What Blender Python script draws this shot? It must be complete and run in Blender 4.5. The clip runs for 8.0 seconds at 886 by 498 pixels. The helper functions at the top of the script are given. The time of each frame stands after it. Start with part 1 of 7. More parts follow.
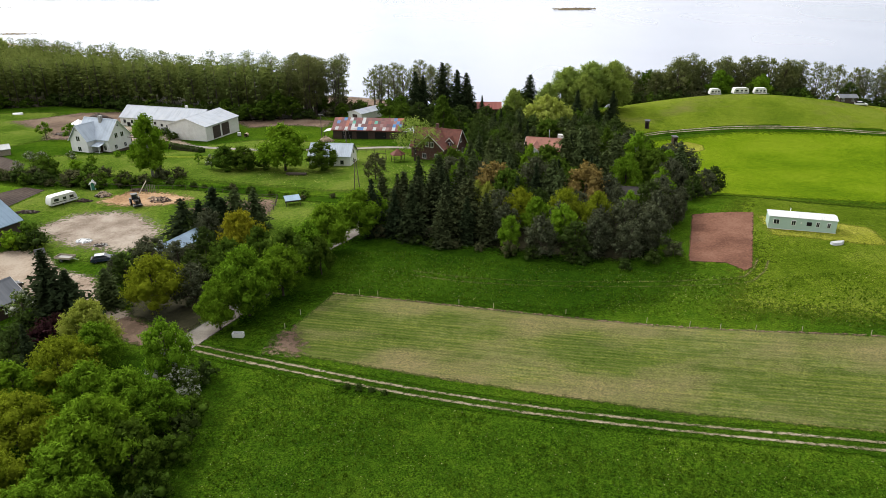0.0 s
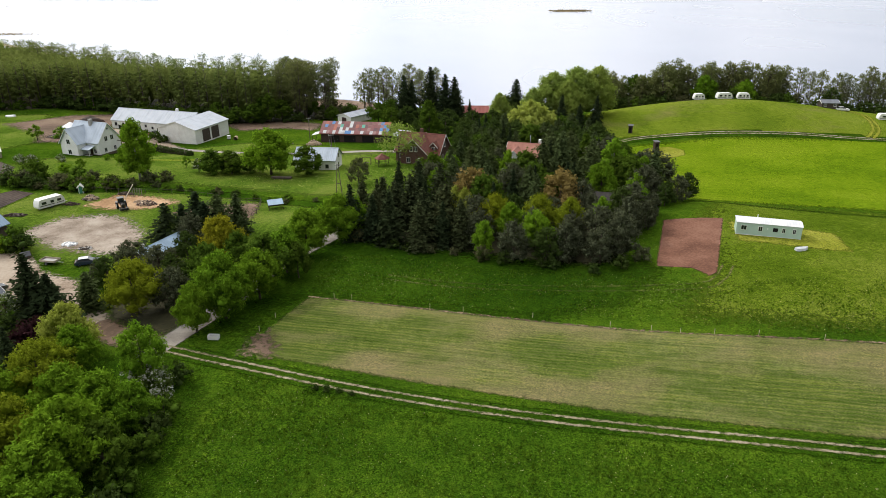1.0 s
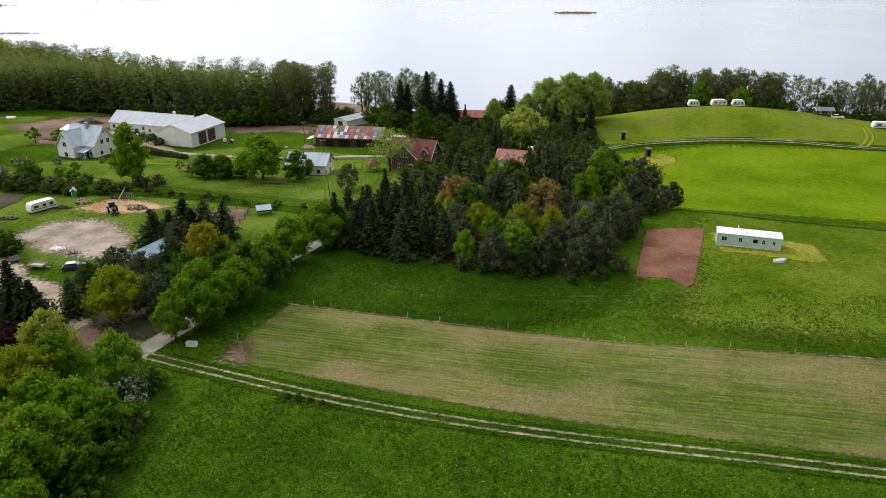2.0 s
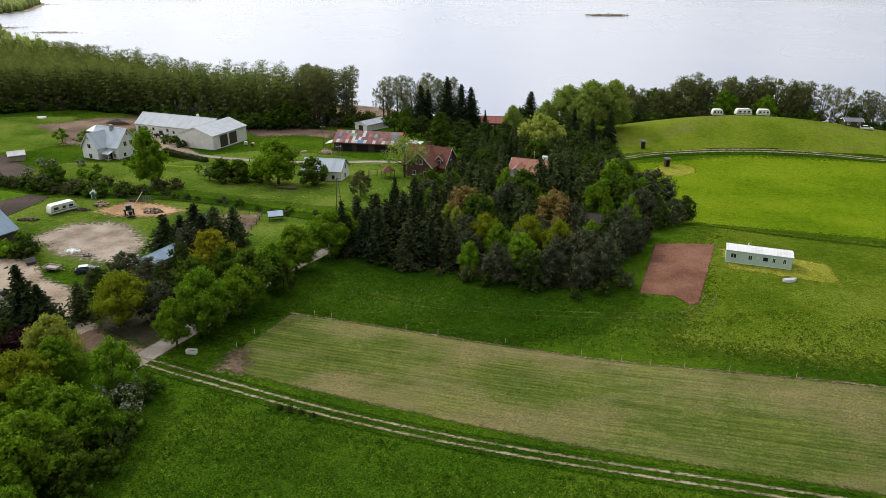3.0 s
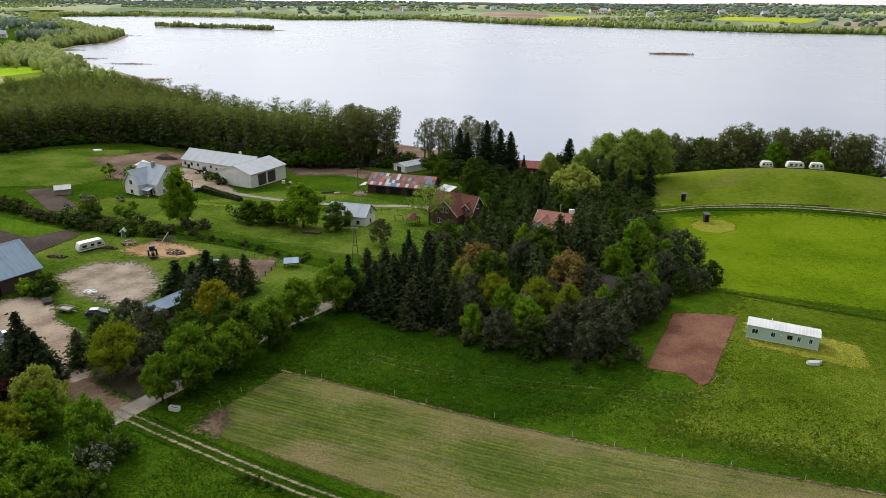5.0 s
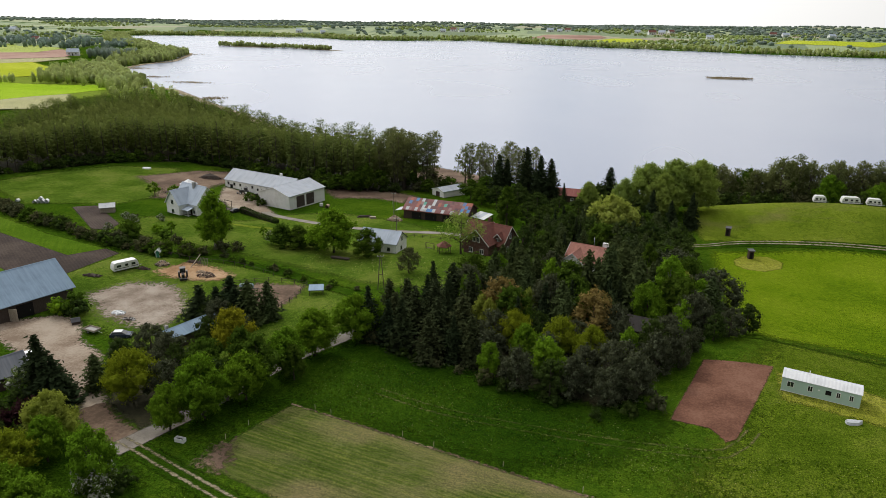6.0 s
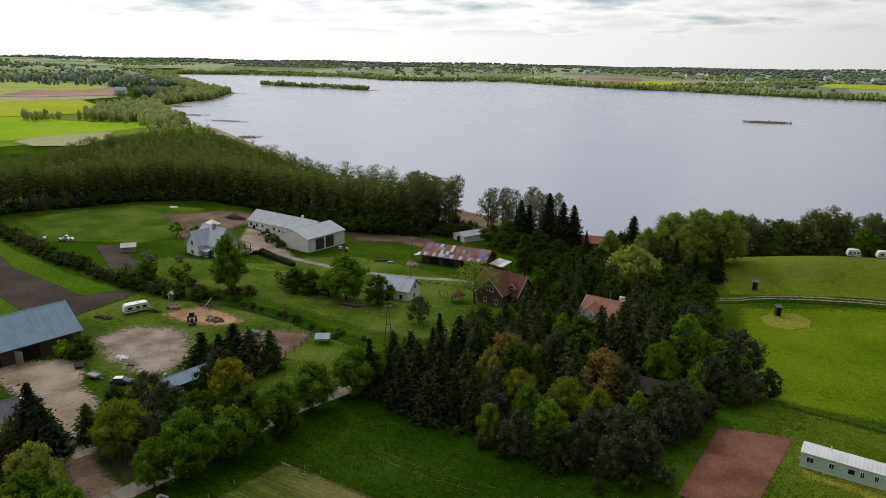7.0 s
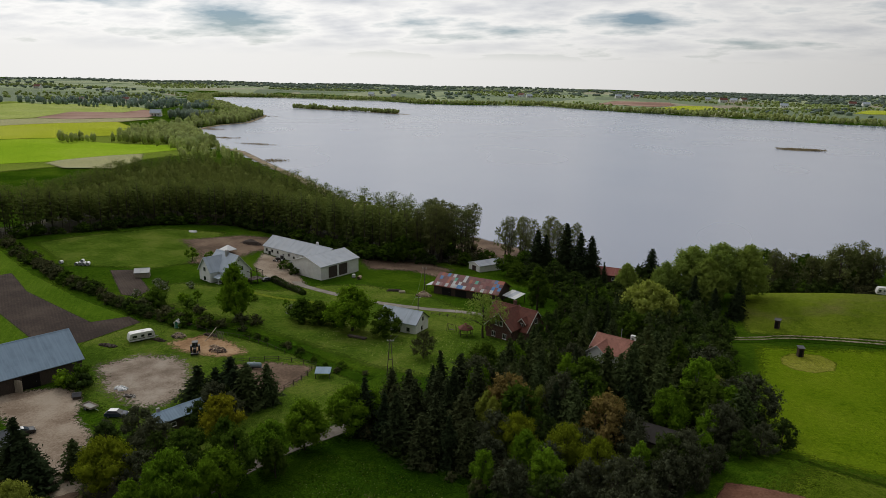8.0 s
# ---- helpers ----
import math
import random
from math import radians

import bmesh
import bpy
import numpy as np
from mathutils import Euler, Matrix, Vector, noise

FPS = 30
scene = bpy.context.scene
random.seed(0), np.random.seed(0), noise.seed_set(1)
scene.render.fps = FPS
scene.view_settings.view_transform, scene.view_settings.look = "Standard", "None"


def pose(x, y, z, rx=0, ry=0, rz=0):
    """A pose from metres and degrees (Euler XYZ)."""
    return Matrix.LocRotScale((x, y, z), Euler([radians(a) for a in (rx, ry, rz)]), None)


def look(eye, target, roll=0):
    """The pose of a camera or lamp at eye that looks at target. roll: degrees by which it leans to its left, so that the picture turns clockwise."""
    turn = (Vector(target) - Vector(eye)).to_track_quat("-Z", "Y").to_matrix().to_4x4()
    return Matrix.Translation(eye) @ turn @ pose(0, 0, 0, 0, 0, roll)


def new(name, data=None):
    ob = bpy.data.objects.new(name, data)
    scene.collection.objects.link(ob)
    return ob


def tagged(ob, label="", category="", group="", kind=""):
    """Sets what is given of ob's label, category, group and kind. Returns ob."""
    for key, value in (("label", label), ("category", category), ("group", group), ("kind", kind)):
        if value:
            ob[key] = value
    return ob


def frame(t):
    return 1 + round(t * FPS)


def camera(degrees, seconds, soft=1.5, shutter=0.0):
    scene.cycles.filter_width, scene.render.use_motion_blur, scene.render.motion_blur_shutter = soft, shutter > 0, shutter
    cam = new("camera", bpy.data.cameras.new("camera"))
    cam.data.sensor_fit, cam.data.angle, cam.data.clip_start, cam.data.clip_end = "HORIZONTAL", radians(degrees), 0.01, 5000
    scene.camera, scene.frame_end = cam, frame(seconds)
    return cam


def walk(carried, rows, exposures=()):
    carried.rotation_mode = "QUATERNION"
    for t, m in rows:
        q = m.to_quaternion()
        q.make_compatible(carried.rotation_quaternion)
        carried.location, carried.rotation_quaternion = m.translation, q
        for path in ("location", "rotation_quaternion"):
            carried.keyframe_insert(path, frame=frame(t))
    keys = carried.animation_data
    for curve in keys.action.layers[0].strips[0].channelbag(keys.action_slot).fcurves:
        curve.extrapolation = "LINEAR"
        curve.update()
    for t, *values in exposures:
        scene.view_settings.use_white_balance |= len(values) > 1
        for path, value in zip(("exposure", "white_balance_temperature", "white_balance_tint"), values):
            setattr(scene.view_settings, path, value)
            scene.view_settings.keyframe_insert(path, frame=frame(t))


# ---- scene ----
cam = camera(65.4, 8.0, soft=0.6)
METRES, EYE, TILT, LEAN, TURN = 52.0, 50.0, -22.45, 0.65, 0.0
ROWS = [
    (0.0, 0.0, 0.0, 0.0, 0.0, 0.0, -0.0),
    (0.5, 0.0425, -0.037, 0.007, -0.04, -0.01, -0.12),
    (1.0, 0.0874, -0.0652, 0.0174, -0.09, -0.02, -0.17),
    (1.5, 0.1333, -0.0841, 0.0314, -0.11, -0.03, -0.31),
    (3.0, 0.2727, -0.0886, 0.0957, 2.86, -0.11, -1.87),
    (3.5, 0.3222, -0.0744, 0.1241, 4.11, 0.45, -2.46),
    (4.0, 0.3721, -0.0559, 0.1544, 4.82, 1.02, -2.84),
    (5.5, 0.5198, 0.0348, 0.2536, 9.98, 2.62, -5.28),
    (6.0, 0.5674, 0.0738, 0.2906, 12.03, 3.24, -6.24),
    (6.5, 0.6133, 0.116, 0.3293, 13.6, 4.38, -7.02),
    (7.0, 0.6579, 0.1596, 0.3693, 14.84, 6.0, -7.69),
    (7.5, 0.6999, 0.2031, 0.4093, 16.03, 7.4, -8.28),
    (8.0, 0.7404, 0.2479, 0.4467, 17.21, 7.49, -8.85),
]
EXPOSURES = [(0.0, -0.74), (3.0, -1.04), (4.0, -1.15), (5.5, -1.26), (6.5, -1.56), (8.0, -2.12)]
walk(cam, [(t, pose(0, 0, EYE, TILT, LEAN, TURN) @ pose(METRES * x, METRES * y, METRES * z, 90 + pitch, roll, yaw)) for t, x, y, z, yaw, pitch, roll in ROWS], EXPOSURES)

# ---- light: a bright hazy sky with broken cloud, the sun ahead behind thin cloud ----
SUN_AZIMUTH, SUN_HEIGHT = -46.0, 42.0      # degrees right of straight ahead, degrees up
sun_way = Vector((math.sin(radians(SUN_AZIMUTH)) * math.cos(radians(SUN_HEIGHT)), math.cos(radians(SUN_AZIMUTH)) * math.cos(radians(SUN_HEIGHT)), math.sin(radians(SUN_HEIGHT))))
sun = new("sun", bpy.data.lights.new("sun", "SUN"))
sun.data.energy, sun.data.angle, sun.data.color = 3.4, radians(3), (1.0, 0.95, 0.86)
sun.matrix_world = look(sun_way * 100, (0, 0, 0))

world = bpy.data.worlds.new("sky")
scene.world = world
world.use_nodes = True
wn, wl = world.node_tree.nodes, world.node_tree.links
sky = wn.new("ShaderNodeTexSky")
sky.sky_type, sky.sun_disc = "NISHITA", False
sky.sun_elevation, sky.sun_rotation = radians(SUN_HEIGHT), radians(SUN_AZIMUTH)
sky.air_density, sky.dust_density = 1.0, 0.3
sky_dim = wn.new("ShaderNodeVectorMath")
sky_dim.operation = "MULTIPLY"
sky_dim.inputs[1].default_value = (0.135, 0.152, 0.180)
wl.new(sky.outputs["Color"], sky_dim.inputs[0])
wc = wn.new("ShaderNodeTexCoord")
split = wn.new("ShaderNodeSeparateXYZ")
wl.new(wc.outputs["Generated"], split.inputs[0])
lift = wn.new("ShaderNodeMath")
lift.operation = "ADD"
lift.inputs[1].default_value = 0.16
wl.new(split.outputs["Z"], lift.inputs[0])
flat = wn.new("ShaderNodeVectorMath")
flat.operation = "DIVIDE"
wl.new(wc.outputs["Generated"], flat.inputs[0])
wl.new(lift.outputs[0], flat.inputs[1])
stretch = wn.new("ShaderNodeMapping")
stretch.inputs["Scale"].default_value = (0.8, 1.0, 0.0)
stretch.inputs["Location"].default_value = (3.1, 1.7, 0.0)
wl.new(flat.outputs[0], stretch.inputs["Vector"])
puffs = wn.new("ShaderNodeTexNoise")
puffs.inputs["Scale"].default_value, puffs.inputs["Detail"].default_value, puffs.inputs["Roughness"].default_value = 1.45, 8.0, 0.55
wl.new(stretch.outputs[0], puffs.inputs["Vector"])
cover = wn.new("ShaderNodeValToRGB")
cover.color_ramp.elements[0].position, cover.color_ramp.elements[0].color = 0.33, (0.0, 0.0, 0.0, 1)
cover.color_ramp.elements[1].position, cover.color_ramp.elements[1].color = 0.48, (1, 1, 1, 1)
wl.new(puffs.outputs["Fac"], cover.inputs["Fac"])
# cloud tone: grey undersides, white flanks
tone = wn.new("ShaderNodeValToRGB")
tone.color_ramp.elements[0].position, tone.color_ramp.elements[0].color = 0.48, (1.12, 1.11, 1.09, 1)
tone.color_ramp.elements[1].position, tone.color_ramp.elements[1].color = 0.66, (0.66, 0.69, 0.75, 1)
wl.new(puffs.outputs["Fac"], tone.inputs["Fac"])
# towards the veiled sun the cloud is brighter
dot = wn.new("ShaderNodeVectorMath")
dot.operation = "DOT_PRODUCT"
wl.new(wc.outputs["Generated"], dot.inputs[0])
dot.inputs[1].default_value = sun_way
glow = wn.new("ShaderNodeMapRange")
glow.inputs["From Min"].default_value, glow.inputs["From Max"].default_value = -0.2, 1.0
glow.inputs["To Min"].default_value, glow.inputs["To Max"].default_value = 0.46, 3.9
wl.new(dot.outputs["Value"], glow.inputs["Value"])
lit = wn.new("ShaderNodeVectorMath")
lit.operation = "SCALE"
wl.new(glow.outputs[0], lit.inputs["Scale"])
# low down the cloud closes to a white haze
haze = wn.new("ShaderNodeMapRange")
haze.inputs["From Min"].default_value, haze.inputs["From Max"].default_value = 0.028, 0.062
haze.inputs["To Min"].default_value, haze.inputs["To Max"].default_value = 1.0, 0.0
wl.new(split.outputs["Z"], haze.inputs["Value"])
closed = wn.new("ShaderNodeMix")
closed.data_type = "RGBA"
wl.new(haze.outputs[0], closed.inputs["Factor"])
wl.new(tone.outputs["Color"], closed.inputs["A"])
closed.inputs["B"].default_value = (1.02, 1.01, 0.99, 1)
shut = wn.new("ShaderNodeMath")
shut.operation = "MAXIMUM"
wl.new(cover.outputs["Color"], shut.inputs[0])
wl.new(haze.outputs[0], shut.inputs[1])
mixed = wn.new("ShaderNodeMix")
mixed.data_type = "RGBA"
wl.new(closed.outputs["Result"], lit.inputs[0])
wl.new(shut.outputs[0], mixed.inputs["Factor"])
wl.new(sky_dim.outputs[0], mixed.inputs["A"])
wl.new(lit.outputs[0], mixed.inputs["B"])
wl.new(mixed.outputs["Result"], wn["Background"].inputs["Color"])
wn["Background"].inputs["Strength"].default_value = 1.16

# ---- materials ----
class Nodes:
    """A small builder of node materials."""
    def __init__(self, name):
        self.mat = bpy.data.materials.new(name)
        self.mat.use_nodes = True
        self.tree = self.mat.node_tree
        self.bsdf = self.tree.nodes["Principled BSDF"]
        self.out = self.tree.nodes["Material Output"]

    def add(self, kind, **sets):
        n = self.tree.nodes.new(kind)
        for k, v in sets.items():
            n.inputs[k.replace("_", " ")].default_value = v
        return n

    def link(self, a, b):
        self.tree.links.new(a, b)

    def coords(self, stretch=(1, 1, 1), turn=0.0, generated=False):
        c = self.add("ShaderNodeTexCoord") if generated else self.add("ShaderNodeNewGeometry")
        m = self.add("ShaderNodeMapping")
        m.inputs["Scale"].default_value = stretch
        m.inputs["Rotation"].default_value = (0, 0, radians(turn))
        self.link(c.outputs["Object" if generated else "Position"], m.inputs["Vector"])
        return m.outputs["Vector"]

    def noise(self, scale, detail=4.0, rough=0.6, at=None):
        n = self.add("ShaderNodeTexNoise", Scale=scale, Detail=detail, Roughness=rough)
        if at is None:
            at = self.coords()
        self.link(at, n.inputs["Vector"])
        return n.outputs["Fac"]

    def ramp(self, fac, *stops):
        r = self.add("ShaderNodeValToRGB")
        e = r.color_ramp.elements
        while len(e) < len(stops):
            e.new(0.5)
        for el, (p, c) in zip(e, stops):
            el.position, el.color = p, (*c, 1) if len(c) == 3 else c
        self.link(fac, r.inputs["Fac"])
        return r.outputs["Color"]

    def mix(self, fac, a, b, blend="MIX"):
        m = self.add("ShaderNodeMix")
        m.data_type, m.blend_type = "RGBA", blend
        for value, socket in ((fac, m.inputs["Factor"]), (a, m.inputs["A"]), (b, m.inputs["B"])):
            if hasattr(value, "is_linked"):
                self.link(value, socket)
            elif isinstance(value, (int, float)):
                socket.default_value = value
            else:
                socket.default_value = (*value, 1)
        return m.outputs["Result"]

    def math(self, op, a, b=0.0, c=0.0):
        m = self.add("ShaderNodeMath")
        m.operation = op
        for value, socket in zip((a, b, c), m.inputs):
            if hasattr(value, "is_linked"):
                self.link(value, socket)
            else:
                socket.default_value = value
        return m.outputs[0]

    def done(self, color, rough=0.8, height=None, bump=0.3, distance=0.05, metal=0.0, spec=0.3):
        if hasattr(color, "is_linked"):
            self.link(color, self.bsdf.inputs["Base Color"])
        else:
            self.bsdf.inputs["Base Color"].default_value = (*color, 1)
        self.bsdf.inputs["Roughness"].default_value = rough
        self.bsdf.inputs["Metallic"].default_value = metal
        self.bsdf.inputs["Specular IOR Level"].default_value = spec
        if height is not None:
            b = self.add("ShaderNodeBump", Strength=bump, Distance=distance)
            self.link(height, b.inputs["Height"])
            self.link(b.outputs["Normal"], self.bsdf.inputs["Normal"])
        return self.mat

    def feathered(self, ragged=0.9, scale=1.2):
        """Lets the sheet fray out at its edge, where the attribute 'edge' runs from 1 to 0."""
        a = self.add("ShaderNodeAttribute")
        a.attribute_name = "edge"
        n = self.noise(scale, 5.0, 0.7)
        v = self.math("ADD", a.outputs["Fac"], self.math("MULTIPLY", self.math("SUBTRACT", n, 0.5), ragged))
        alpha = self.math("MULTIPLY", self.math("SUBTRACT", v, 0.35), 3.0)
        alpha.node.use_clamp = True
        self.link(alpha, self.bsdf.inputs["Alpha"])
        return self


def grass(name, dark, mid, light, fleck=0.0, fleck_color=(0.36, 0.38, 0.2), stripes=None, large=0.035, feather=False, dry=None, dry_at=0.62):
    n = Nodes(name)
    big = n.noise(large, 4, 0.55)
    fine = n.noise(0.8, 6, 0.72)
    tiny = n.noise(4.2, 5, 0.8)
    col = n.ramp(n.math("ADD", n.math("MULTIPLY", big, 0.55), n.math("MULTIPLY", fine, 0.45)), (0.40, dark), (0.5, mid), (0.60, light))
    if stripes:
        turn, pitch, amount, tint = stripes
        wave = n.add("ShaderNodeTexWave", Scale=0.314 / pitch, Distortion=5.0, Detail=3.0, Detail_Scale=0.6)
        wave.wave_profile = "SIN"
        wave.bands_direction = "Y"
        n.link(n.coords(turn=turn), wave.inputs["Vector"])
        broad = n.noise(0.07, 3, 0.6, n.coords((0.4, 1, 1), turn))
        f = n.math("MULTIPLY", n.math("MULTIPLY", wave.outputs["Fac"], amount), broad)
        col = n.mix(f, col, tint)
        along = n.add("ShaderNodeMapping")
        along.inputs["Scale"].default_value = (0.045, 1.0, 1.0)
        n.link(n.coords(turn=turn), along.inputs["Vector"])
        streak = n.ramp(n.noise(1.5, 4, 0.7, along.outputs["Vector"]), (0.36, (0.62, 0.70, 0.55)), (0.5, (1, 1, 1)), (0.64, (1.55, 1.35, 1.25)))
        col = n.mix(min(1.0, amount * 1.5), col, streak, "MULTIPLY")
    if dry:
        f = n.ramp(n.noise(0.05, 5, 0.65, n.coords((0.5, 1.0, 1), 8.0)), (dry_at - 0.1, (0, 0, 0)), (dry_at + 0.08, (1, 1, 1)))
        col = n.mix(n.math("MULTIPLY", f, 0.8), col, dry)
    col = n.mix(n.math("MULTIPLY", n.math("ADD", n.math("MULTIPLY", n.noise(0.22, 4, 0.6), 1.1), 0.25), 0.6 if stripes else 1.0), col, n.ramp(tiny, (0.36, (0.06, 0.08, 0.06)), (0.5, (0.85, 0.87, 0.8)), (0.64, (2.1, 1.9, 1.5))), "MULTIPLY")
    if fleck:
        v = n.add("ShaderNodeTexVoronoi", Scale=1.7)
        n.link(n.coords(), v.inputs["Vector"])
        zone = n.ramp(n.noise(0.06, 4, 0.6), (0.45, (0, 0, 0)), (0.65, (1, 1, 1)))
        dot = n.math("LESS_THAN", v.outputs["Distance"], 0.10)
        col = n.mix(n.math("MULTIPLY", n.math("MULTIPLY", dot, zone), fleck), col, fleck_color)
    if feather:
        n.feathered()
    return n.done(col, 0.95, n.math("ADD", fine, tiny), 0.7, 0.25, spec=0.0)


def earth(name, dark, mid, light, scale=0.5, rows=None, feather=True, bump=0.5, ragged=0.9):
    n = Nodes(name)
    a, b = n.noise(scale * 0.16, 5, 0.6), n.noise(scale * 3, 6, 0.7)
    f = n.math("ADD", n.math("MULTIPLY", a, 0.6), n.math("MULTIPLY", b, 0.4))
    h = b
    if rows:
        wave = n.add("ShaderNodeTexWave", Scale=0.314 / rows[1], Distortion=1.2, Detail=2.0)
        wave.bands_direction = "Y"
        n.link(n.coords(turn=rows[0]), wave.inputs["Vector"])
        f = n.math("ADD", f, n.math("MULTIPLY", n.math("SUBTRACT", wave.outputs["Fac"], 0.5), rows[2]))
        h = n.math("ADD", h, wave.outputs["Fac"])
    col = n.ramp(f, (0.41, dark), (0.5, mid), (0.6, light))
    if feather:
        n.feathered(ragged)
    return n.done(col, 0.95, h, bump, 0.15, spec=0.15)


def leaf(name, color, vary=0.45, glow=0.24, tint=None, flowers=None):
    """Foliage: every leaf clump a little different, some light passing through."""
    n = Nodes(name)
    geo, info = n.add("ShaderNodeNewGeometry"), n.add("ShaderNodeObjectInfo")
    lo, hi = tuple(c * (1 - vary) for c in color), tuple(min(1, c * (1 + vary)) for c in color)
    per_leaf = n.ramp(geo.outputs["Random Per Island"], (0.0, lo), (0.6, color), (1.0, hi))
    tint = tint or (color[0] * 1.35, color[1] * 1.08, color[2] * 0.9)
    col = n.mix(n.math("MULTIPLY", info.outputs["Random"], 0.7), per_leaf, n.mix(0.6, per_leaf, tint))
    if flowers:
        col = n.mix(n.math("LESS_THAN", geo.outputs["Random Per Island"], flowers[0]), col, flowers[1])
    n.tree.nodes.remove(n.bsdf)
    d, t, m = n.add("ShaderNodeBsdfDiffuse"), n.add("ShaderNodeBsdfTranslucent"), n.add("ShaderNodeMixShader")
    n.link(col, d.inputs["Color"])
    n.link(n.mix(0.5, col, (color[0] * 1.6, color[1] * 1.6, color[2] * 0.8)), t.inputs["Color"])
    m.inputs["Fac"].default_value = glow
    n.link(d.outputs[0], m.inputs[1])
    n.link(t.outputs[0], m.inputs[2])
    n.link(m.outputs[0], n.out.inputs["Surface"])
    return n.mat


def plain(name, color, rough=0.6, vary=0.18, scale=1.2, metal=0.0, bump=0.1, spec=0.3, grime=None):
    """Paint, plaster, metal or plastic with slight wear at two scales."""
    n = Nodes(name)
    at = n.coords(generated=True)
    a, b = n.noise(scale, 5, 0.65, at), n.noise(scale * 9, 3, 0.6, at)
    f = n.math("ADD", n.math("MULTIPLY", a, 0.7), n.math("MULTIPLY", b, 0.3))
    col = n.ramp(f, (0.35, tuple(c * (1 - vary) for c in color)), (0.65, tuple(min(1, c * (1 + vary * 0.5)) for c in color)))
    if grime:
        col = n.mix(n.math("MULTIPLY", n.ramp(n.noise(scale * 0.6, 6, 0.7, at), (0.5, (0, 0, 0)), (0.72, (1, 1, 1))), 0.6), col, grime)
    return n.done(col, rough, b, bump, 0.02, metal, spec)


def sheet_roof(name, color, pitch=0.55, streak=(0.3, 0.3, 0.3), rough=0.62, metal=0.0, streaks=0.35):
    """Profiled sheet with ribs down the slope (along local Y) and streaks."""
    n = Nodes(name)
    at = n.coords(generated=True)
    wave = n.add("ShaderNodeTexWave", Scale=0.314 / pitch, Distortion=0.0)
    wave.bands_direction = "X"
    n.link(at, wave.inputs["Vector"])
    run = n.noise(0.9, 5, 0.7, n.coords((1.6, 0.12, 0.12), generated=True))
    blotch = n.noise(0.35, 4, 0.6, at)
    col = n.ramp(n.math("ADD", n.math("MULTIPLY", run, 0.6), n.math("MULTIPLY", blotch, 0.4)), (0.36, tuple(c * 0.8 for c in color)), (0.5, color), (0.66, tuple(min(1, c * 1.12) for c in color)))
    col = n.mix(n.math("MULTIPLY", n.ramp(run, (0.5, (0, 0, 0)), (0.75, (1, 1, 1))), streaks), col, streak)
    return n.done(col, rough, wave.outputs["Fac"], 0.5, 0.04, metal, 0.15)


def boards(name, color, pitch=0.2, rough=0.85):
    n = Nodes(name)
    wave = n.add("ShaderNodeTexWave", Scale=0.314 / pitch, Distortion=0.3, Detail=2.0)
    wave.wave_profile = "SAW"
    wave.bands_direction = "X"
    n.link(n.coords(generated=True), wave.inputs["Vector"])
    grain = n.noise(2.0, 6, 0.7, n.coords((6, 6, 0.6), generated=True))
    col = n.ramp(grain, (0.3, tuple(c * 0.55 for c in color)), (0.7, tuple(c * 1.25 for c in color)))
    col = n.mix(0.5, col, n.ramp(wave.outputs["Fac"], (0.0, (0.35, 0.35, 0.35)), (0.15, (1, 1, 1))), "MULTIPLY")
    return n.done(col, rough, wave.outputs["Fac"], 0.4, 0.03)


def brickwork(name, a, b, mortar):
    n = Nodes(name)
    t = n.add("ShaderNodeTexBrick", Scale=1.0, Mortar_Size=0.012, Brick_Width=0.26, Row_Height=0.085)
    t.inputs["Color1"].default_value, t.inputs["Color2"].default_value, t.inputs["Mortar"].default_value = (*a, 1), (*b, 1), (*mortar, 1)
    m = n.add("ShaderNodeMapping")
    m.inputs["Rotation"].default_value = (radians(90), 0, 0)
    c = n.add("ShaderNodeTexCoord")
    n.link(c.outputs["Object"], m.inputs["Vector"])
    n.link(m.outputs[0], t.inputs["Vector"])
    col = n.mix(0.6, t.outputs["Color"], n.ramp(n.noise(0.8, 5, 0.7, n.coords(generated=True)), (0.3, (0.6, 0.6, 0.6)), (0.7, (1.2, 1.2, 1.2))), "MULTIPLY")
    return n.done(col, 0.9, t.outputs["Fac"], 0.3, 0.01)


def tiles(name, color, rough=0.75):
    n = Nodes(name)
    w1 = n.add("ShaderNodeTexWave", Scale=1.6, Distortion=0.0)
    w1.bands_direction = "X"
    w2 = n.add("ShaderNodeTexWave", Scale=1.4, Distortion=0.0)
    w2.bands_direction, w2.wave_profile = "Y", "SAW"
    at = n.coords(generated=True)
    n.link(at, w1.inputs["Vector"])
    n.link(at, w2.inputs["Vector"])
    h = n.math("ADD", n.math("MULTIPLY", w1.outputs["Fac"], 0.5), w2.outputs["Fac"])
    col = n.ramp(n.noise(1.1, 6, 0.7, at), (0.32, tuple(c * 0.7 for c in color)), (0.55, color), (0.72, tuple(min(1, c * 1.25) for c in color)))
    col = n.mix(0.5, col, n.ramp(h, (0.2, (0.6, 0.6, 0.6)), (0.8, (1.1, 1.1, 1.1))), "MULTIPLY")
    return n.done(col, rough, h, 0.6, 0.05)


def glass(name, color=(0.02, 0.025, 0.03)):
    n = Nodes(name)
    return n.done(color, 0.08, spec=0.8)


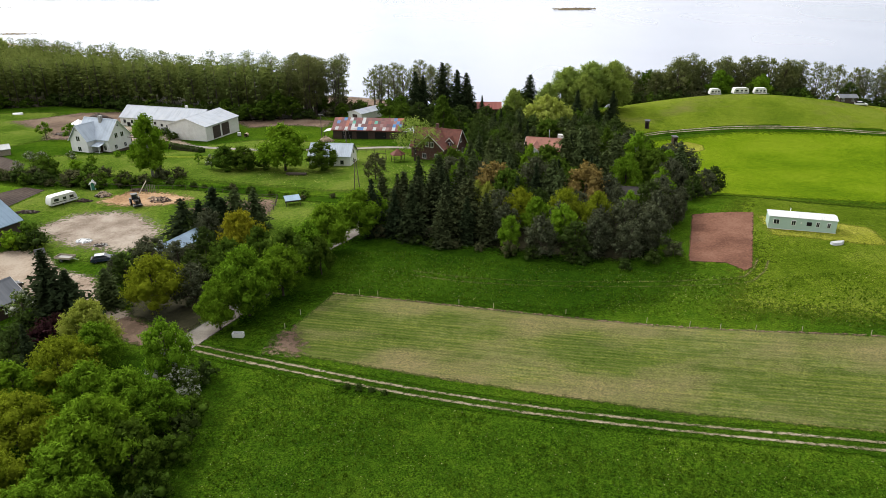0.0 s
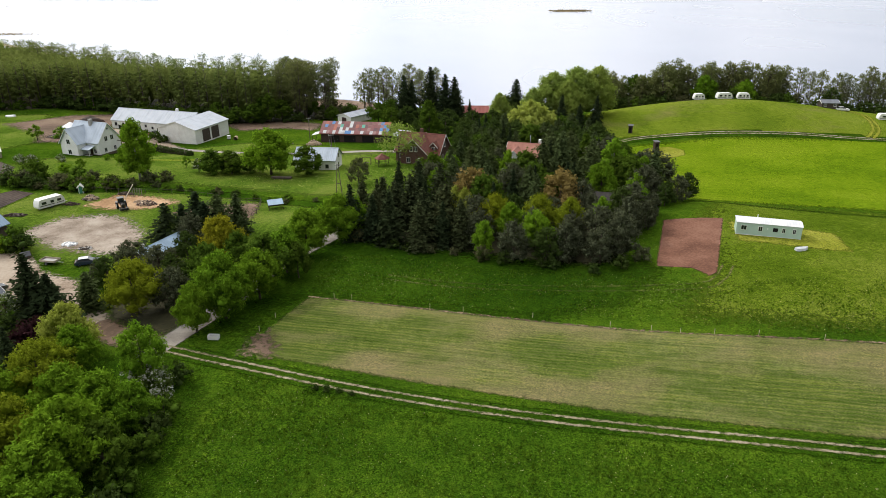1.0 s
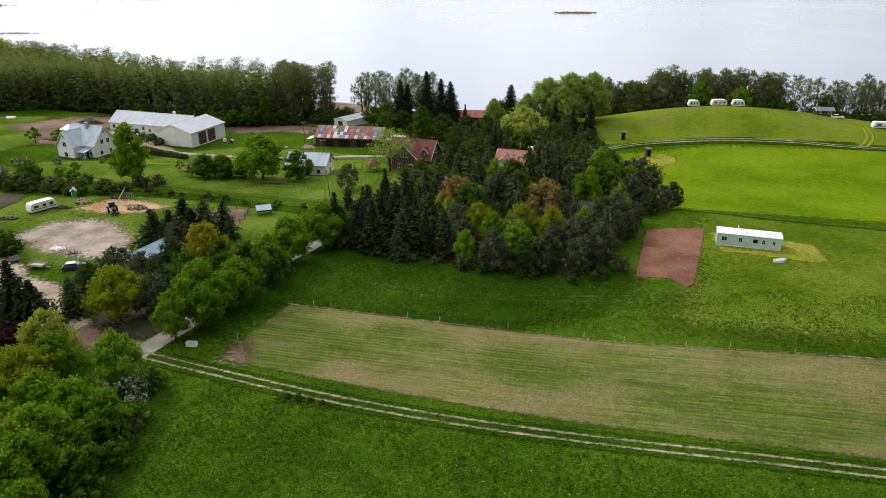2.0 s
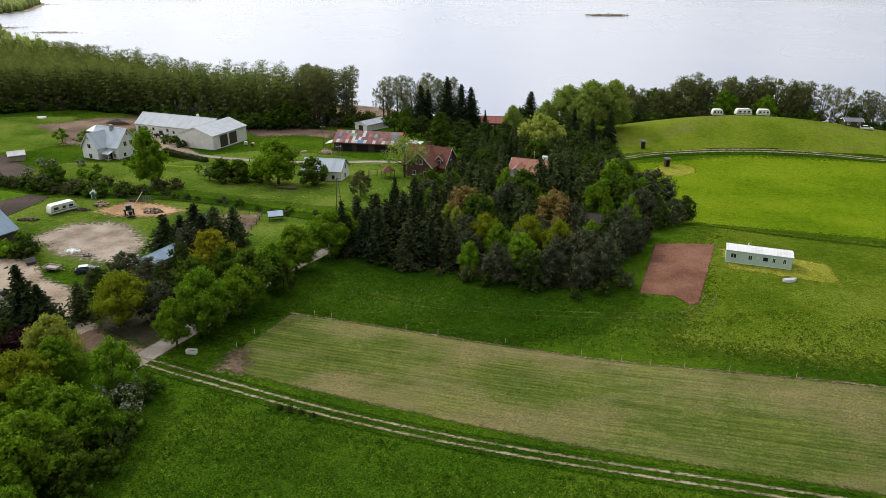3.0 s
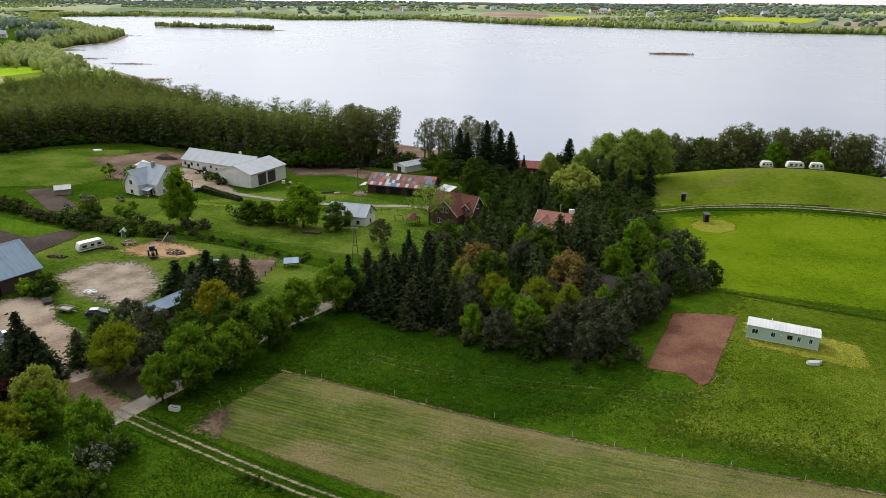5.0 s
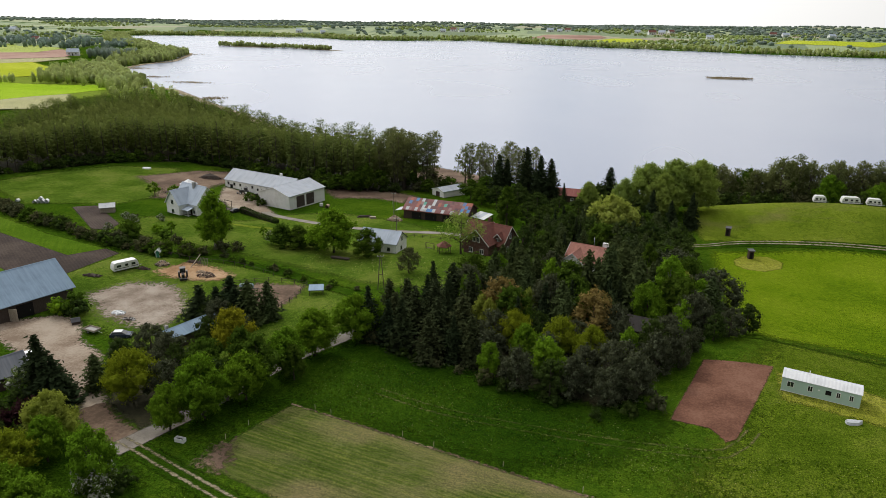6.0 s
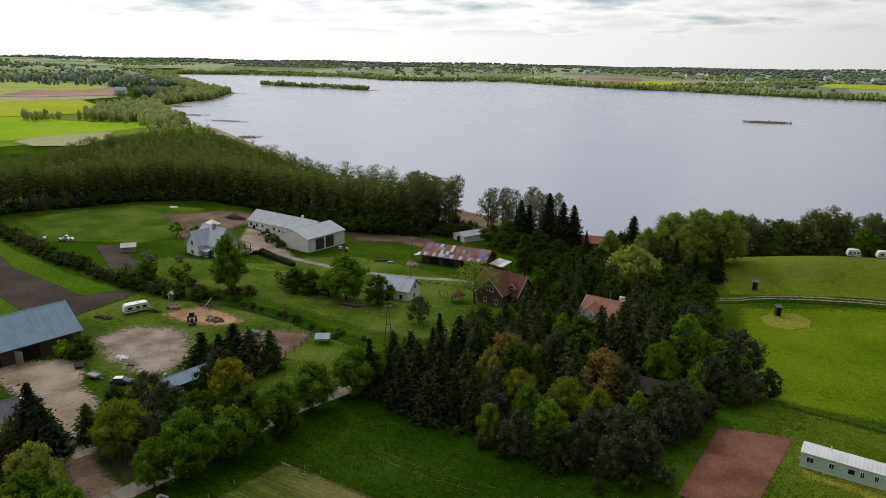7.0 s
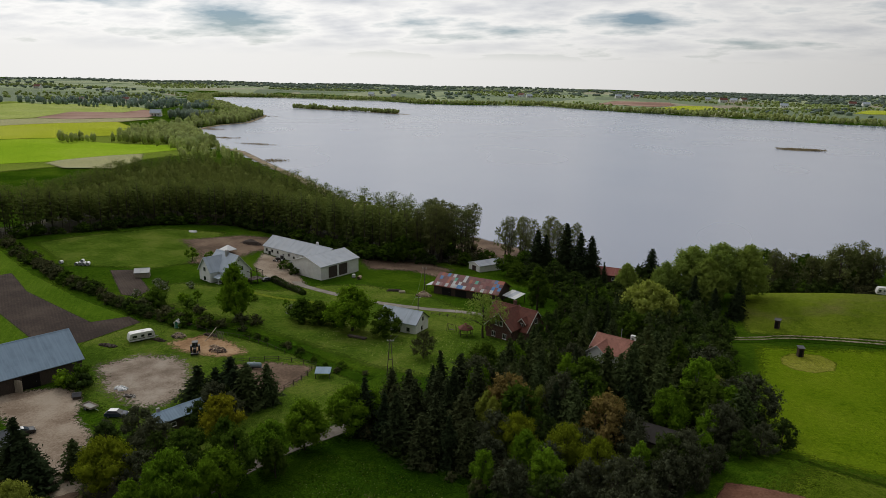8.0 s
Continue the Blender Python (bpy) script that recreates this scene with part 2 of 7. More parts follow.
def water(name):
    n = Nodes(name)
    broad = n.noise(0.006, 1.0, 0.4, n.coords((1, 0.6, 1), 10))
    col = n.ramp(broad, (0.35, (0.205, 0.24, 0.335)), (0.65, (0.275, 0.305, 0.39)))
    m = n.done(col, 0.2, spec=0.9)
    r = n.ramp(broad, (0.3, (0.22, 0.22, 0.22)), (0.7, (0.29, 0.29, 0.29)))
    n.link(r, n.bsdf.inputs["Roughness"])
    n.bsdf.inputs["IOR"].default_value = 1.4
    return m


M = {
    "meadow": grass("meadow_grass", (0.024, 0.060, 0.004), (0.041, 0.088, 0.006), (0.068, 0.120, 0.009), 0.6),
    "hay": grass("mown_hay_field", (0.055, 0.092, 0.013), (0.082, 0.115, 0.022), (0.125, 0.148, 0.046), stripes=(11.5, 0.8, 0.5, (0.19, 0.18, 0.08)), feather=True, dry=(0.23, 0.185, 0.10), dry_at=0.55),
    "lush": grass("lush_meadow", (0.080, 0.142, 0.006), (0.120, 0.190, 0.008), (0.160, 0.225, 0.014), 0.3, feather=True),
    "hill": grass("hill_pasture", (0.090, 0.138, 0.012), (0.135, 0.185, 0.018), (0.18, 0.22, 0.034), 0.5, feather=True, dry=(0.17, 0.15, 0.06)),
    "dark_grass": grass("long_and_shaded_grass", (0.015, 0.042, 0.003), (0.025, 0.060, 0.004), (0.040, 0.084, 0.006), 0.4, feather=True),
    "pale_grass": grass("short_worn_grass", (0.16, 0.185, 0.02), (0.22, 0.235, 0.035), (0.28, 0.28, 0.06), feather=True),
    "flowery": grass("flowery_meadow", (0.058, 0.098, 0.007), (0.088, 0.134, 0.011), (0.128, 0.168, 0.021), 0.9, feather=True, large=0.05),
    "garden": grass("garden_grass", (0.050, 0.096, 0.011), (0.088, 0.144, 0.018), (0.136, 0.178, 0.034), 0.7, feather=True, large=0.06),
    "crop": grass("young_crop", (0.058, 0.120, 0.008), (0.078, 0.150, 0.010), (0.10, 0.172, 0.016), stripes=(52.0, 0.5, 0.2, (0.07, 0.09, 0.03)), feather=True),
    # far field colours raised to hold the sunlight on the distant slopes
    "sunlit_crop": grass("sunlit_crop_field", (0.25, 0.42, 0.025), (0.30, 0.47, 0.03), (0.35, 0.50, 0.05), large=0.012, feather=True),
    "pale_crop": grass("sunlit_green_field", (0.34, 0.42, 0.12), (0.40, 0.47, 0.15), (0.45, 0.50, 0.20), large=0.012, feather=True),
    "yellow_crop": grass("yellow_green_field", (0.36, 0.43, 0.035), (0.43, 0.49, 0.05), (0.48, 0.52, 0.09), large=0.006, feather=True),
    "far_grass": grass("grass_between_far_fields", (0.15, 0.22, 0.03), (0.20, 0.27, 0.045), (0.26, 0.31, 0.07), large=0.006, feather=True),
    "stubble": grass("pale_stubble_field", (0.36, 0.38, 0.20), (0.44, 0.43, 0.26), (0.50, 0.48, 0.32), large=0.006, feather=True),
    "red_earth": earth("reddish_raked_earth", (0.10, 0.045, 0.028), (0.155, 0.072, 0.046), (0.21, 0.108, 0.072), ragged=0.7, scale=0.8),
    "sand": earth("trampled_sand", (0.15, 0.115, 0.085), (0.26, 0.21, 0.165), (0.36, 0.31, 0.255), scale=1.0, ragged=1.9),
    "yard": earth("sandy_farmyard", (0.19, 0.14, 0.10), (0.28, 0.22, 0.165), (0.36, 0.30, 0.235), scale=0.8, ragged=1.5),
    "sawdust": earth("orange_sawdust", (0.22, 0.125, 0.06), (0.34, 0.21, 0.11), (0.44, 0.30, 0.18), ragged=1.6),
    "plough": earth("dark_ploughed_soil", (0.034, 0.024, 0.020), (0.056, 0.040, 0.032), (0.080, 0.060, 0.048), rows=(38.0, 0.8, 0.035), ragged=0.4),
    # plough_far: soil colour raised for that same distant sun
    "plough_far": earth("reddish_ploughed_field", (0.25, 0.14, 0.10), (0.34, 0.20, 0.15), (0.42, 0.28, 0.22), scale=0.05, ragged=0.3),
    "mud": earth("bare_brown_ground", (0.09, 0.06, 0.04), (0.15, 0.10, 0.07), (0.22, 0.16, 0.11), ragged=1.6),
    "forest_floor": earth("shaded_leaf_litter", (0.022, 0.022, 0.011), (0.036, 0.034, 0.016), (0.058, 0.052, 0.026)),
    "gravel": earth("pale_gravel_road", (0.175, 0.155, 0.13), (0.24, 0.215, 0.185), (0.30, 0.275, 0.24), scale=1.5, ragged=0.7),
    "rut": earth("sandy_wheel_rut", (0.13, 0.12, 0.06), (0.23, 0.20, 0.12), (0.34, 0.29, 0.20), scale=1.2, ragged=1.2),
    "reed": earth("dry_reed_bank", (0.22, 0.17, 0.10), (0.30, 0.24, 0.16), (0.36, 0.30, 0.2), ragged=0.6),
    "water": water("lake_water"),
    "reed_stalk": leaf("dry_reed_stalks", (0.28, 0.225, 0.15), vary=0.3, glow=0.3),
    "fresh": leaf("fresh_green_leaves", (0.118, 0.222, 0.016), vary=0.55),
    "lime": leaf("lime_green_leaves", (0.14, 0.258, 0.018), vary=0.5),
    "pale": leaf("pale_yellow_green_leaves", (0.26, 0.32, 0.06), vary=0.45),
    "olive": leaf("olive_yellow_young_leaves", (0.175, 0.222, 0.016), vary=0.5),
    "tan": leaf("tan_budding_leaves", (0.21, 0.165, 0.06)),
    "golden": leaf("golden_young_leaves", (0.235, 0.238, 0.018)),
    "mid": leaf("mid_green_leaves", (0.062, 0.112, 0.014)),
    "dark": leaf("dark_green_leaves", (0.044, 0.072, 0.018)),
    "grey": leaf("grey_olive_leaves", (0.078, 0.090, 0.052), vary=0.8, tint=(0.10, 0.106, 0.06)),
    "purple": leaf("purple_leaves", (0.035, 0.016, 0.020)),
    "spruce": leaf("spruce_needles", (0.026, 0.040, 0.018), glow=0.12),
    "pine": leaf("pine_needles", (0.056, 0.080, 0.030), glow=0.15),
    "young_spruce": leaf("brown_green_needles", (0.042, 0.055, 0.024), vary=0.7, glow=0.1),
    "blossom": leaf("leaves_with_white_blossom", (0.085, 0.13, 0.03), glow=0.3, flowers=(0.32, (0.48, 0.48, 0.42))),
    "alder": leaf("alder_leaves", (0.140, 0.182, 0.055), glow=0.4),
    "willow": leaf("willow_leaves", (0.30, 0.36, 0.08), glow=0.4),
    "soft_lime": leaf("soft_lime_leaves", (0.22, 0.30, 0.07), glow=0.4),
    "budding": leaf("budding_twigs", (0.135, 0.158, 0.066), glow=0.42, vary=0.5),
    "tuft": leaf("grass_blades", (0.058, 0.115, 0.009), vary=0.55, glow=0.3),
    "petal": leaf("white_and_yellow_flower_heads", (0.50, 0.50, 0.26), vary=0.4, glow=0.2),
    "twig": leaf("bare_twigs", (0.078, 0.088, 0.042), glow=0.1),
    # greens lifted and blued: distant sunlight and haze put into the colour
    "hazed_wood": leaf("hazed_distant_foliage", (0.36, 0.43, 0.20), vary=0.5, glow=0.5),
    "hazed_conifer": leaf("hazed_distant_conifers", (0.26, 0.33, 0.31), vary=0.3, glow=0.45),
    "bark": plain("grey_brown_bark", (0.085, 0.068, 0.05), 0.95, 0.5, 3.0, bump=0.5),
    "birch_bark": plain("pale_birch_bark", (0.42, 0.40, 0.36), 0.9, 0.5, 3.0, bump=0.4, grime=(0.05, 0.05, 0.05)),
}

# ---- the lie of the land ----
LAKE_Z = -9.0
SHORE = [(-54, 338), (-20, 318), (20, 306), (70, 302), (130, 302), (210, 306), (420, 330), (900, 420), (1700, 700), (1750, 1500), (900, 1590),
         (420, 1690), (145, 1850), (-180, 2060), (-330, 2210), (-420, 2330), (-640, 2180), (-800, 2160), (-1000, 2330), (-1300, 2330), (-1480, 2330),
         (-1640, 2240), (-1560, 2120), (-1280, 1760), (-1010, 1470), (-880, 1330), (-772, 1250), (-735, 1190),
         (-655, 1020), (-655, 945), (-622, 845), (-556, 770), (-447, 657), (-392, 628), (-306, 545), (-235, 480), (-170, 415), (-110, 365)]
def smooth(a, b, v):
    u = np.clip((v - a) / (b - a), 0, 1)
    return u * u * (3 - 2 * u)
def shore_distance(x, y):
    """Metres from the shore, positive on land."""
    x, y = np.asarray(x, float), np.asarray(y, float)
    best, inside = np.full(x.shape, 1e9), np.zeros(x.shape, bool)
    for (ax, ay), (bx, by) in zip(SHORE, SHORE[1:] + SHORE[:1]):
        dx, dy = bx - ax, by - ay
        u = np.clip(((x - ax) * dx + (y - ay) * dy) / (dx * dx + dy * dy), 0, 1)
        best = np.minimum(best, np.hypot(x - ax - u * dx, y - ay - u * dy))
        crosses = (ay > y) != (by > y)
        inside ^= crosses & (x < (y - ay) / (dy if dy else 1e-9) * dx + ax)
    return np.where(inside, -best, best)
def bump(x, y, cx, cy, rx, ry):
    return np.exp(-((x - cx) / rx) ** 2 - ((y - cy) / ry) ** 2)
def height(x, y):
    x, y = np.asarray(x, float), np.asarray(y, float)
    d = shore_distance(x, y)
    z = LAKE_Z + 8.0 * smooth(-12, 200, d) - 4.0 * smooth(0, 30, -d)
    z = z + smooth(2, 40, d) * (11.0 * bump(x, y, 112, 264, 64, 30) + 3.2 * bump(x, y, 74, 126, 34, 34) + 1.8 * bump(x, y, 60, 140, 14, 11) + 2.2 * bump(x, y, 15, 176, 42, 38)
        - 2.2 * bump(x, y, -96, 240, 50, 32) - 1.2 * bump(x, y, -85, 140, 45, 40))
    r = np.hypot(x, y)
    far = smooth(900, 4400, r) * 26 + smooth(350, 900, r) * (5 * np.sin(x / 170 + 1.0) * np.sin(y / 210 + .4) + 4 * np.sin(x / 390 - y / 310))
    return z + smooth(20, 300, d) * far + smooth(60, 200, d) * smooth(0, 80, r) * 0.25 * np.sin(x / 17) * np.sin(y / 23 + 1)


def level(x, y):
    return float(height(np.array([x]), np.array([y]))[0])


def mesh_of(name, verts, faces, material=None, smooth_shade=False):
    me = bpy.data.meshes.new(name)
    me.from_pydata([tuple(v) for v in verts], [], [tuple(f) for f in faces])
    if material:
        me.materials.append(material)
    if smooth_shade:
        me.polygons.foreach_set("use_smooth", [True] * len(me.polygons))
    me.update()
    return me


def graded(lo, hi, first, last, step, grow, widest=90.0):
    """Grid lines: close between lo and hi, wider and wider out to first and last."""
    inner = list(np.arange(lo, hi + 0.01, step))
    out, s, v = [], step, hi
    while v < last:
        s = min(s * grow, widest)
        v += s
        out.append(v)
    back, s, v = [], step, lo
    while v > first:
        s = min(s * grow, widest)
        v -= s
        back.append(v)
    return np.array(back[::-1] + inner + out)


def grid_mesh(name, xs, ys, zs, keep, material):
    """A sheet over a grid; keep tells which cells are there."""
    nx = len(xs)
    verts = [(x, y, z) for y, row in zip(ys, zs) for x, z in zip(xs, row)]
    jj, ii = np.nonzero(keep)
    quads = np.stack([jj * nx + ii, jj * nx + ii + 1, (jj + 1) * nx + ii + 1, (jj + 1) * nx + ii], 1)
    used = np.unique(quads)
    back = np.zeros(len(verts), int)
    back[used] = np.arange(len(used))
    return mesh_of(name, [verts[i] for i in used], back[quads].tolist(), material, True), used


gx = graded(-232, 180, -4700, 4200, 2.8, 1.09)
gy = graded(40, 316, -1500, 4700, 2.8, 1.08)
GX, GY = np.meshgrid(gx, gy)
ground_mesh, _ = grid_mesh("ground", gx, gy, height(GX, GY), np.ones((len(gy) - 1, len(gx) - 1), bool), M["meadow"])
ground = tagged(new("ground", ground_mesh), "lush green spring meadow rolling down to the lake", "ground", kind="structure")

lake_mesh = mesh_of("lake", [(-4000, 250, LAKE_Z), (4000, 250, LAKE_Z), (4000, 3200, LAKE_Z), (-4000, 3200, LAKE_Z)], [(0, 1, 2, 3)], M["water"])
lake = tagged(new("water", lake_mesh), "wide calm lake mirroring the pale sky", "lake", kind="structure")


def inside_distance(poly, x, y):
    """Metres inside a closed outline (outside: minus)."""
    best, inside = np.full(x.shape, 1e9), np.zeros(x.shape, bool)
    for (ax, ay), (bx, by) in zip(poly, poly[1:] + poly[:1]):
        dx, dy = bx - ax, by - ay
        u = np.clip(((x - ax) * dx + (y - ay) * dy) / max(dx * dx + dy * dy, 1e-9), 0, 1)
        best = np.minimum(best, np.hypot(x - ax - u * dx, y - ay - u * dy))
        inside ^= ((ay > y) != (by > y)) & (x < (y - ay) / (dy if dy else 1e-9) * dx + ax)
    return np.where(inside, best, -best)


def line_distance(line, x, y):
    """Distance from an open line, minus to its right."""
    best, side = np.full(x.shape, 1e9), np.ones(x.shape)
    last = len(line) - 2
    for k, ((ax, ay), (bx, by)) in enumerate(zip(line, line[1:])):
        dx, dy = bx - ax, by - ay
        raw = ((x - ax) * dx + (y - ay) * dy) / (dx * dx + dy * dy)
        u = np.clip(raw, 0, 1)
        past = (raw < -0.05) & (k == 0) | (raw > 1.05) & (k == last)
        d = np.where(past, 50.0, 0.0) + np.hypot(x - ax - u * dx, y - ay - u * dy)
        near = d < best
        side = np.where(near, np.sign(dx * (y - ay) - dy * (x - ax)), side)
        best = np.minimum(best, d)
    return best * side


def bend(line, step=3.0):
    """A smooth line through the given points."""
    pts = [Vector((*p, 0)) for p in line]
    pts = [pts[0] * 2 - pts[1]] + pts + [pts[-1] * 2 - pts[-2]]
    out = []
    for a, b, c, d in zip(pts, pts[1:], pts[2:], pts[3:]):
        k = max(1, int((c - b).length / step))
        for i in range(k):
            t = i / k
            p = 0.5 * (2 * b + (c - a) * t + (2 * a - 5 * b + 4 * c - d) * t * t + (3 * b - 3 * c + d - a) * t ** 3)
            out.append((p.x, p.y))
    out.append((pts[-2].x, pts[-2].y))
    return out


def drape(name, material, label, category, soft, lift_by, step, poly=None, line=None, half=1.0, ruts=None):
    """A sheet laid over the ground within an outline or along a line, fraying at its edge over soft metres."""
    pts = np.array(poly or line)
    pad = (half if line else 0) + soft + step + (max(map(abs, ruts)) if ruts else 0)
    xs = np.arange(pts[:, 0].min() - pad, pts[:, 0].max() + pad, step)
    ys = np.arange(pts[:, 1].min() - pad, pts[:, 1].max() + pad, step)
    X, Y = np.meshgrid(xs, ys)
    if poly:
        d = inside_distance(poly, X, Y)
    else:
        s = line_distance(line, X, Y)
        d = half - (np.min([np.abs(s - r) for r in ruts], 0) if ruts else np.abs(s))
    edge = np.clip(d / soft * 0.5 + 0.5, 0, 1)
    some = edge > 0
    keep = some[:-1, :-1] | some[1:, :-1] | some[:-1, 1:] | some[1:, 1:]
    me, used = grid_mesh(name, xs, ys, height(X, Y) + lift_by, keep, material)
    at = me.attributes.new("edge", "FLOAT", "POINT")
    at.data.foreach_set("value", edge.ravel()[used].astype(np.float32))
    return tagged(new(name, me), label, category, kind="structure")


# fields, bare ground and ways
GROVE = [(-16, 131), (-1, 124), (12, 119), (24, 115), (33, 112), (40, 116), (44, 127), (50, 142), (59, 152), (58, 170), (54.5, 200), (53, 232), (30, 238), (10, 228), (6, 205), (8, 185), (2, 166), (-8, 151), (-17, 143)]
FOREST = [(-250, 205), (-224, 222), (-208, 254), (-193, 287), (-166, 303), (-120, 290), (-84, 276), (-58, 279), (-43, 290), (-42, 304), (-72, 312), (-126, 334), (-184, 380), (-250, 430), (-294, 432), (-284, 350), (-250, 284), (-240, 242), (-262, 222)]
drape("meadow", M["lush"], "bright lush meadow behind the grove", "meadow", 5.0, 0.05, 2.0, [(60, 158), (66, 150), (150, 142), (240, 140), (300, 200), (260, 226), (148, 226), (98, 229), (64, 222)])
drape("pasture", M["hill"], "pale grazed pasture on a low hill", "pasture", 3.0, 0.05, 2.0, [(62, 232), (98, 234), (148, 230), (240, 226), (290, 250), (240, 285), (150, 282), (75, 284), (58, 262)])
# long grass, darkened where the grove and road trees throw shade
drape("long_grass", M["dark_grass"], "long grass beside the grove, painted darker for its shade", "grass", 7.0, 0.05, 1.5, [(-25, 100), (-19, 104.5), (6, 98.5), (20, 96), (34, 100), (44, 112), (38, 118), (24, 117), (0, 127), (-16, 133), (-24, 124), (-32, 108), (-36, 98), (-34, 93), (-26, 92)])
drape("hay_field", M["hay"], "mown hay field with pale drying rows", "field", 1.0, 0.08, 1.0, [(-18.8, 104), (6.3, 98), (35, 91.3), (63, 86.5), (110, 79), (160, 70), (150, 44), (90, 57), (51, 66), (28, 70.5), (-2, 78.5), (-25.5, 85.5), (-23, 93)])
drape("bare_corner", M["mud"], "bare trodden corner of the hay field", "bare ground", 3.0, 0.11, 0.6, [(-25.2, 85.3), (-21.0, 84.6), (-21.2, 87.5), (-23.3, 91.5), (-24.6, 90)])
drape("garden_grass", M["garden"], "sunny rough grass between the farms", "grass", 5.0, 0.05, 1.5, [(-130, 190), (-108, 184), (-80, 180), (-50, 172), (-30, 164), (-4, 160), (4, 172), (5, 190), (-8, 200), (-14, 214), (-36, 232), (-66, 240), (-80, 232), (-88, 215), (-118, 206)])
drape("garden_grass", M["garden"], "trodden grass round the caravan and the paddocks", "grass", 5.0, 0.045, 1.5, [(-112, 150), (-104, 168), (-90, 171), (-72, 170), (-50, 165), (-28, 155), (-22, 138), (-30, 122), (-42, 112), (-58, 118), (-72, 122), (-95, 132)])
drape("garden_grass", M["garden"], "grazed paddock behind the hedge", "grass", 5.0, 0.05, 1.5, [(-208, 226), (-168, 204), (-140, 216), (-136, 232), (-150, 262), (-160, 286), (-188, 278), (-202, 250)])
drape("flower_meadow", M["flowery"], "flowery meadow with pale grass round the mobile home", "meadow", 9.0, 0.045, 2.0, [(44, 96), (62, 92), (110, 84), (150, 78), (150, 138), (110, 142), (66, 146), (58, 132), (54, 112)])
# nettles, spread wider as dark colour for the shade beneath the canopy
drape("nettle_bank", M["dark_grass"], "dark rank growth and painted shade along the trees", "grass", 4.0, 0.055, 1.0, [(-36, 84), (-31, 80), (-27, 73), (-27, 64), (-28, 54), (-30, 44), (-66, 44), (-66, 78), (-56, 84), (-44, 85)])
drape("earth_patch", M["red_earth"], "freshly raked plot of reddish earth", "earth plot", 0.5, 0.07, 0.6, [(50.8, 134.2), (62.6, 132.6), (53.0, 109.2), (51.4, 108.4), (50.4, 110.2), (49.2, 111.9), (46.5, 112.6), (43.5, 113.4)])
drape("worn_grass", M["pale_grass"], "short worn grass round the mobile home", "grass", 1.6, 0.06, 0.8, [(63, 131), (76, 128), (82, 125), (80.5, 116), (76, 116.5), (62, 122)])
drape("worn_grass", M["pale_grass"], "round mown patch beside the wooden booth", "grass", 1.0, 0.08, 0.8, [(68.5, 211), (71, 207.5), (76, 207), (81, 211), (82.5, 217), (79, 221), (72, 220), (69, 216)])
drape("riding_ground", M["sand"], "trampled sandy paddock", "bare ground", 3.6, 0.09, 0.8, [(-89, 140), (-84, 149), (-75, 150.5), (-68.5, 147), (-61, 137), (-60, 129), (-64, 126), (-77, 130)])
drape("farmyard", M["yard"], "sandy farmyard in front of the barn", "yard", 2.0, 0.07, 0.8, [(-93, 123), (-86, 128), (-79, 125), (-72, 117), (-64, 113), (-58, 104), (-53, 100), (-50, 97.5), (-51, 95), (-53, 94), (-63, 100), (-74, 107), (-90, 114), (-98, 118)])
drape("sawdust", M["sawdust"], "orange sawdust where wood is cut", "bare ground", 3.0, 0.11, 0.6, [(-84, 158), (-79, 166), (-70, 165), (-62, 160), (-64, 156), (-70, 154.5), (-77, 155)])
drape("paddock", M["mud"], "bare brown paddock", "bare ground", 2.0, 0.09, 0.8, [(-60, 152), (-52, 157), (-41, 158), (-40, 150), (-41, 140), (-48, 139)])
drape("crop_field", M["crop"], "green strip of young crop", "field", 1.0, 0.06, 1.5, [(-215, 214), (-168, 190), (-134, 177), (-108, 170), (-101, 165), (-104, 150), (-100, 143), (-125, 126), (-190, 150), (-240, 190)])
drape("ploughed_plot", M["plough"], "dark ploughed plot with straight furrows", "field", 0.6, 0.12, 0.8, [(-175, 188), (-153, 175), (-114, 162), (-108, 170), (-101.5, 167.5), (-104, 150), (-108, 142), (-140, 156), (-180, 172)])
drape("garden_bed", M["plough"], "dark dug garden bed", "garden bed", 0.8, 0.09, 0.8, [(-150, 206), (-144, 211), (-121, 193), (-119.5, 186), (-125, 185)])
drape("trodden_ground", M["mud"], "brown trodden ground behind the farmhouse", "bare ground", 5.0, 0.07, 1.5, [(-165, 262), (-150, 285), (-128, 292), (-122, 275), (-128, 262), (-128, 235), (-136, 232), (-142, 245)])
drape("trodden_ground", M["mud"], "brown ground along the edge of the wood", "bare ground", 4.0, 0.07, 1.5, [(-75, 262), (-58, 266), (-46, 262), (-44, 274), (-60, 282), (-84, 274)])
drape("barnyard", M["yard"], "sandy yard in front of the white barn", "yard", 2.0, 0.08, 1.0, [(-124, 262), (-108, 256), (-100, 249), (-92, 238), (-86, 231), (-88, 225), (-96, 228), (-106, 234), (-116, 244)])
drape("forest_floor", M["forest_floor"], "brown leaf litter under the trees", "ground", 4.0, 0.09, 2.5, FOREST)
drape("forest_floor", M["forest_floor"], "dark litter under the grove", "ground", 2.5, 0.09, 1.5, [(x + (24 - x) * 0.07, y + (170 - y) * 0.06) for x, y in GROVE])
# litter laid dark to hold the shade under the corner trees
drape("forest_floor", M["forest_floor"], "dark litter and painted shade under the trees at the road corner", "ground", 2.0, 0.08, 0.8, [(-54, 106), (-40, 110), (-34.5, 104), (-36.5, 97), (-39, 91.5), (-44, 93.5), (-50, 97)])
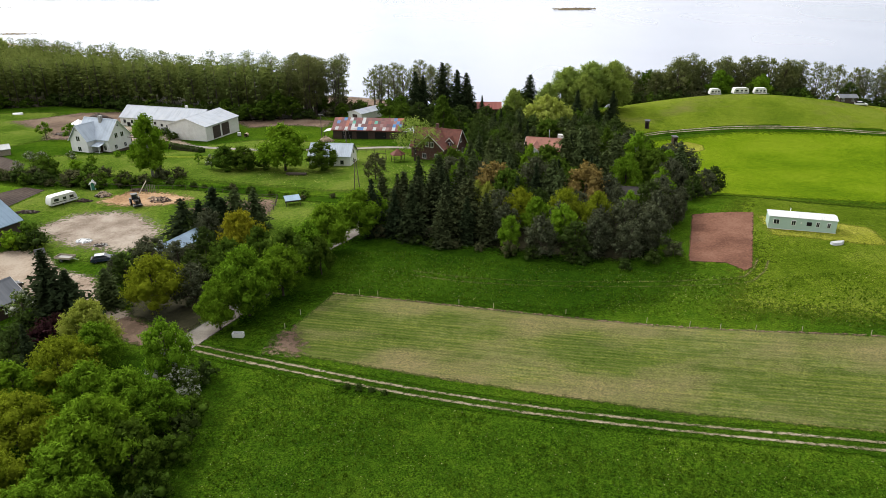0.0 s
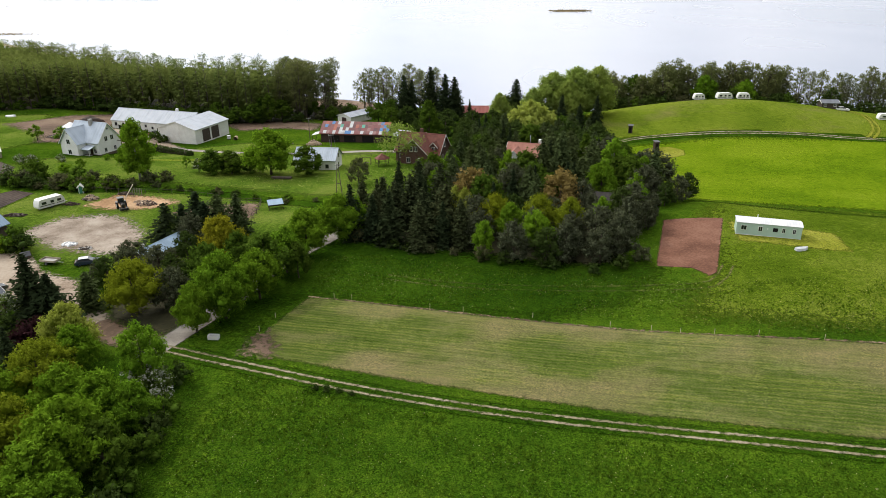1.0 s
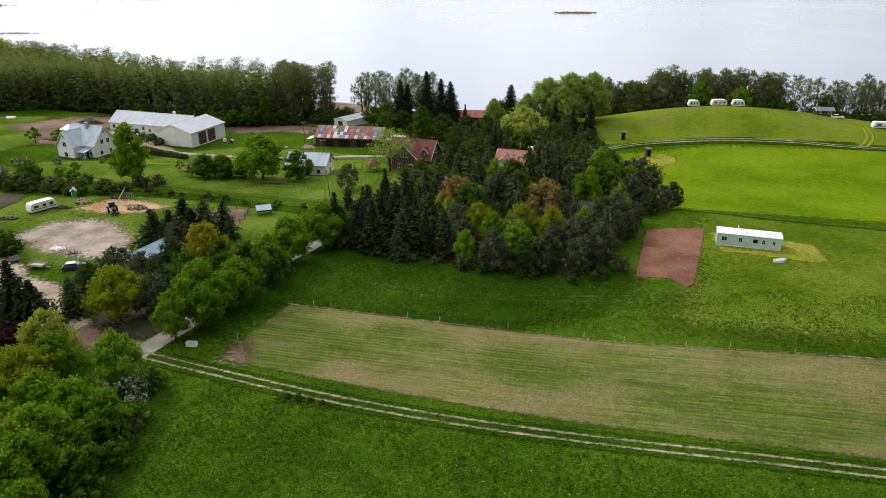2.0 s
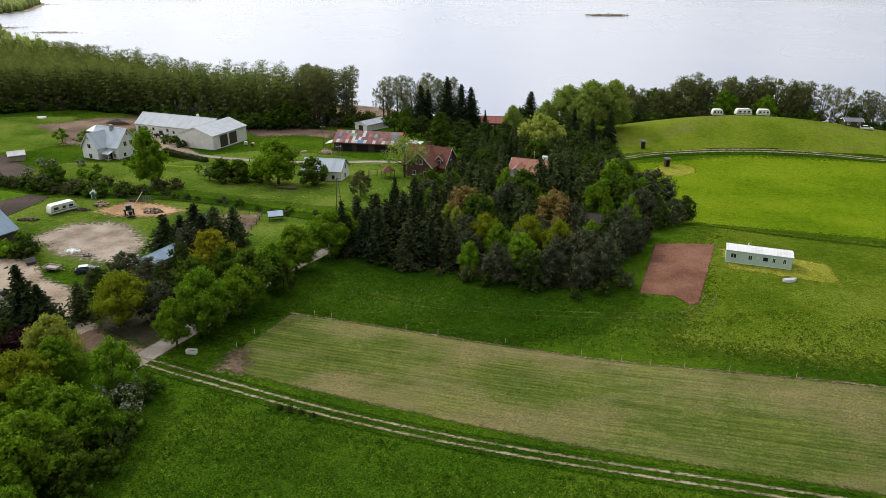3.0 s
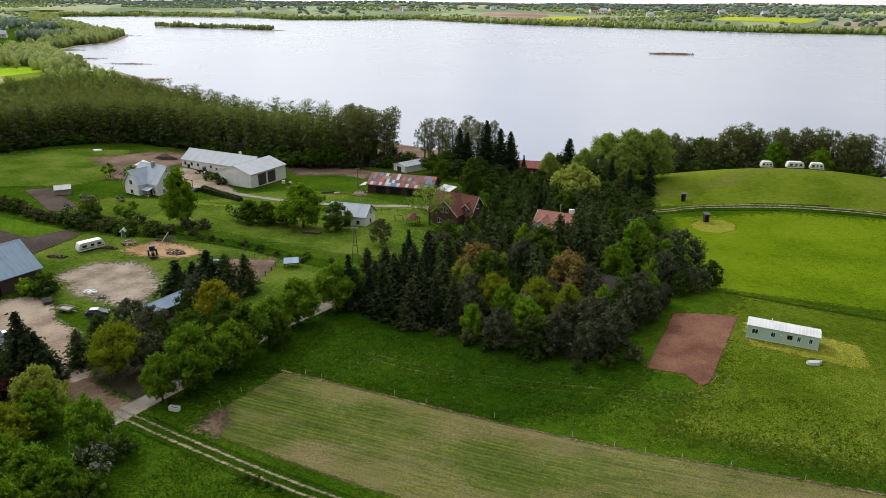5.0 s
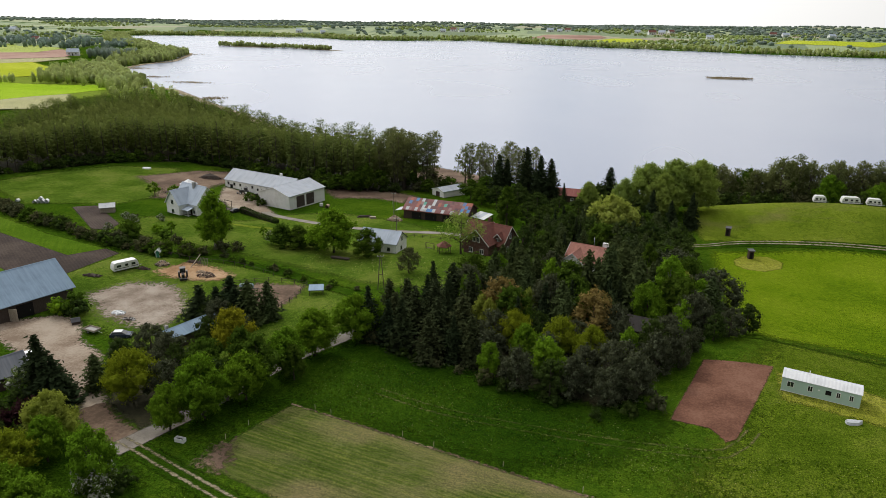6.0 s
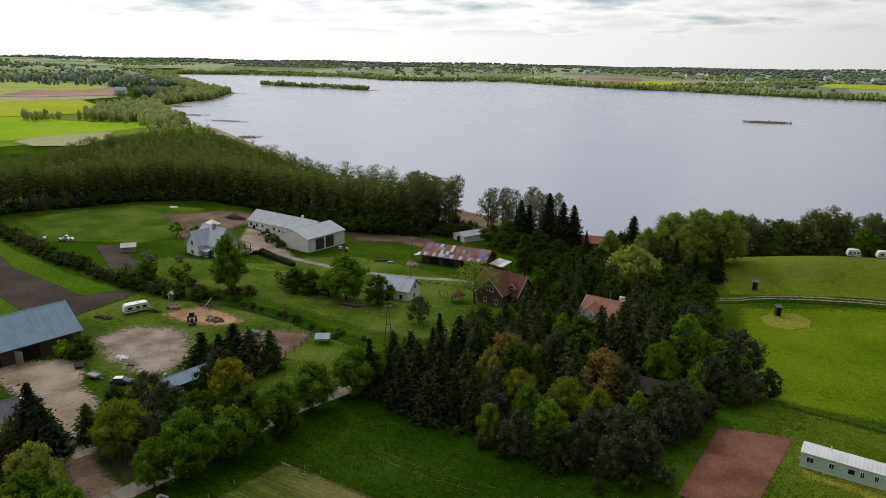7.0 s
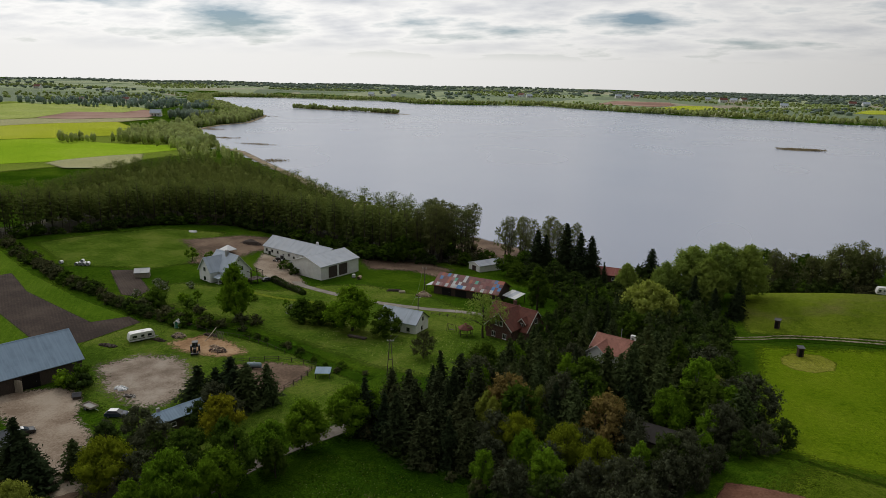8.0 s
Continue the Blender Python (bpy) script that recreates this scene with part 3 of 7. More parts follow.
drape("farm_road", M["gravel"], "pale gravel farm road", "road", 0.6, 0.12, 0.5, line=bend([(-90, 232), (-83.6, 227.2), (-57.3, 218.5), (-36.5, 216.7), (-20, 218.8), (-8, 217)]), half=1.7)
drape("gravel_road", M["gravel"], "pale gravel road between the trees", "road", 0.6, 0.10, 0.4, line=bend([(-39.6, 85), (-36.3, 92), (-31.5, 104), (-28, 116), (-24.5, 124), (-19, 134), (-14, 150)]), half=1.95)
drape("drive", M["mud"], "brown trodden drive joining the road", "road", 1.5, 0.085, 0.5, line=bend([(-38, 88), (-44, 90), (-52, 95)]), half=2.4)
FIELD_TRACK = bend([(-40, 87.8), (-34.5, 85.8), (-28, 83.2), (-6.7, 75.7), (14.4, 70.2), (33.6, 66.3), (50, 63.2), (90, 55), (140, 44)])
drape("field_edge", M["mud"], "thin bare strip along the field edge", "bare ground", 0.5, 0.11, 0.35, line=bend([(-19, 104.1), (6.3, 98.1), (35, 91.4), (63, 86.6), (110, 79.1)]), half=0.15)
drape("verge", M["dark_grass"], "strip of long tufted grass above the mobile home", "grass", 2.4, 0.065, 0.8, line=bend([(58, 147), (66, 146), (84, 142.5), (110, 139), (150, 136)]), half=0.5)
drape("wheel_marks", M["hay"], "faint wheel marks curving through the meadow", "track", 0.5, 0.09, 0.35, line=bend([(56, 112), (51, 105.5), (40, 105.3), (24, 106.5), (6, 108.5), (-6, 112)]), half=0.1, ruts=(-0.9, 0.9))
drape("verge", M["dark_grass"], "strip of long grass along the track", "grass", 0.8, 0.06, 0.7, line=FIELD_TRACK, half=1.9)
drape("field_track", M["rut"], "two sandy wheel ruts across the field", "track", 0.35, 0.12, 0.3, line=FIELD_TRACK, half=0.2, ruts=(-0.7, 0.75))
HILL_TRACK = bend([(57, 226), (66, 229), (73, 231.5), (98, 233), (127, 231.5), (150, 228), (200, 224), (260, 222)])
drape("verge", M["dark_grass"], "strip of long grass below the hill track", "grass", 0.8, 0.07, 0.8, line=[(x, y - 2.2) for x, y in HILL_TRACK], half=1.0)
drape("hill_track", M["rut"], "pale double track below the hill", "track", 0.5, 0.13, 0.4, line=HILL_TRACK, half=0.3, ruts=(-0.8, 0.8))
drape("hill_track", M["pale_grass"], "faint track climbing the hill", "track", 0.8, 0.13, 0.6, line=bend([(150, 229), (158, 240), (162, 255), (158, 262)]), half=0.6, ruts=(-0.9, 0.9))
drape("grass_path", M["hill"], "worn grass path through the gardens", "track", 0.8, 0.08, 0.6, line=bend([(-96, 209), (-82, 207), (-66, 208)]), half=1.2)
drape("ditch_bank", M["dark_grass"], "rough grass along a ditch", "grass", 2.0, 0.07, 1.2, line=bend([(-92, 170), (-72, 171), (-52, 166), (-38, 160), (-25, 155)]), half=2.2)

# far fields beyond the wood, their colours lifted for distant sunlight
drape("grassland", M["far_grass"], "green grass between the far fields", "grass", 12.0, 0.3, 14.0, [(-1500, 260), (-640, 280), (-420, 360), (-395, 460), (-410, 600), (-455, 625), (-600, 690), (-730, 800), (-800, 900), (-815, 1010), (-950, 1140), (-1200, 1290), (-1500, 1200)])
drape("crop_field", M["sunlit_crop"], "green crop on a far slope, colour lifted for sunlight", "field", 4.0, 0.5, 8.0, [(-700, 380), (-460, 400), (-436, 437), (-432, 513), (-436, 560), (-440, 613), (-478, 634), (-505, 612), (-530, 588), (-584, 592), (-600, 560), (-640, 500), (-760, 470)])
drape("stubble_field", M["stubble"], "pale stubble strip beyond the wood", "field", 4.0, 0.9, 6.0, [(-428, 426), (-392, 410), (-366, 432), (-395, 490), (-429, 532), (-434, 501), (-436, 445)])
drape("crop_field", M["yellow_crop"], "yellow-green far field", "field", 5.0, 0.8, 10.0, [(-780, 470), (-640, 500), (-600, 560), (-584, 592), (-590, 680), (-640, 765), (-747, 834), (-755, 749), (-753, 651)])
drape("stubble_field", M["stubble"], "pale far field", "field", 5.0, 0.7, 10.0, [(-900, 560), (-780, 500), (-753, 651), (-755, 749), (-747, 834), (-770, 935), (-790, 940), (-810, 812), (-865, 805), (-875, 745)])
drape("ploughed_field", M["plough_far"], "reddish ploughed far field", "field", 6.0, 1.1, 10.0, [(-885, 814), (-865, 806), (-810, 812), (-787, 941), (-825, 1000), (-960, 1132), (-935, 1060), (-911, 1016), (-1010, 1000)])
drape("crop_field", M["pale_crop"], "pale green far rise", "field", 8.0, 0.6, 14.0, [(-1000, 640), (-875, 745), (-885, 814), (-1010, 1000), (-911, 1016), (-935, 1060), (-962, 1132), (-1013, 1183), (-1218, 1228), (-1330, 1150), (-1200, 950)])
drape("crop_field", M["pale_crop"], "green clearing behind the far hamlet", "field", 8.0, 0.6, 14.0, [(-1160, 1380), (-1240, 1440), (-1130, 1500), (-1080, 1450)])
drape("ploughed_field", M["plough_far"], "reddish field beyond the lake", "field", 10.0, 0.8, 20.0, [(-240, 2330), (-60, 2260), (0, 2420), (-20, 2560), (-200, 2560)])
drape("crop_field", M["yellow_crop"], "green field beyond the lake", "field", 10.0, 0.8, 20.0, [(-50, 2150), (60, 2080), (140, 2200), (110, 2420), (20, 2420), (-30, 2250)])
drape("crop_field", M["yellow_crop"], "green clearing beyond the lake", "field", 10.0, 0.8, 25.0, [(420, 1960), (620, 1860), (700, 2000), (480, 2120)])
drape("reed_bank", M["reed"], "dry reed bank at the lakeside", "reeds", 5.0, 0.4, 3.0, line=[(x, y) for x, y in SHORE[-12:]], half=4.0)
drape("reed_bank", M["mud"], "brown reed bed at the end of the wood", "reeds", 4.0, 0.3, 2.0, [(-58, 316), (-44, 300), (-34, 296), (-24, 312), (-26, 326), (-56, 342)])
drape("weed_patch", M["dark_grass"], "dark patch of nettles beside the track", "weeds", 1.5, 0.06, 0.6, [(-14.5, 75.2), (-7, 73.2), (-6.5, 74.6), (-13, 77)])
# muted, paled field tones carry haze and far sun in the colour
FAR_LAND = Nodes("hazed_patchwork_of_far_fields")
cells = FAR_LAND.add("ShaderNodeTexVoronoi", Scale=0.006)
FAR_LAND.link(FAR_LAND.coords((1, 0.6, 1), 20), cells.inputs["Vector"])
split_cell = FAR_LAND.add("ShaderNodeSeparateColor")
FAR_LAND.link(cells.outputs["Color"], split_cell.inputs[0])
FAR_LAND.feathered(0.3, 0.02)
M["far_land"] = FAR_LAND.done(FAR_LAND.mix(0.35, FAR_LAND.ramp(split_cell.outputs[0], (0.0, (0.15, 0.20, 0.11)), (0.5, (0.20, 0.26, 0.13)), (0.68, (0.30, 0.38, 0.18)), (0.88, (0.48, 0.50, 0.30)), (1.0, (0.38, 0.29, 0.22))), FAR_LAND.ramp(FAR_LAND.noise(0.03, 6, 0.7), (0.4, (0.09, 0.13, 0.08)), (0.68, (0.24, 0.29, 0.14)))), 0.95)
drape("farmland", M["far_land"], "patchwork of fields beyond the lake, paled for haze", "farmland", 60.0, 0.25, 45.0, [(-4000, 700), (-1500, 700), (-1000, 1200), (-1300, 1800), (-900, 2300), (-300, 2200), (200, 1850), (1000, 1620), (3800, 1500), (3800, 4400), (-4200, 4400)])

# ---- trees ----
def part(name, me, parent, label=""):
    """One mesh under a thing or a part."""
    ob = new(name, me)
    ob.parent = parent
    return tagged(ob, label)


def leaf_quads(centres, normals, sizes, rng, stretch=1.4, droop=0.0):
    """Leaf sprays, each of two small pointed leaves: vertices and faces."""
    centres = np.concatenate([centres, centres + rng.normal(size=centres.shape) * sizes[:, None] * 0.45])
    normals = np.concatenate([normals, normals + rng.normal(size=normals.shape) * 0.5])
    sizes = np.concatenate([sizes, sizes * rng.uniform(0.7, 1.0, len(sizes))]) * 0.80
    n = len(centres)
    normals = normals / np.maximum(np.linalg.norm(normals, axis=1, keepdims=True), 1e-6)
    other = rng.normal(size=(n, 3))
    other[:, 2] -= droop
    u = np.cross(normals, np.cross(other, normals))
    u /= np.maximum(np.linalg.norm(u, axis=1, keepdims=True), 1e-6)
    v = np.cross(normals, u)
    s = sizes[:, None]
    fold = normals * s * 0.18
    verts = np.stack([centres - u * s * stretch * 0.55, centres + u * s * stretch * 0.3 - v * s * 0.55 - fold, centres + u * s * stretch * 0.5 + v * s * 0.45 - fold], 1).reshape(-1, 3)
    i = np.arange(n)[:, None] * 3
    return verts, np.concatenate([i, i + 1, i + 2], 1)


def mesh_from_arrays(name, verts, quads, material):
    me = bpy.data.meshes.new(name)
    me.vertices.add(len(verts))
    me.vertices.foreach_set("co", np.asarray(verts, np.float32).ravel())
    k = quads.shape[1]
    me.loops.add(quads.size)
    me.loops.foreach_set("vertex_index", quads.ravel().astype(np.int32))
    me.polygons.add(len(quads))
    me.polygons.foreach_set("loop_start", np.arange(0, quads.size, k, dtype=np.int32))
    me.materials.append(material)
    me.update(calc_edges=True)
    me.validate()
    return me


def limb_mesh(name, limbs, material, sides=6):
    """Tapered limbs, each a list of (point, radius)."""
    verts, faces = [], []
    for limb in limbs:
        rings = []
        for k, (p, r) in enumerate(limb):
            way = Vector(limb[min(k + 1, len(limb) - 1)][0]) - Vector(limb[max(k - 1, 0)][0])
            q = way.to_track_quat("Z", "Y")
            rings.append(len(verts))
            for s in range(sides):
                a = 2 * math.pi * s / sides
                verts.append(Vector(p) + q @ Vector((math.cos(a) * r, math.sin(a) * r, 0)))
        for a, b in zip(rings, rings[1:]):
            for s in range(sides):
                faces.append((a + s, a + (s + 1) % sides, b + (s + 1) % sides, b + s))
        faces.append(tuple(rings[-1] + s for s in range(sides)))
    return mesh_of(name, verts, faces, material, True)


def heart_shape(cuts):
    """The closed inner mass of a bough: a low faceted ball, turned askew."""
    bm = bmesh.new()
    bmesh.ops.create_icosphere(bm, subdivisions=cuts, radius=1.0)
    verts = np.array([v.co[:] for v in bm.verts]) @ np.array(Matrix.Rotation(0.55, 3, "X")) @ np.array(Matrix.Rotation(0.3, 3, "Y"))
    faces = np.array([[v.index for v in f.verts] for f in bm.faces])
    bm.free()
    return verts, faces


HEART_VERTS, HEART_FACES = heart_shape(2)
SMALL_HEART_VERTS, SMALL_HEART_FACES = heart_shape(1)


def with_hearts(hearts, verts, tris):
    shape, count = (HEART_FACES, len(HEART_VERTS)) if len(hearts[0]) == len(HEART_VERTS) else (SMALL_HEART_FACES, len(SMALL_HEART_VERTS))
    lumps = np.concatenate(hearts)
    lumps[:, 2] = np.maximum(lumps[:, 2], 0.05)
    faces = np.concatenate([shape + k * count for k in range(len(hearts))])
    return np.concatenate([lumps, verts]), np.concatenate([faces, tris + len(lumps)])


def broadleaf(seed, foliage, tall=10.0, wide=4.6, bare=0.14, lobes=17, leaves=230, size=0.50, bark="bark", weeping=0.0, lobe=0.31, peak=0.5, heart=0.74, fine=True):
    """A leafy tree: (trunk mesh, crown mesh), standing at the origin."""
    rng = np.random.default_rng(seed)
    centres, radii = [], []
    lobes, leaves = int(lobes * 1.35), leaves / 1.75
    for k in range(lobes):
        f = (k + 0.5) / lobes
        z = tall * (bare + (1 - bare) * (0.10 + 0.80 * f))
        girth = math.sin(math.pi * min(1, max(0.05, (f * 0.93 + 0.08)) ** (0.9 if peak > 0.5 else 0.75))) ** 0.7
        a = k * 2.399 + rng.uniform(-0.4, 0.4)
        r = wide * girth * rng.uniform(0.40, 0.88)
        centres.append((math.cos(a) * r, math.sin(a) * r, z))
        radii.append(wide * lobe * rng.uniform(0.75, 1.2) * (0.6 + 0.4 * girth))
    C, N, S, hearts = [], [], [], []
    for c, r in zip(centres, radii):
        if heart:
            ball = HEART_VERTS if tall > 5 and fine else SMALL_HEART_VERTS
            hearts.append(np.array(c) + ball * rng.uniform(0.62, 1.08, (len(ball), 1)) * r * heart * np.array([1.0, 1.0, 0.8]) - [0, 0, 0.12 * r])
        k = int(leaves * (r / (wide * lobe)) ** 2)
        d = rng.normal(size=(k, 3))
        d[:, 2] += 0.25
        d /= np.linalg.norm(d, axis=1, keepdims=True)
        # more than half of the leaves gather along twigs that stick out of the bough
        twigs = rng.normal(size=(max(6, k // 11), 3))
        twigs[:, 2] += 0.35
        twigs /= np.linalg.norm(twigs, axis=1, keepdims=True)
        on_twig = rng.random(k) < 0.6
        along = twigs[rng.integers(0, len(twigs), k)]
        d = np.where(on_twig[:, None], along, d)
        depth = np.where(on_twig, rng.uniform(0.45, 1.32, k), rng.uniform(0.45, 1.05, k))[:, None]
        p = np.array(c) + (d * depth + rng.normal(size=(k, 3)) * 0.10) * r * np.array([1.05, 1.05, 0.88])
        if weeping:
            p[:, 2] -= weeping * rng.uniform(0, 1, k) * np.hypot(p[:, 0], p[:, 1])
        p[:, 2] = np.maximum(p[:, 2], 0.15)
        C.append(p)
        N.append(d + rng.normal(size=(k, 3)) * 0.38)
        S.append(rng.uniform(0.55, 1.25, k) * size)
    verts, quads = leaf_quads(np.concatenate(C), np.concatenate(N), np.concatenate(S), rng, 1.5 if not weeping else 2.2, 2.5 * weeping)
    if hearts:
        verts, quads = with_hearts(hearts, verts, quads)
    crown = mesh_from_arrays("crown", verts, quads, M[foliage])
    girth = 0.022 * tall
    limbs = [[((0, 0, -0.4), girth * 1.25), ((0.03 * wide, 0, tall * 0.2), girth), ((0, 0.05 * wide, tall * 0.5), girth * 0.6), ((0, 0, tall * 0.85), girth * 0.15)]]
    for k in range(0, lobes, 3):
        c = Vector(centres[k])
        z0 = max(tall * bare * 0.8, c.z * 0.6)
        limbs.append([((0, 0, z0), girth * 0.45), ((c.x * 0.5, c.y * 0.5, (z0 + c.z) * 0.52), girth * 0.28), (tuple(c), girth * 0.08)])
    return limb_mesh("trunk", limbs, M[bark], 5), crown


def conifer(seed, foliage, tall=13.0, wide=2.7, rows=19, spokes=12, bare=0.03, size=0.62, slim=0.85, dense=7):
    """A spruce or pine: whorls of drooping boughs hung with needle tufts."""
    rng = np.random.default_rng(seed)
    C, N, S = [], [], []
    for k in range(rows):
        f = (k + 0.5) / rows
        z = tall * (bare + (1 - bare) * f ** 0.9)
        reach = wide * (1 - f) ** slim * rng.uniform(0.78, 1.12) + 0.12
        count = max(4, int(spokes * (0.45 + 0.65 * (1 - f))))
        for s in range(count):
            a = 2 * math.pi * (s + rng.uniform(-0.35, 0.35)) / count + k * 0.7
            long = reach * rng.uniform(0.55, 1.25)
            m = max(2, int(dense * (0.4 + 0.7 * long / wide)))
            t = (np.arange(m) + rng.uniform(0.2, 0.9, m)) / m
            side = rng.normal(size=m) * 0.14 * long
            r = t * long
            zz = z - 0.30 * long * t ** 1.4 + rng.normal(size=m) * 0.10
            C.append(np.stack([np.cos(a) * r - np.sin(a) * side, np.sin(a) * r + np.cos(a) * side, zz], 1))
            nrm = np.stack([np.full(m, math.cos(a) * 0.55), np.full(m, math.sin(a) * 0.55), np.full(m, 0.8)], 1) + rng.normal(size=(m, 3)) * 0.35
            N.append(nrm)
            S.append(rng.uniform(0.75, 1.3, m) * size * (0.65 + 0.5 * (1 - f)))
    C.append(np.stack([np.zeros(5), np.zeros(5), tall * np.linspace(0.93, 1.0, 5)], 1))
    N.append(rng.normal(size=(5, 3)))
    S.append(np.full(5, 0.3))
    verts, quads = leaf_quads(np.concatenate(C), np.concatenate(N), np.concatenate(S), rng, 1.9)
    hearts = [np.array([0, 0, tall * (bare + (1 - bare) * f)]) + SMALL_HEART_VERTS * rng.uniform(0.75, 1.1, (len(SMALL_HEART_VERTS), 1)) * [wide * (1 - f) ** slim * 0.42, wide * (1 - f) ** slim * 0.42, tall * 0.13] for f in (0.12, 0.28, 0.46, 0.64, 0.8)]
    verts, quads = with_hearts(hearts, verts, quads)
    crown = mesh_from_arrays("crown", verts, quads, M[foliage])
    trunk = limb_mesh("trunk", [[((0, 0, -0.4), 0.017 * tall), ((0, 0, tall * 0.4), 0.011 * tall), ((0, 0, tall * 0.97), 0.002 * tall)]], M["bark"], 6)
    return trunk, crown


def alder(seed, foliage="alder", tall=22.0, leaves=900, wide=3.1, bare=0.30, size=0.46, stems=1, boughs=26, stretch=1.3, loose=0.5, heart=0.0):
    """A tall slim waterside tree: bare stems below, layered airy boughs above under a rounded top, twigs showing."""
    rng = np.random.default_rng(seed)
    limbs, C, N, hearts = [], [], [], []
    for k in range(stems):
        a = 2.1 * k + rng.uniform(0, 1)
        lean = (math.cos(a) * 0.9 * (stems > 1), math.sin(a) * 0.9 * (stems > 1))
        limbs.append([((lean[0] * 0.3, lean[1] * 0.3, -0.5), 0.24), ((lean[0], lean[1], tall * 0.4), 0.18), ((lean[0] * 1.6, lean[1] * 1.4, tall * 0.95), 0.04)])
    for k in range(boughs):
        f = bare + (0.97 - bare) * ((k + rng.uniform(0.0, 1.0)) / boughs) ** 0.8
        a = k * 2.399 + rng.uniform(-0.5, 0.5)
        u = (f - bare) / (1 - bare)
        girth = wide * (0.55 + 0.45 * min(1, u / 0.35)) * math.sqrt(max(0.04, 1 - max(0.0, (u - 0.45) / 0.58) ** 2))
        r = girth * rng.uniform(0.35, 0.95)
        z = tall * f
        tip = np.array([math.cos(a) * r, math.sin(a) * r, z])
        z0 = max(tall * bare * 0.7, z - r * 0.9 - 0.6)
        limbs.append([((0, 0, z0), 0.06), ((tip[0] * 0.55, tip[1] * 0.55, (z0 + z) / 2), 0.04), (tuple(tip), 0.015)])
        m = int(leaves / boughs)
        d = rng.normal(size=(m, 3))
        d /= np.linalg.norm(d, axis=1, keepdims=True)
        spread = np.array([1.0, 1.0, 0.62]) * wide * loose
        C.append(tip + d * rng.uniform(0.35, 1.05, (m, 1)) * spread)
        N.append(d * [1, 1, 0.8] + [0, 0, 0.35] + rng.normal(size=(m, 3)) * 0.4)
        if heart and 0.05 < u < 0.72:
            hearts.append(tip * [0.8, 0.8, 1.0] + SMALL_HEART_VERTS * rng.uniform(0.7, 1.1, (len(SMALL_HEART_VERTS), 1)) * spread * heart)
    C, N = np.concatenate(C), np.concatenate(N)
    verts, tris = leaf_quads(C, N, rng.uniform(0.6, 1.2, len(C)) * size, rng, stretch)
    if hearts:
        verts, tris = with_hearts(hearts, verts, tris)
    return limb_mesh("trunk", limbs, M["bark"], 4), mesh_from_arrays("crown", verts, tris, M[foliage])


def shrub(seed, foliage, tall=3.0, wide=1.9, lobes=6, leaves=74, size=0.38):
    return broadleaf(seed, foliage, tall, wide, 0.02, lobes, leaves, size, lobe=0.5)


KINDS = {}


def stock(kind, makers, name, label, nominal, category="tree", group=""):
    KINDS[kind] = (makers, name, label, nominal, category, group)


plant_rng = random.Random(7)


def plant(kind, x, y, tall, girth=1.0, label="", group=""):
    """One tree or bush on the ground, of the kind's stock, grown to a height."""
    meshes, name, text, nominal, category, grouped = KINDS[kind]
    trunk, crown = meshes[plant_rng.randrange(len(meshes))]
    s = tall / nominal
    ob = new(name)
    ob.matrix_world = Matrix.Translation((x, y, level(x, y) - 0.05)) @ Matrix.Rotation(plant_rng.uniform(0, 6.28), 4, "Z") @ Matrix.Diagonal((s * girth, s * girth, s, 1))
    tagged(ob, label or text, category, group or grouped)
    part("trunk", trunk, ob)
    part("crown", crown, ob)
    return ob


def broad_stock(kind, foliage, name, label, seeds, **kw):
    stock(kind, [broadleaf(s, foliage, **kw) for s in seeds], name, label, kw.get("tall", 10.0))


broad_stock("fresh", "fresh", "maple_tree", "leafy tree in fresh green spring leaf", (11, 12, 13), leaves=600, size=0.29, lobes=21, weeping=0.10)
broad_stock("lime", "lime", "lime_tree", "young tree in bright lime-green leaf", (21, 22), leaves=430, size=0.34, lobes=18)
broad_stock("pale", "pale", "round_tree", "round tree in pale yellow-green leaf", (31,), wide=5.2, bare=0.05, leaves=520, size=0.34, lobes=20)
broad_stock("olive", "olive", "oak_tree", "spreading tree in olive-yellow young leaf", (41, 42), wide=5.4, leaves=640, lobes=20, size=0.28)
broad_stock("golden", "golden", "maple_tree", "round tree in golden-yellow young leaf", (55,), wide=4.8, leaves=400, lobes=19, size=0.36)
broad_stock("tan", "tan", "budding_tree", "round tree with tan opening buds", (51, 52), wide=4.8, leaves=210, size=0.42, heart=0.5)
broad_stock("mid", "mid", "broadleaf_tree", "broad leafy tree in mid-green leaf", (61, 62, 63), leaves=190, size=0.48, fine=False)
broad_stock("thicket", "mid", "hazel_tree", "dense rounded tree leafy down to the grass", (64, 65), wide=4.4, bare=0.0, leaves=330, lobes=18, size=0.36)
broad_stock("dark", "dark", "broadleaf_tree", "broad tree in dark green leaf", (71, 72, 73), leaves=130, size=0.52, bare=0.06, fine=False)
broad_stock("grey", "grey", "olive_tree", "grey-olive bushy tree of the grove edge", (81, 82, 83), wide=4.6, bare=0.0, lobes=19, leaves=220, size=0.38, heart=0.66, fine=False)
broad_stock("chestnut", "lime", "chestnut_tree", "dense round chestnut tree in fresh leaf", (91,), tall=13.0, wide=5.6, bare=0.12, lobes=22, leaves=330, size=0.5)
broad_stock("birch", "lime", "birch_tree", "tall slender birch in light green leaf", (95, 96), tall=16.0, wide=4.9, bare=0.06, lobes=26, leaves=330, size=0.42, bark="birch_bark", weeping=0.1)
broad_stock("willow", "willow", "willow_tree", "broad weeping willow in yellow-green leaf", (97,), tall=14.0, wide=7.8, bare=0.2, lobes=24, leaves=330, size=0.55, weeping=0.4)
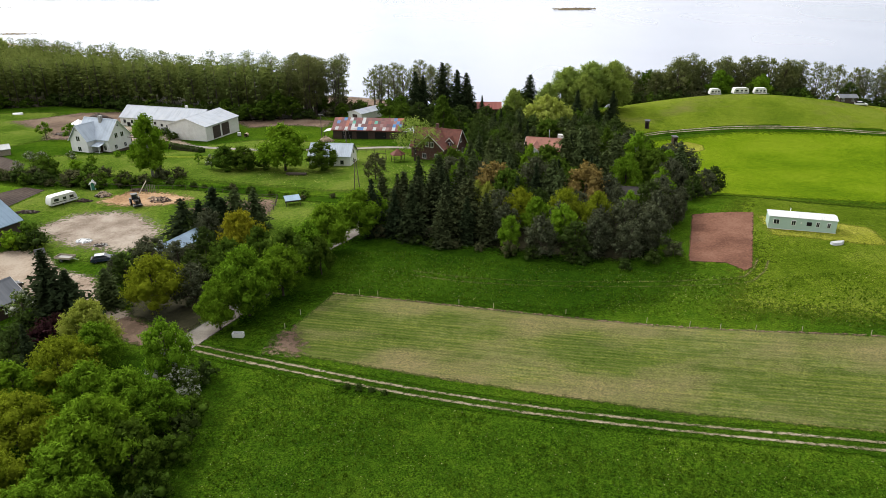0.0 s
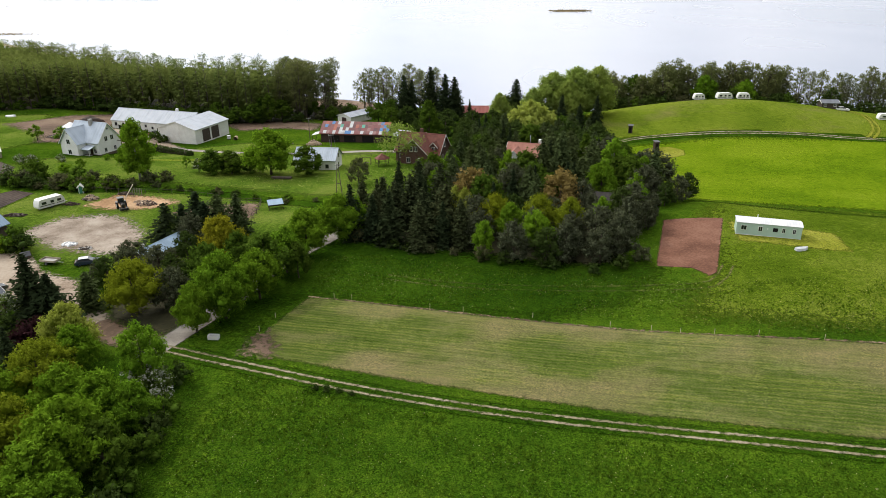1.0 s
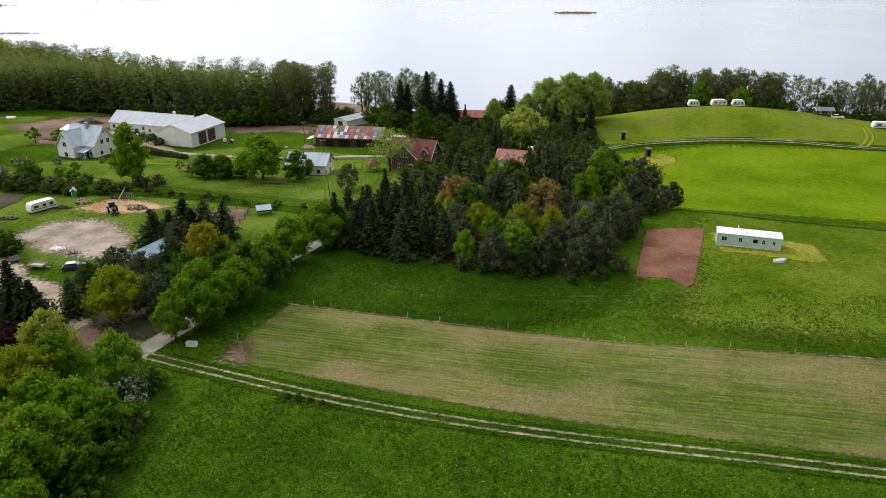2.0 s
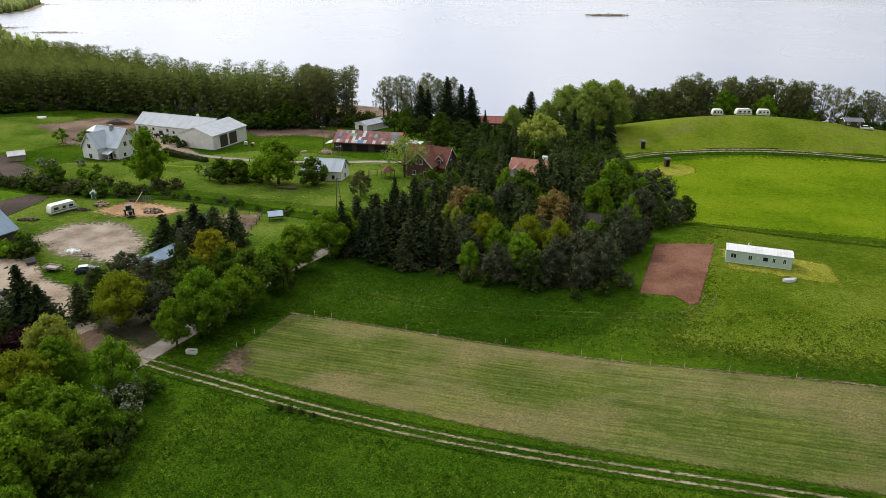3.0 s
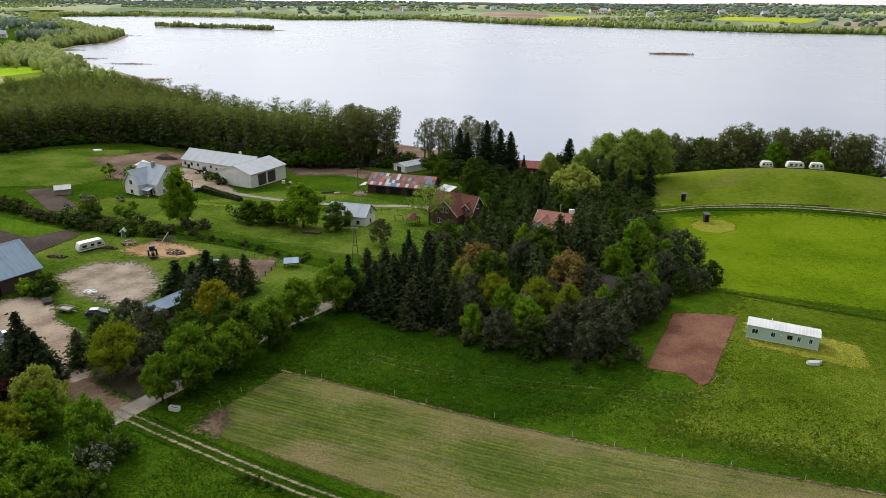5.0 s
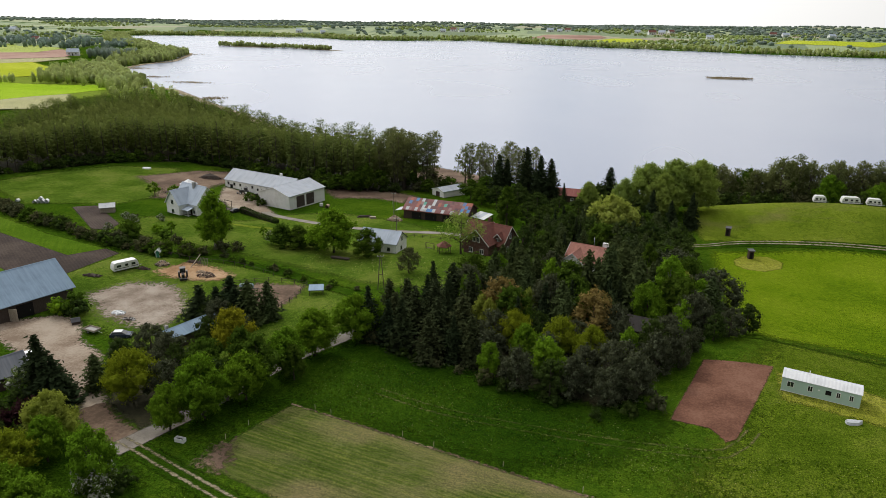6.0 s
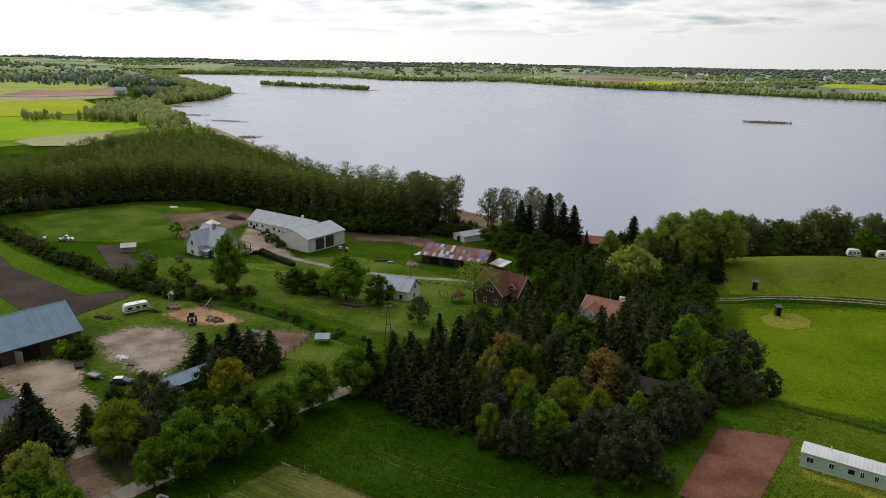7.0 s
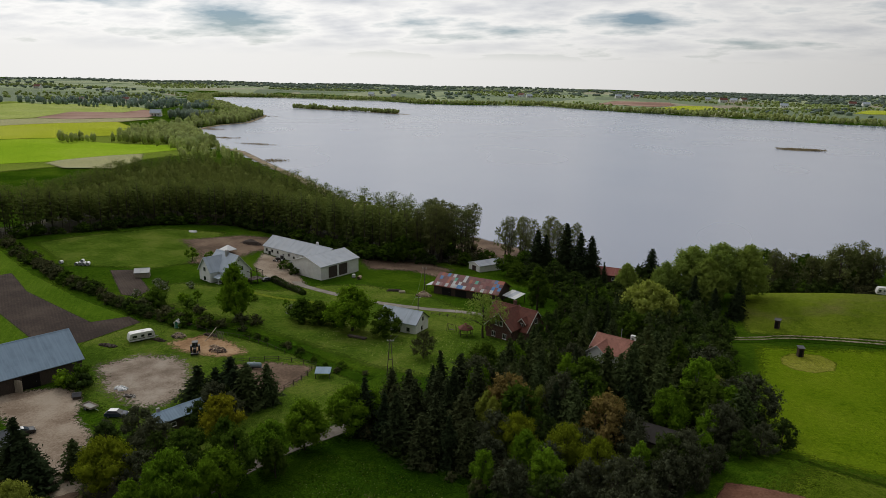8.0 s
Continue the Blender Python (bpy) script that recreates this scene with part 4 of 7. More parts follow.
broad_stock("big_lime", "soft_lime", "lime_tree", "tall airy tree in pale green leaf by the lake", (98, 99), tall=19.0, wide=7.4, bare=0.08, lobes=34, leaves=520, size=0.46, bark="bark", heart=0.66)
broad_stock("ash", "soft_lime", "ash_tree", "open-crowned tree just coming into leaf", (101,), tall=12.0, wide=6.2, bare=0.33, lobes=18, leaves=150, size=0.36, heart=0.0)
broad_stock("round_bush", "twig", "round_bush", "round bush of bare grey-brown twigs", (105,), tall=7.0, wide=3.6, bare=0.05, lobes=14, leaves=260, size=0.28, heart=0.0)
broad_stock("poplar", "mid", "poplar_tree", "tall egg-shaped tree in green leaf", (107, 108), tall=16.0, wide=4.2, bare=0.08, lobes=20, leaves=280, size=0.5)
broad_stock("fruit", "fresh", "fruit_tree", "small garden fruit tree in leaf", (109, 110), tall=4.5, wide=1.9, bare=0.25, lobes=8, leaves=110, size=0.3)
broad_stock("blossom", "blossom", "fruit_tree", "small fruit tree in white blossom", (111, 112), tall=4.5, wide=2.2, bare=0.2, lobes=9, leaves=90, size=0.28)
stock("spruce", [conifer(s, "spruce", 13.0, 3.1) for s in (121, 122, 123)], "spruce_tree", "dense dark green spruce tree", 13.0)
stock("young_spruce", [conifer(s, "young_spruce", 13.0, 3.4, slim=0.55, rows=20) for s in (131, 132, 133)], "spruce_tree", "brown-green slim spruce of the grove", 13.0)
stock("pine", [conifer(s, "pine", 13.0, 3.9, rows=17, slim=0.5, bare=0.05, size=0.8) for s in (141, 142, 143)], "pine_tree", "full dark pine in the grove", 13.0)
stock("tall_spruce", [conifer(s, "spruce", 20.0, 5.0, rows=26, size=0.75, dense=10, spokes=13, slim=0.72) for s in (151, 152, 153)], "spruce_tree", "tall dark spruce by the lake", 20.0)
stock("alder", [alder(s, leaves=700, size=0.41, bare=0.22, boughs=28, loose=0.52, heart=0.52) for s in (161, 162, 163, 164, 165)], "alder_tree", "tall slim alder with bare stem and airy crown", 22.0, group="wood by the lake")
stock("lake_alder", [alder(s, "budding", leaves=2000, stems=3, wide=4.2, bare=0.2, size=0.33, boughs=40, stretch=2.2, loose=0.36) for s in (171, 172, 173)], "alder_tree", "several-stemmed lakeside alder just in leaf", 22.0)
broad_stock("airy", "budding", "budding_tree", "round-crowned tree with fine twigs just in bud", (113, 114, 115), tall=14.0, wide=5.0, bare=0.10, lobes=20, leaves=130, size=0.40, heart=0.0)
stock("shrub", [shrub(s, "mid") for s in (181, 182)], "shrub", "leafy green shrub of the hedgerow", 3.0, "shrub")
stock("dark_shrub", [shrub(s, "dark") for s in (183, 184)], "shrub", "dense dark shrub of the hedgerow", 3.0, "shrub")
stock("grey_shrub", [shrub(s, "twig") for s in (185, 186)], "shrub", "grey-brown hedgerow shrub hardly in leaf", 3.0, "shrub")
stock("purple_shrub", [shrub(187, "purple", 4.0, 2.4, 9)], "shrub", "bush with dark purple leaves", 4.0, "shrub")
stock("blossom_shrub", [shrub(188, "blossom", 3.0, 1.7, 6, 190, 0.24)], "shrub", "low bush in white blossom", 3.0, "shrub")
stock("lime_shrub", [shrub(189, "lime")], "shrub", "bright green bush in the garden", 3.0, "shrub")

# the row of trees along the road and round the farmyard
for kind, x, y, tall, girth in [
        ("pale", -50.5, 85.5, 9.0, 0.8), ("lime", -36.5, 77.5, 9.8, 0.75), ("fresh", -47, 80.5, 8.0, 0.9), ("olive", -49, 75, 8.8, 1.0), ("fresh", -37, 67, 9.0, 0.95),
        ("olive", -46, 61, 10, 0.95), ("fresh", -37, 59, 11, 0.95), ("fresh", -38, 54, 9, 1.0), ("fresh", -38, 49, 8.5, 1.0), ("olive", -44, 52, 9.5, 1.0), ("fresh", -33.5, 67, 7.5, 0.9), ("fresh", -42, 68, 9.5, 0.9), ("mid", -33.5, 59, 8, 0.95), ("fresh", -52, 70, 8.5, 1.0), ("olive", -52, 63, 9, 1.0), ("fresh", -36, 44, 8.5, 1.0), ("dark", -57, 74, 9, 1.0), ("mid", -54, 55, 9, 1.0), ("fresh", -34, 51, 7.5, 0.9)]:
    plant(kind, x, y, tall, girth, group="trees along the road")
for kind, x, y, tall, girth in [
        ("olive", -46.5, 99, 10, 0.95), ("fresh", -31, 96.5, 12, 0.85), ("fresh", -34.3, 92, 8.6, 0.8), ("golden", -37.5, 118, 11, 0.85), ("mid", -26.8, 107.5, 11, 0.95), ("fresh", -24.8, 114.5, 9.5, 0.9), ("mid", -37, 107, 9.5, 1.0),
        ("fresh", -22.6, 122.3, 10.3, 1.0), ("fresh", -17.4, 131, 10.3, 1.0), ("lime", -14.5, 134, 9, 0.8), ("mid", -33, 113, 9.5, 0.8), ("fresh", -27.2, 103.5, 9.5, 0.95), ("mid", -22.2, 112, 7.5, 0.8), ("dark", -33, 103, 8, 0.9),]:
    plant(kind, x, y, tall, girth, group="trees along the road")
for kind, x, y, tall, girth in [
        ("spruce", -61, 95.5, 12.5, 1.7), ("spruce", -57.5, 94.5, 9.5, 2.0), ("spruce", -56, 80, 8, 1.1), ("pine", -55, 101, 7, 1.4), ("spruce", -53, 131, 9.0, 2.3), ("spruce", -48, 135.5, 10, 2.4), ("spruce", -50.5, 133.5, 8, 2.2), ("spruce", -45.5, 133, 8.5, 2.3), ("grey", -47, 128, 8, 1.1), ("dark", -51, 129.5, 5.5, 1.1), ("pine", -43, 134, 10, 1.4), ("dark", -46, 131, 6, 1.1),
        ("grey", -53, 114, 8, 1.1), ("grey", -47, 111, 8, 1.1), ("dark", -55, 108, 7, 1.0), ("grey", -41, 101, 8, 1.0), ("dark", -43, 107, 7.5, 1.0), ("grey", -42, 127, 7, 0.9), ("dark", -46, 122, 6.5, 0.9), ("pine", -40, 137, 9, 1.2), ("grey", -58, 111, 5.5, 1.0),
        ("dark", -60, 83, 6, 1.1), ("blossom", -66, 96, 6, 1.2)]:
    plant(kind, x, y, tall, girth)
for kind, x, y, tall in [("purple_shrub", -57, 88, 5), ("purple_shrub", -59, 86, 4), ("blossom_shrub", -36, 77, 5), ("shrub", -33, 70, 3), ("blossom_shrub", -33.5, 75, 4), ("dark_shrub", -54, 87, 4), ("shrub", -84.5, 130, 5), ("lime_shrub", -87, 128, 4), ("dark_shrub", -82.5, 129, 4), ("dark_shrub", -53, 79, 3),
                         ("shrub", -30.5, 62, 3.5), ("dark_shrub", -31, 66, 3.5), ("shrub", -31, 70, 3), ("dark_shrub", -32, 78, 3), ("shrub", -30.5, 57, 3.5), ("dark_shrub", -30.5, 52, 4), ("shrub", -31, 47, 4),  ("dark_shrub", -63, 92, 4), ("dark_shrub", -63, 88, 4), ("dark_shrub", -13, 76, 0.8), ("dark_shrub", -11.5, 75.6, 0.9), ("dark_shrub", -9.8, 75.2, 0.8), ("dark_shrub", -8, 74.6, 0.7)]:
    plant(kind, x, y, tall)

# gardens of the farms
for kind, x, y, tall, girth in [
        ("birch", -79.5, 181, 18.3, 0.86), ("chestnut", -44.5, 186, 13.6, 1.15), ("thicket", -61.5, 188, 7.5, 1.35), ("thicket", -56, 187.5, 7.2, 1.3), ("thicket", -51, 189, 6.5, 1.3), ("thicket", -58, 191, 6.5, 1.3), ("thicket", -34.0, 184.8, 8.8, 1.25), ("round_bush", -18, 172.6, 7.5, 1.0), ("ash", -8.6, 194, 12.8, 1.0),
        ("poplar", -0.5, 228, 16.7, 1.0), ("blossom", -115, 192, 4.5, 1.0), ("blossom", -117, 183, 4, 1.0), ("fruit", -85, 195, 3.5, 1.0), ("fruit", -93, 200, 4, 1.0), ("blossom", -66, 189.5, 4.5, 1.2), ("fruit", -137, 234, 6, 1.1), ("fruit", -128, 233, 6, 1.2), ("fruit", -100, 190, 4, 1.0),
        ("fruit", -72, 196, 3.5, 1.0)]:
    plant(kind, x, y, tall, girth)

# the hedge between crop field and gardens, and the rough ditch
hedge_rng = random.Random(3)
for line, count, sizes in ((bend([(-216, 220), (-190, 206), (-168, 195.5), (-134, 182), (-112, 175), (-94, 171.5), (-80, 173)], 1.0), 76, (1.8, 4.0)), (bend([(-72, 172.5), (-55, 167), (-40, 160), (-28, 156)], 1.0), 14, (0.9, 1.8))):
    for k in range(count):
        x, y = line[int((k + hedge_rng.random()) / count * len(line)) % len(line)]
        plant(hedge_rng.choice(("dark_shrub", "grey_shrub", "grey_shrub", "shrub")), x + hedge_rng.gauss(0, 1.0), y + hedge_rng.gauss(0, 1.0), hedge_rng.uniform(*sizes), 1.2, group="hedge")
for kind, x, y, tall in [("shrub", -110, 183, 5), ("shrub", -107, 181, 5.5), ("lime_shrub", -104, 188, 3), ("shrub", -98, 184, 3), ("grey_shrub", -92, 180, 3), ("grey_shrub", -76, 178, 3.5), ("grey_shrub", -72, 180, 3), ("shrub", -104, 246, 3.5), ("dark_shrub", -98.5, 244, 4), ("dark_shrub", -96, 241, 3), ("shrub", -68, 200, 2), ("lime_shrub", -100, 206, 2),
                         ("shrub", -86, 200, 2), ("grey_shrub", -118, 196, 3), ("blossom_shrub", -122, 198, 3), ("blossom_shrub", -112, 202, 2.5)]:
    plant(kind, x, y, tall)

# the grove
for kind, x, y, tall, girth in [
        ("lime", 12, 121.5, 7.6, 0.7), ("lime", 22.5, 123, 8.8, 0.95), ("tan", 11, 144, 11.5, 0.95), ("pale", 16, 150, 7, 0.55), ("pale", 7, 142, 8, 0.6), ("olive", 15, 133, 9, 0.85), ("olive", 24, 132, 9, 0.85), ("tan", 30, 141, 11.5, 1.05), ("grey", 34.5, 140, 9.5, 0.9),
        ("birch", 46, 161, 14.5, 0.95), ("fresh", 52, 157, 10, 0.9), ("fresh", 28, 162, 6, 1.2), ("lime", 48, 147, 8, 0.7), ("lime", 47, 139, 7, 0.6), ("grey", 46, 131, 6.5, 0.8), ("grey", 49, 137, 6.0, 0.8), ("dark", 53.5, 143, 6.0, 0.9), ("grey", 52, 147, 7.5, 0.9), ("blossom", 43, 140, 5.5, 1.0), ("grey", 35.5, 136, 7.8, 0.8), ("fresh", 6, 167, 9, 0.75), ("fresh", 18, 128, 8.8, 0.8), ("olive", 30, 129, 9, 0.75), ("lime", 37, 131, 8.2, 0.65), ("fresh", 41, 151, 10.5, 0.75), ("pale", 50, 166, 9, 0.6), ("fresh", 3, 150, 10, 0.7), ("birch", 20, 158, 12, 0.7), ("pale", 9, 139, 8.5, 0.5)]:
    plant(kind, x, y, tall, girth, group="grove")
for kind, x, y, tall, girth in [
        ("pine", 33, 160, 15, 1.0), ("pine", 28, 158, 14, 1.0), ("pine", 39, 155, 14, 1.0), ("pine", 36, 166, 14.5, 1.0), ("dark", 50.5, 203, 11.5, 1.2), ("dark", 53, 213, 11, 0.8), ("grey", 49, 179, 12, 1.2), ("dark", 52, 190, 10.5, 1.1), ("grey", 50, 148, 10, 0.9), ("grey", 57, 146, 7, 0.9), ("dark", 61, 151, 7, 0.9), ("pine", 33.5, 178, 12, 1.2), ("pine", 36, 172, 12.5, 1.2), ("pine", 37, 182, 12, 1.1),
        ("lime", 48, 168, 11, 0.7), ("poplar", 42, 176, 13, 0.8), ("willow", 33, 223, 15.8, 1.0), ("dark", 27, 212, 11, 1.1), ("dark", 36, 211, 11, 1.1)]:
    plant(kind, x, y, tall, girth, group="grove")
grove_rng = random.Random(12)
taken = [(o.location.x, o.location.y) for o in scene.objects if o.get("group") == "grove"]
CLEAR = [(28, 184, 7.5), (39, 144, 6.0), (40, 139, 5.0), (24, 176, 5.0), (2, 204, 12.0)]
gy_now = 113.0
while gy_now < 238:
    gx_now = -18.0
    while gx_now < 64:
        x, y = gx_now + grove_rng.uniform(-1.6, 1.6), gy_now + grove_rng.uniform(-1.6, 1.6)
        gx_now += 3.6 if gy_now < 152 and gx_now < 12 else 4.7
        inner = float(inside_distance(GROVE, np.array([x]), np.array([y]))[0])
        if inner < 1.2 or any((x - a) ** 2 + (y - b) ** 2 < 11 for a, b in taken) or any((x - a) ** 2 + (y - b) ** 2 < r * r for a, b, r in CLEAR):
            continue
        taken.append((x, y))
        pick = grove_rng.random()
        if y < 152 and x < 9:
            kind, tall = ("young_spruce" if pick < 0.5 else "spruce" if pick < 0.85 else "pine"), grove_rng.uniform(9.0, 11.8)
        elif y < 137:
            kind, tall = ("grey" if pick < 0.72 else "dark" if pick < 0.9 else "pine"), grove_rng.uniform(7.5, 10)
        elif y < 175:
            kind, tall = ("pine" if pick < 0.4 else "grey" if pick < 0.65 else "spruce" if pick < 0.85 else "mid"), grove_rng.uniform(8.5, 11.5)
        else:
            kind, tall = ("pine" if pick < 0.4 else "dark" if pick < 0.7 else "mid" if pick < 0.82 else "spruce"), grove_rng.uniform(8.5, 11.5)
        plant(kind, x, y, tall, grove_rng.uniform(0.85, 1.1) * (1.3 if "spruce" in kind and x < 9 else 1.0), group="grove")
    gy_now += 4.6

# low growth along the front of the grove
edge_line = bend([(-16, 130), (-1, 122.8), (12, 117.8), (24, 113.8), (33, 110.8), (41, 114.5)], 1.0)
for k in range(14):
    x, y = edge_line[int((k + grove_rng.random()) / 14 * len(edge_line)) % len(edge_line)]
    plant(grove_rng.choice(("dark_shrub", "grey_shrub", "grey_shrub")), x + grove_rng.gauss(0, 0.4), y + grove_rng.uniform(0.6, 2.0), grove_rng.uniform(1.5, 3.0), 1.0, group="grove edge")

# between the farms and the lake
for kind, x, y, tall, girth in [
        ("tall_spruce", -11.5, 281, 18.5, 1.25), ("tall_spruce", -8.6, 283, 16.5, 1.2), ("tall_spruce", -0.8, 284, 21.5, 1.3), ("tall_spruce", 5.2, 280, 19.0, 1.25), ("tall_spruce", 9.0, 284, 17.5, 1.3), ("spruce", 10, 281, 13, 1.2), ("tall_spruce", 32, 262, 17, 1.4), ("dark", 28, 258, 12, 1.2), ("big_lime", 25, 250, 15, 0.75), ("big_lime", 45, 256, 20, 1.15),
        ("big_lime", 54, 257, 20.5, 1.15), ("big_lime", 62, 258, 19.5, 1.05), ("big_lime", 37, 250, 16, 0.8), ("big_lime", 50, 250, 17.5, 1.0), ("tall_spruce", 59, 243, 12, 1.2), ("tall_spruce", 52, 238, 11, 1.2), ("tall_spruce", 46, 240, 14, 1.1), ("dark", 40, 244, 11, 1.2), ("dark", 22, 244, 10, 1.2), ("dark", 15, 250, 9, 1.2), ("spruce", 15, 276, 9, 1.0), ("dark", 6, 262, 8, 1.3)]:
    plant(kind, x, y, tall, girth)
for kind, x, y, tall, girth in [
        ("airy", -31, 308, 18, 0.8), ("airy", -25, 311, 19, 0.8), ("airy", -18, 306, 19.5, 0.75), ("lake_alder", -10, 302, 21.5, 1.0), ("lake_alder", 1.5, 296, 20.5, 0.9), ("lake_alder", -5.5, 295, 20.0, 0.85), ("lake_alder", -21, 300, 20.5, 1.0), ("lake_alder", -28, 303, 19.5, 1.0), ("airy", -5, 306, 19, 0.75), ("airy", -13, 311, 19, 0.75), ("mid", -22, 276, 9, 1.3), ("mid", -16, 268, 8, 1.3), ("dark", -10, 266, 9, 1.2), ("mid", -18, 290, 8, 1.4), ("dark", -2, 268, 10, 1.2),
        ("shrub", -36, 296, 5, 1.4), ("grey_shrub", -44, 302, 5, 1.5), ("mid", -50, 290, 7, 1.3), ("mid", -42, 284, 6, 1.3), ("dark", -36, 290, 5, 1.4), ("grey_shrub", -42, 292, 4, 1.5), ("grey_shrub", -46, 286, 4, 1.5), ("dark", 5, 240, 9, 1.2), ("dark", -4, 246, 8, 1.1), ("dark", 12, 234, 9, 1.1), ("poplar", -66, 276, 13, 0.9), ("mid", -73, 275, 8, 1.3), ("mid", -79, 275, 7, 1.4)]:
    plant(kind, x, y, tall, girth)
# trees along the crest and the shore behind the hill
hill_rng = random.Random(5)
for k in range(46):
    x = 70 + k * 1.75 + hill_rng.uniform(-1.2, 1.2)
    y = 284 + hill_rng.uniform(-5, 7)
    low = x < 92
    kind = hill_rng.choice(("airy", "lake_alder", "mid") if low else ("mid", "airy", "airy", "lake_alder") if x < 108 else ("lake_alder", "lake_alder", "airy"))
    tall = hill_rng.uniform(14.5, 18) if low else hill_rng.uniform(18, 22) if x < 136 else hill_rng.uniform(16.5, 20)
    plant(kind, x, y, tall, hill_rng.uniform(0.85, 1.1) * (0.85 if kind in ("dark", "mid") else 1), group="trees along the shore")
for k in range(15):
    x = 156 + k * 3.4 + hill_rng.uniform(-1.2, 1.2)
    plant("lake_alder" if hill_rng.random() < 0.5 else "airy", x, 284 - 0.05 * (x - 120) + hill_rng.uniform(-4, 5), hill_rng.uniform(16, 20), hill_rng.uniform(0.8, 1.0), group="trees along the shore")
for x, y, tall in [(109, 276.5, 13), (125, 276, 11)]:
    plant("fresh", x, y, tall, 0.9, group="trees along the shore")
plant("dark", 157, 271, 9, 0.9, group="trees along the shore")
for k in range(64):
    x = 70 + k * 1.22 + hill_rng.uniform(-1, 1)
    plant(hill_rng.choice(("dark_shrub", "shrub", "grey_shrub", "dark_shrub")), x, 275.5 + hill_rng.uniform(-1.5, 4), hill_rng.uniform(3.0, 7.0), 1.1, group="bushes along the shore")
for k in range(12):
    plant(hill_rng.choice(("dark_shrub", "grey_shrub")), 152 + k * 5 + hill_rng.uniform(-2, 2), 272 + hill_rng.uniform(-1.5, 3), hill_rng.uniform(2.5, 5), 1.4, group="bushes along the shore")

# the wood on the left: single trees at its edge, the rest as one mass
wood_rng = random.Random(9)
spots = []
gy_now = 205.0
while gy_now < 545:
    gx_now = -360.0
    while gx_now < -40:
        x, y = gx_now + wood_rng.uniform(-2.2, 2.2), gy_now + wood_rng.uniform(-2.2, 2.2)
        gx_now += 5.6
        inner = float(inside_distance(FOREST, np.array([x]), np.array([y]))[0])
        if inner > 1.0:
            spots.append((inner, x, y))
    gy_now += 5.6
spots.sort()
for inner, x, y in spots[:235]:
    plant("alder" if x < -66 else "lake_alder", x, y, wood_rng.uniform(19.5, 23.5) + (x + 150) * 0.016, wood_rng.uniform(0.95, 1.3), label="" if x < -66 else "open alder at the thin end of the wood", group="wood by the lake")
wood_edge = bend([(-224, 224), (-208, 254), (-193, 286), (-166, 302), (-120, 289), (-84, 275.5), (-58, 278.5)], 1.0)
for k in range(62):
    x, y = wood_edge[int((k + wood_rng.random()) / 62 * len(wood_edge)) % len(wood_edge)]
    plant(wood_rng.choice(("dark_shrub", "dark_shrub", "shrub")), x + wood_rng.gauss(0, 1.2), y + wood_rng.uniform(0, 3), wood_rng.uniform(2.5, 6.0), 1.3, group="bushes at the edge of the wood")
for x, y, tall in [(-62, 281, 9), (-70, 282, 10), (-88, 280, 8), (-100, 287, 6), (-130, 296, 5), (-150, 303, 6), (-172, 306, 5), (-196, 292, 5), (-208, 262, 5), (-218, 236, 5), (-232, 226, 6)]:
    plant("mid", x, y, tall, 1.3)


def mass(name, label, category, spots, foliage, size, quads_each, seed, shape=0.42, core=0.0):
    """Many trees too far or too deep in a wood to tell apart, as one object; core: how much of each crown is closed."""
    rng = np.random.default_rng(seed)
    C, N, S, V, F = [], [], [], [], []
    lump = bmesh.new()
    bmesh.ops.create_icosphere(lump, subdivisions=1, radius=1.0)
    lump_verts = np.array([v.co[:] for v in lump.verts])
    lump_verts = lump_verts @ np.array(Matrix.Rotation(0.55, 3, "X")) @ np.array(Matrix.Rotation(0.3, 3, "Y"))
    lump_verts[lump_verts[:, 2] < -0.2, 2] = -1.0
    lump_faces = np.array([[v.index for v in f.verts] for f in lump.faces])
    lump.free()
    for i, (x, y, tall, base) in enumerate(spots):
        k = quads_each
        d = rng.normal(size=(k, 3))
        d /= np.linalg.norm(d, axis=1, keepdims=True)
        r = tall * shape * rng.uniform(0.75, 1.15)
        girth, heart = np.array([r, r, tall * (0.5 if core else 0.44)]), np.array([x, y, base + tall * (0.5 if core else 0.58)])
        C.append(heart + d * rng.uniform(0.6, 1.0, (k, 1)) * girth)
        N.append(d + rng.normal(size=(k, 3)) * 0.35)
        S.append(rng.uniform(0.7, 1.3, k) * size * tall)
        if core:
            V.append(heart + lump_verts * girth * core * rng.uniform(0.62, 1.2, (len(lump_verts), 1)))
            F.append(lump_faces + i * len(lump_verts))
    verts, tris = leaf_quads(np.concatenate(C), np.concatenate(N), np.concatenate(S), rng, 1.2)
    if core:
        lumps = np.concatenate(V)
        verts, tris = np.concatenate([lumps, verts]), np.concatenate([np.concatenate(F), tris + len(lumps)])
    return tagged(new(name, mesh_from_arrays(name, verts, tris, M[foliage])), label, category, kind="stuff")


mass("woodland", "deep part of the lakeside alder wood", "wood", [(x, y, wood_rng.uniform(19, 23.5) + (x + 150) * 0.016, level(x, y)) for _, x, y in spots[235:]], "alder", 0.022, 170, 201, 0.17, 0.7)


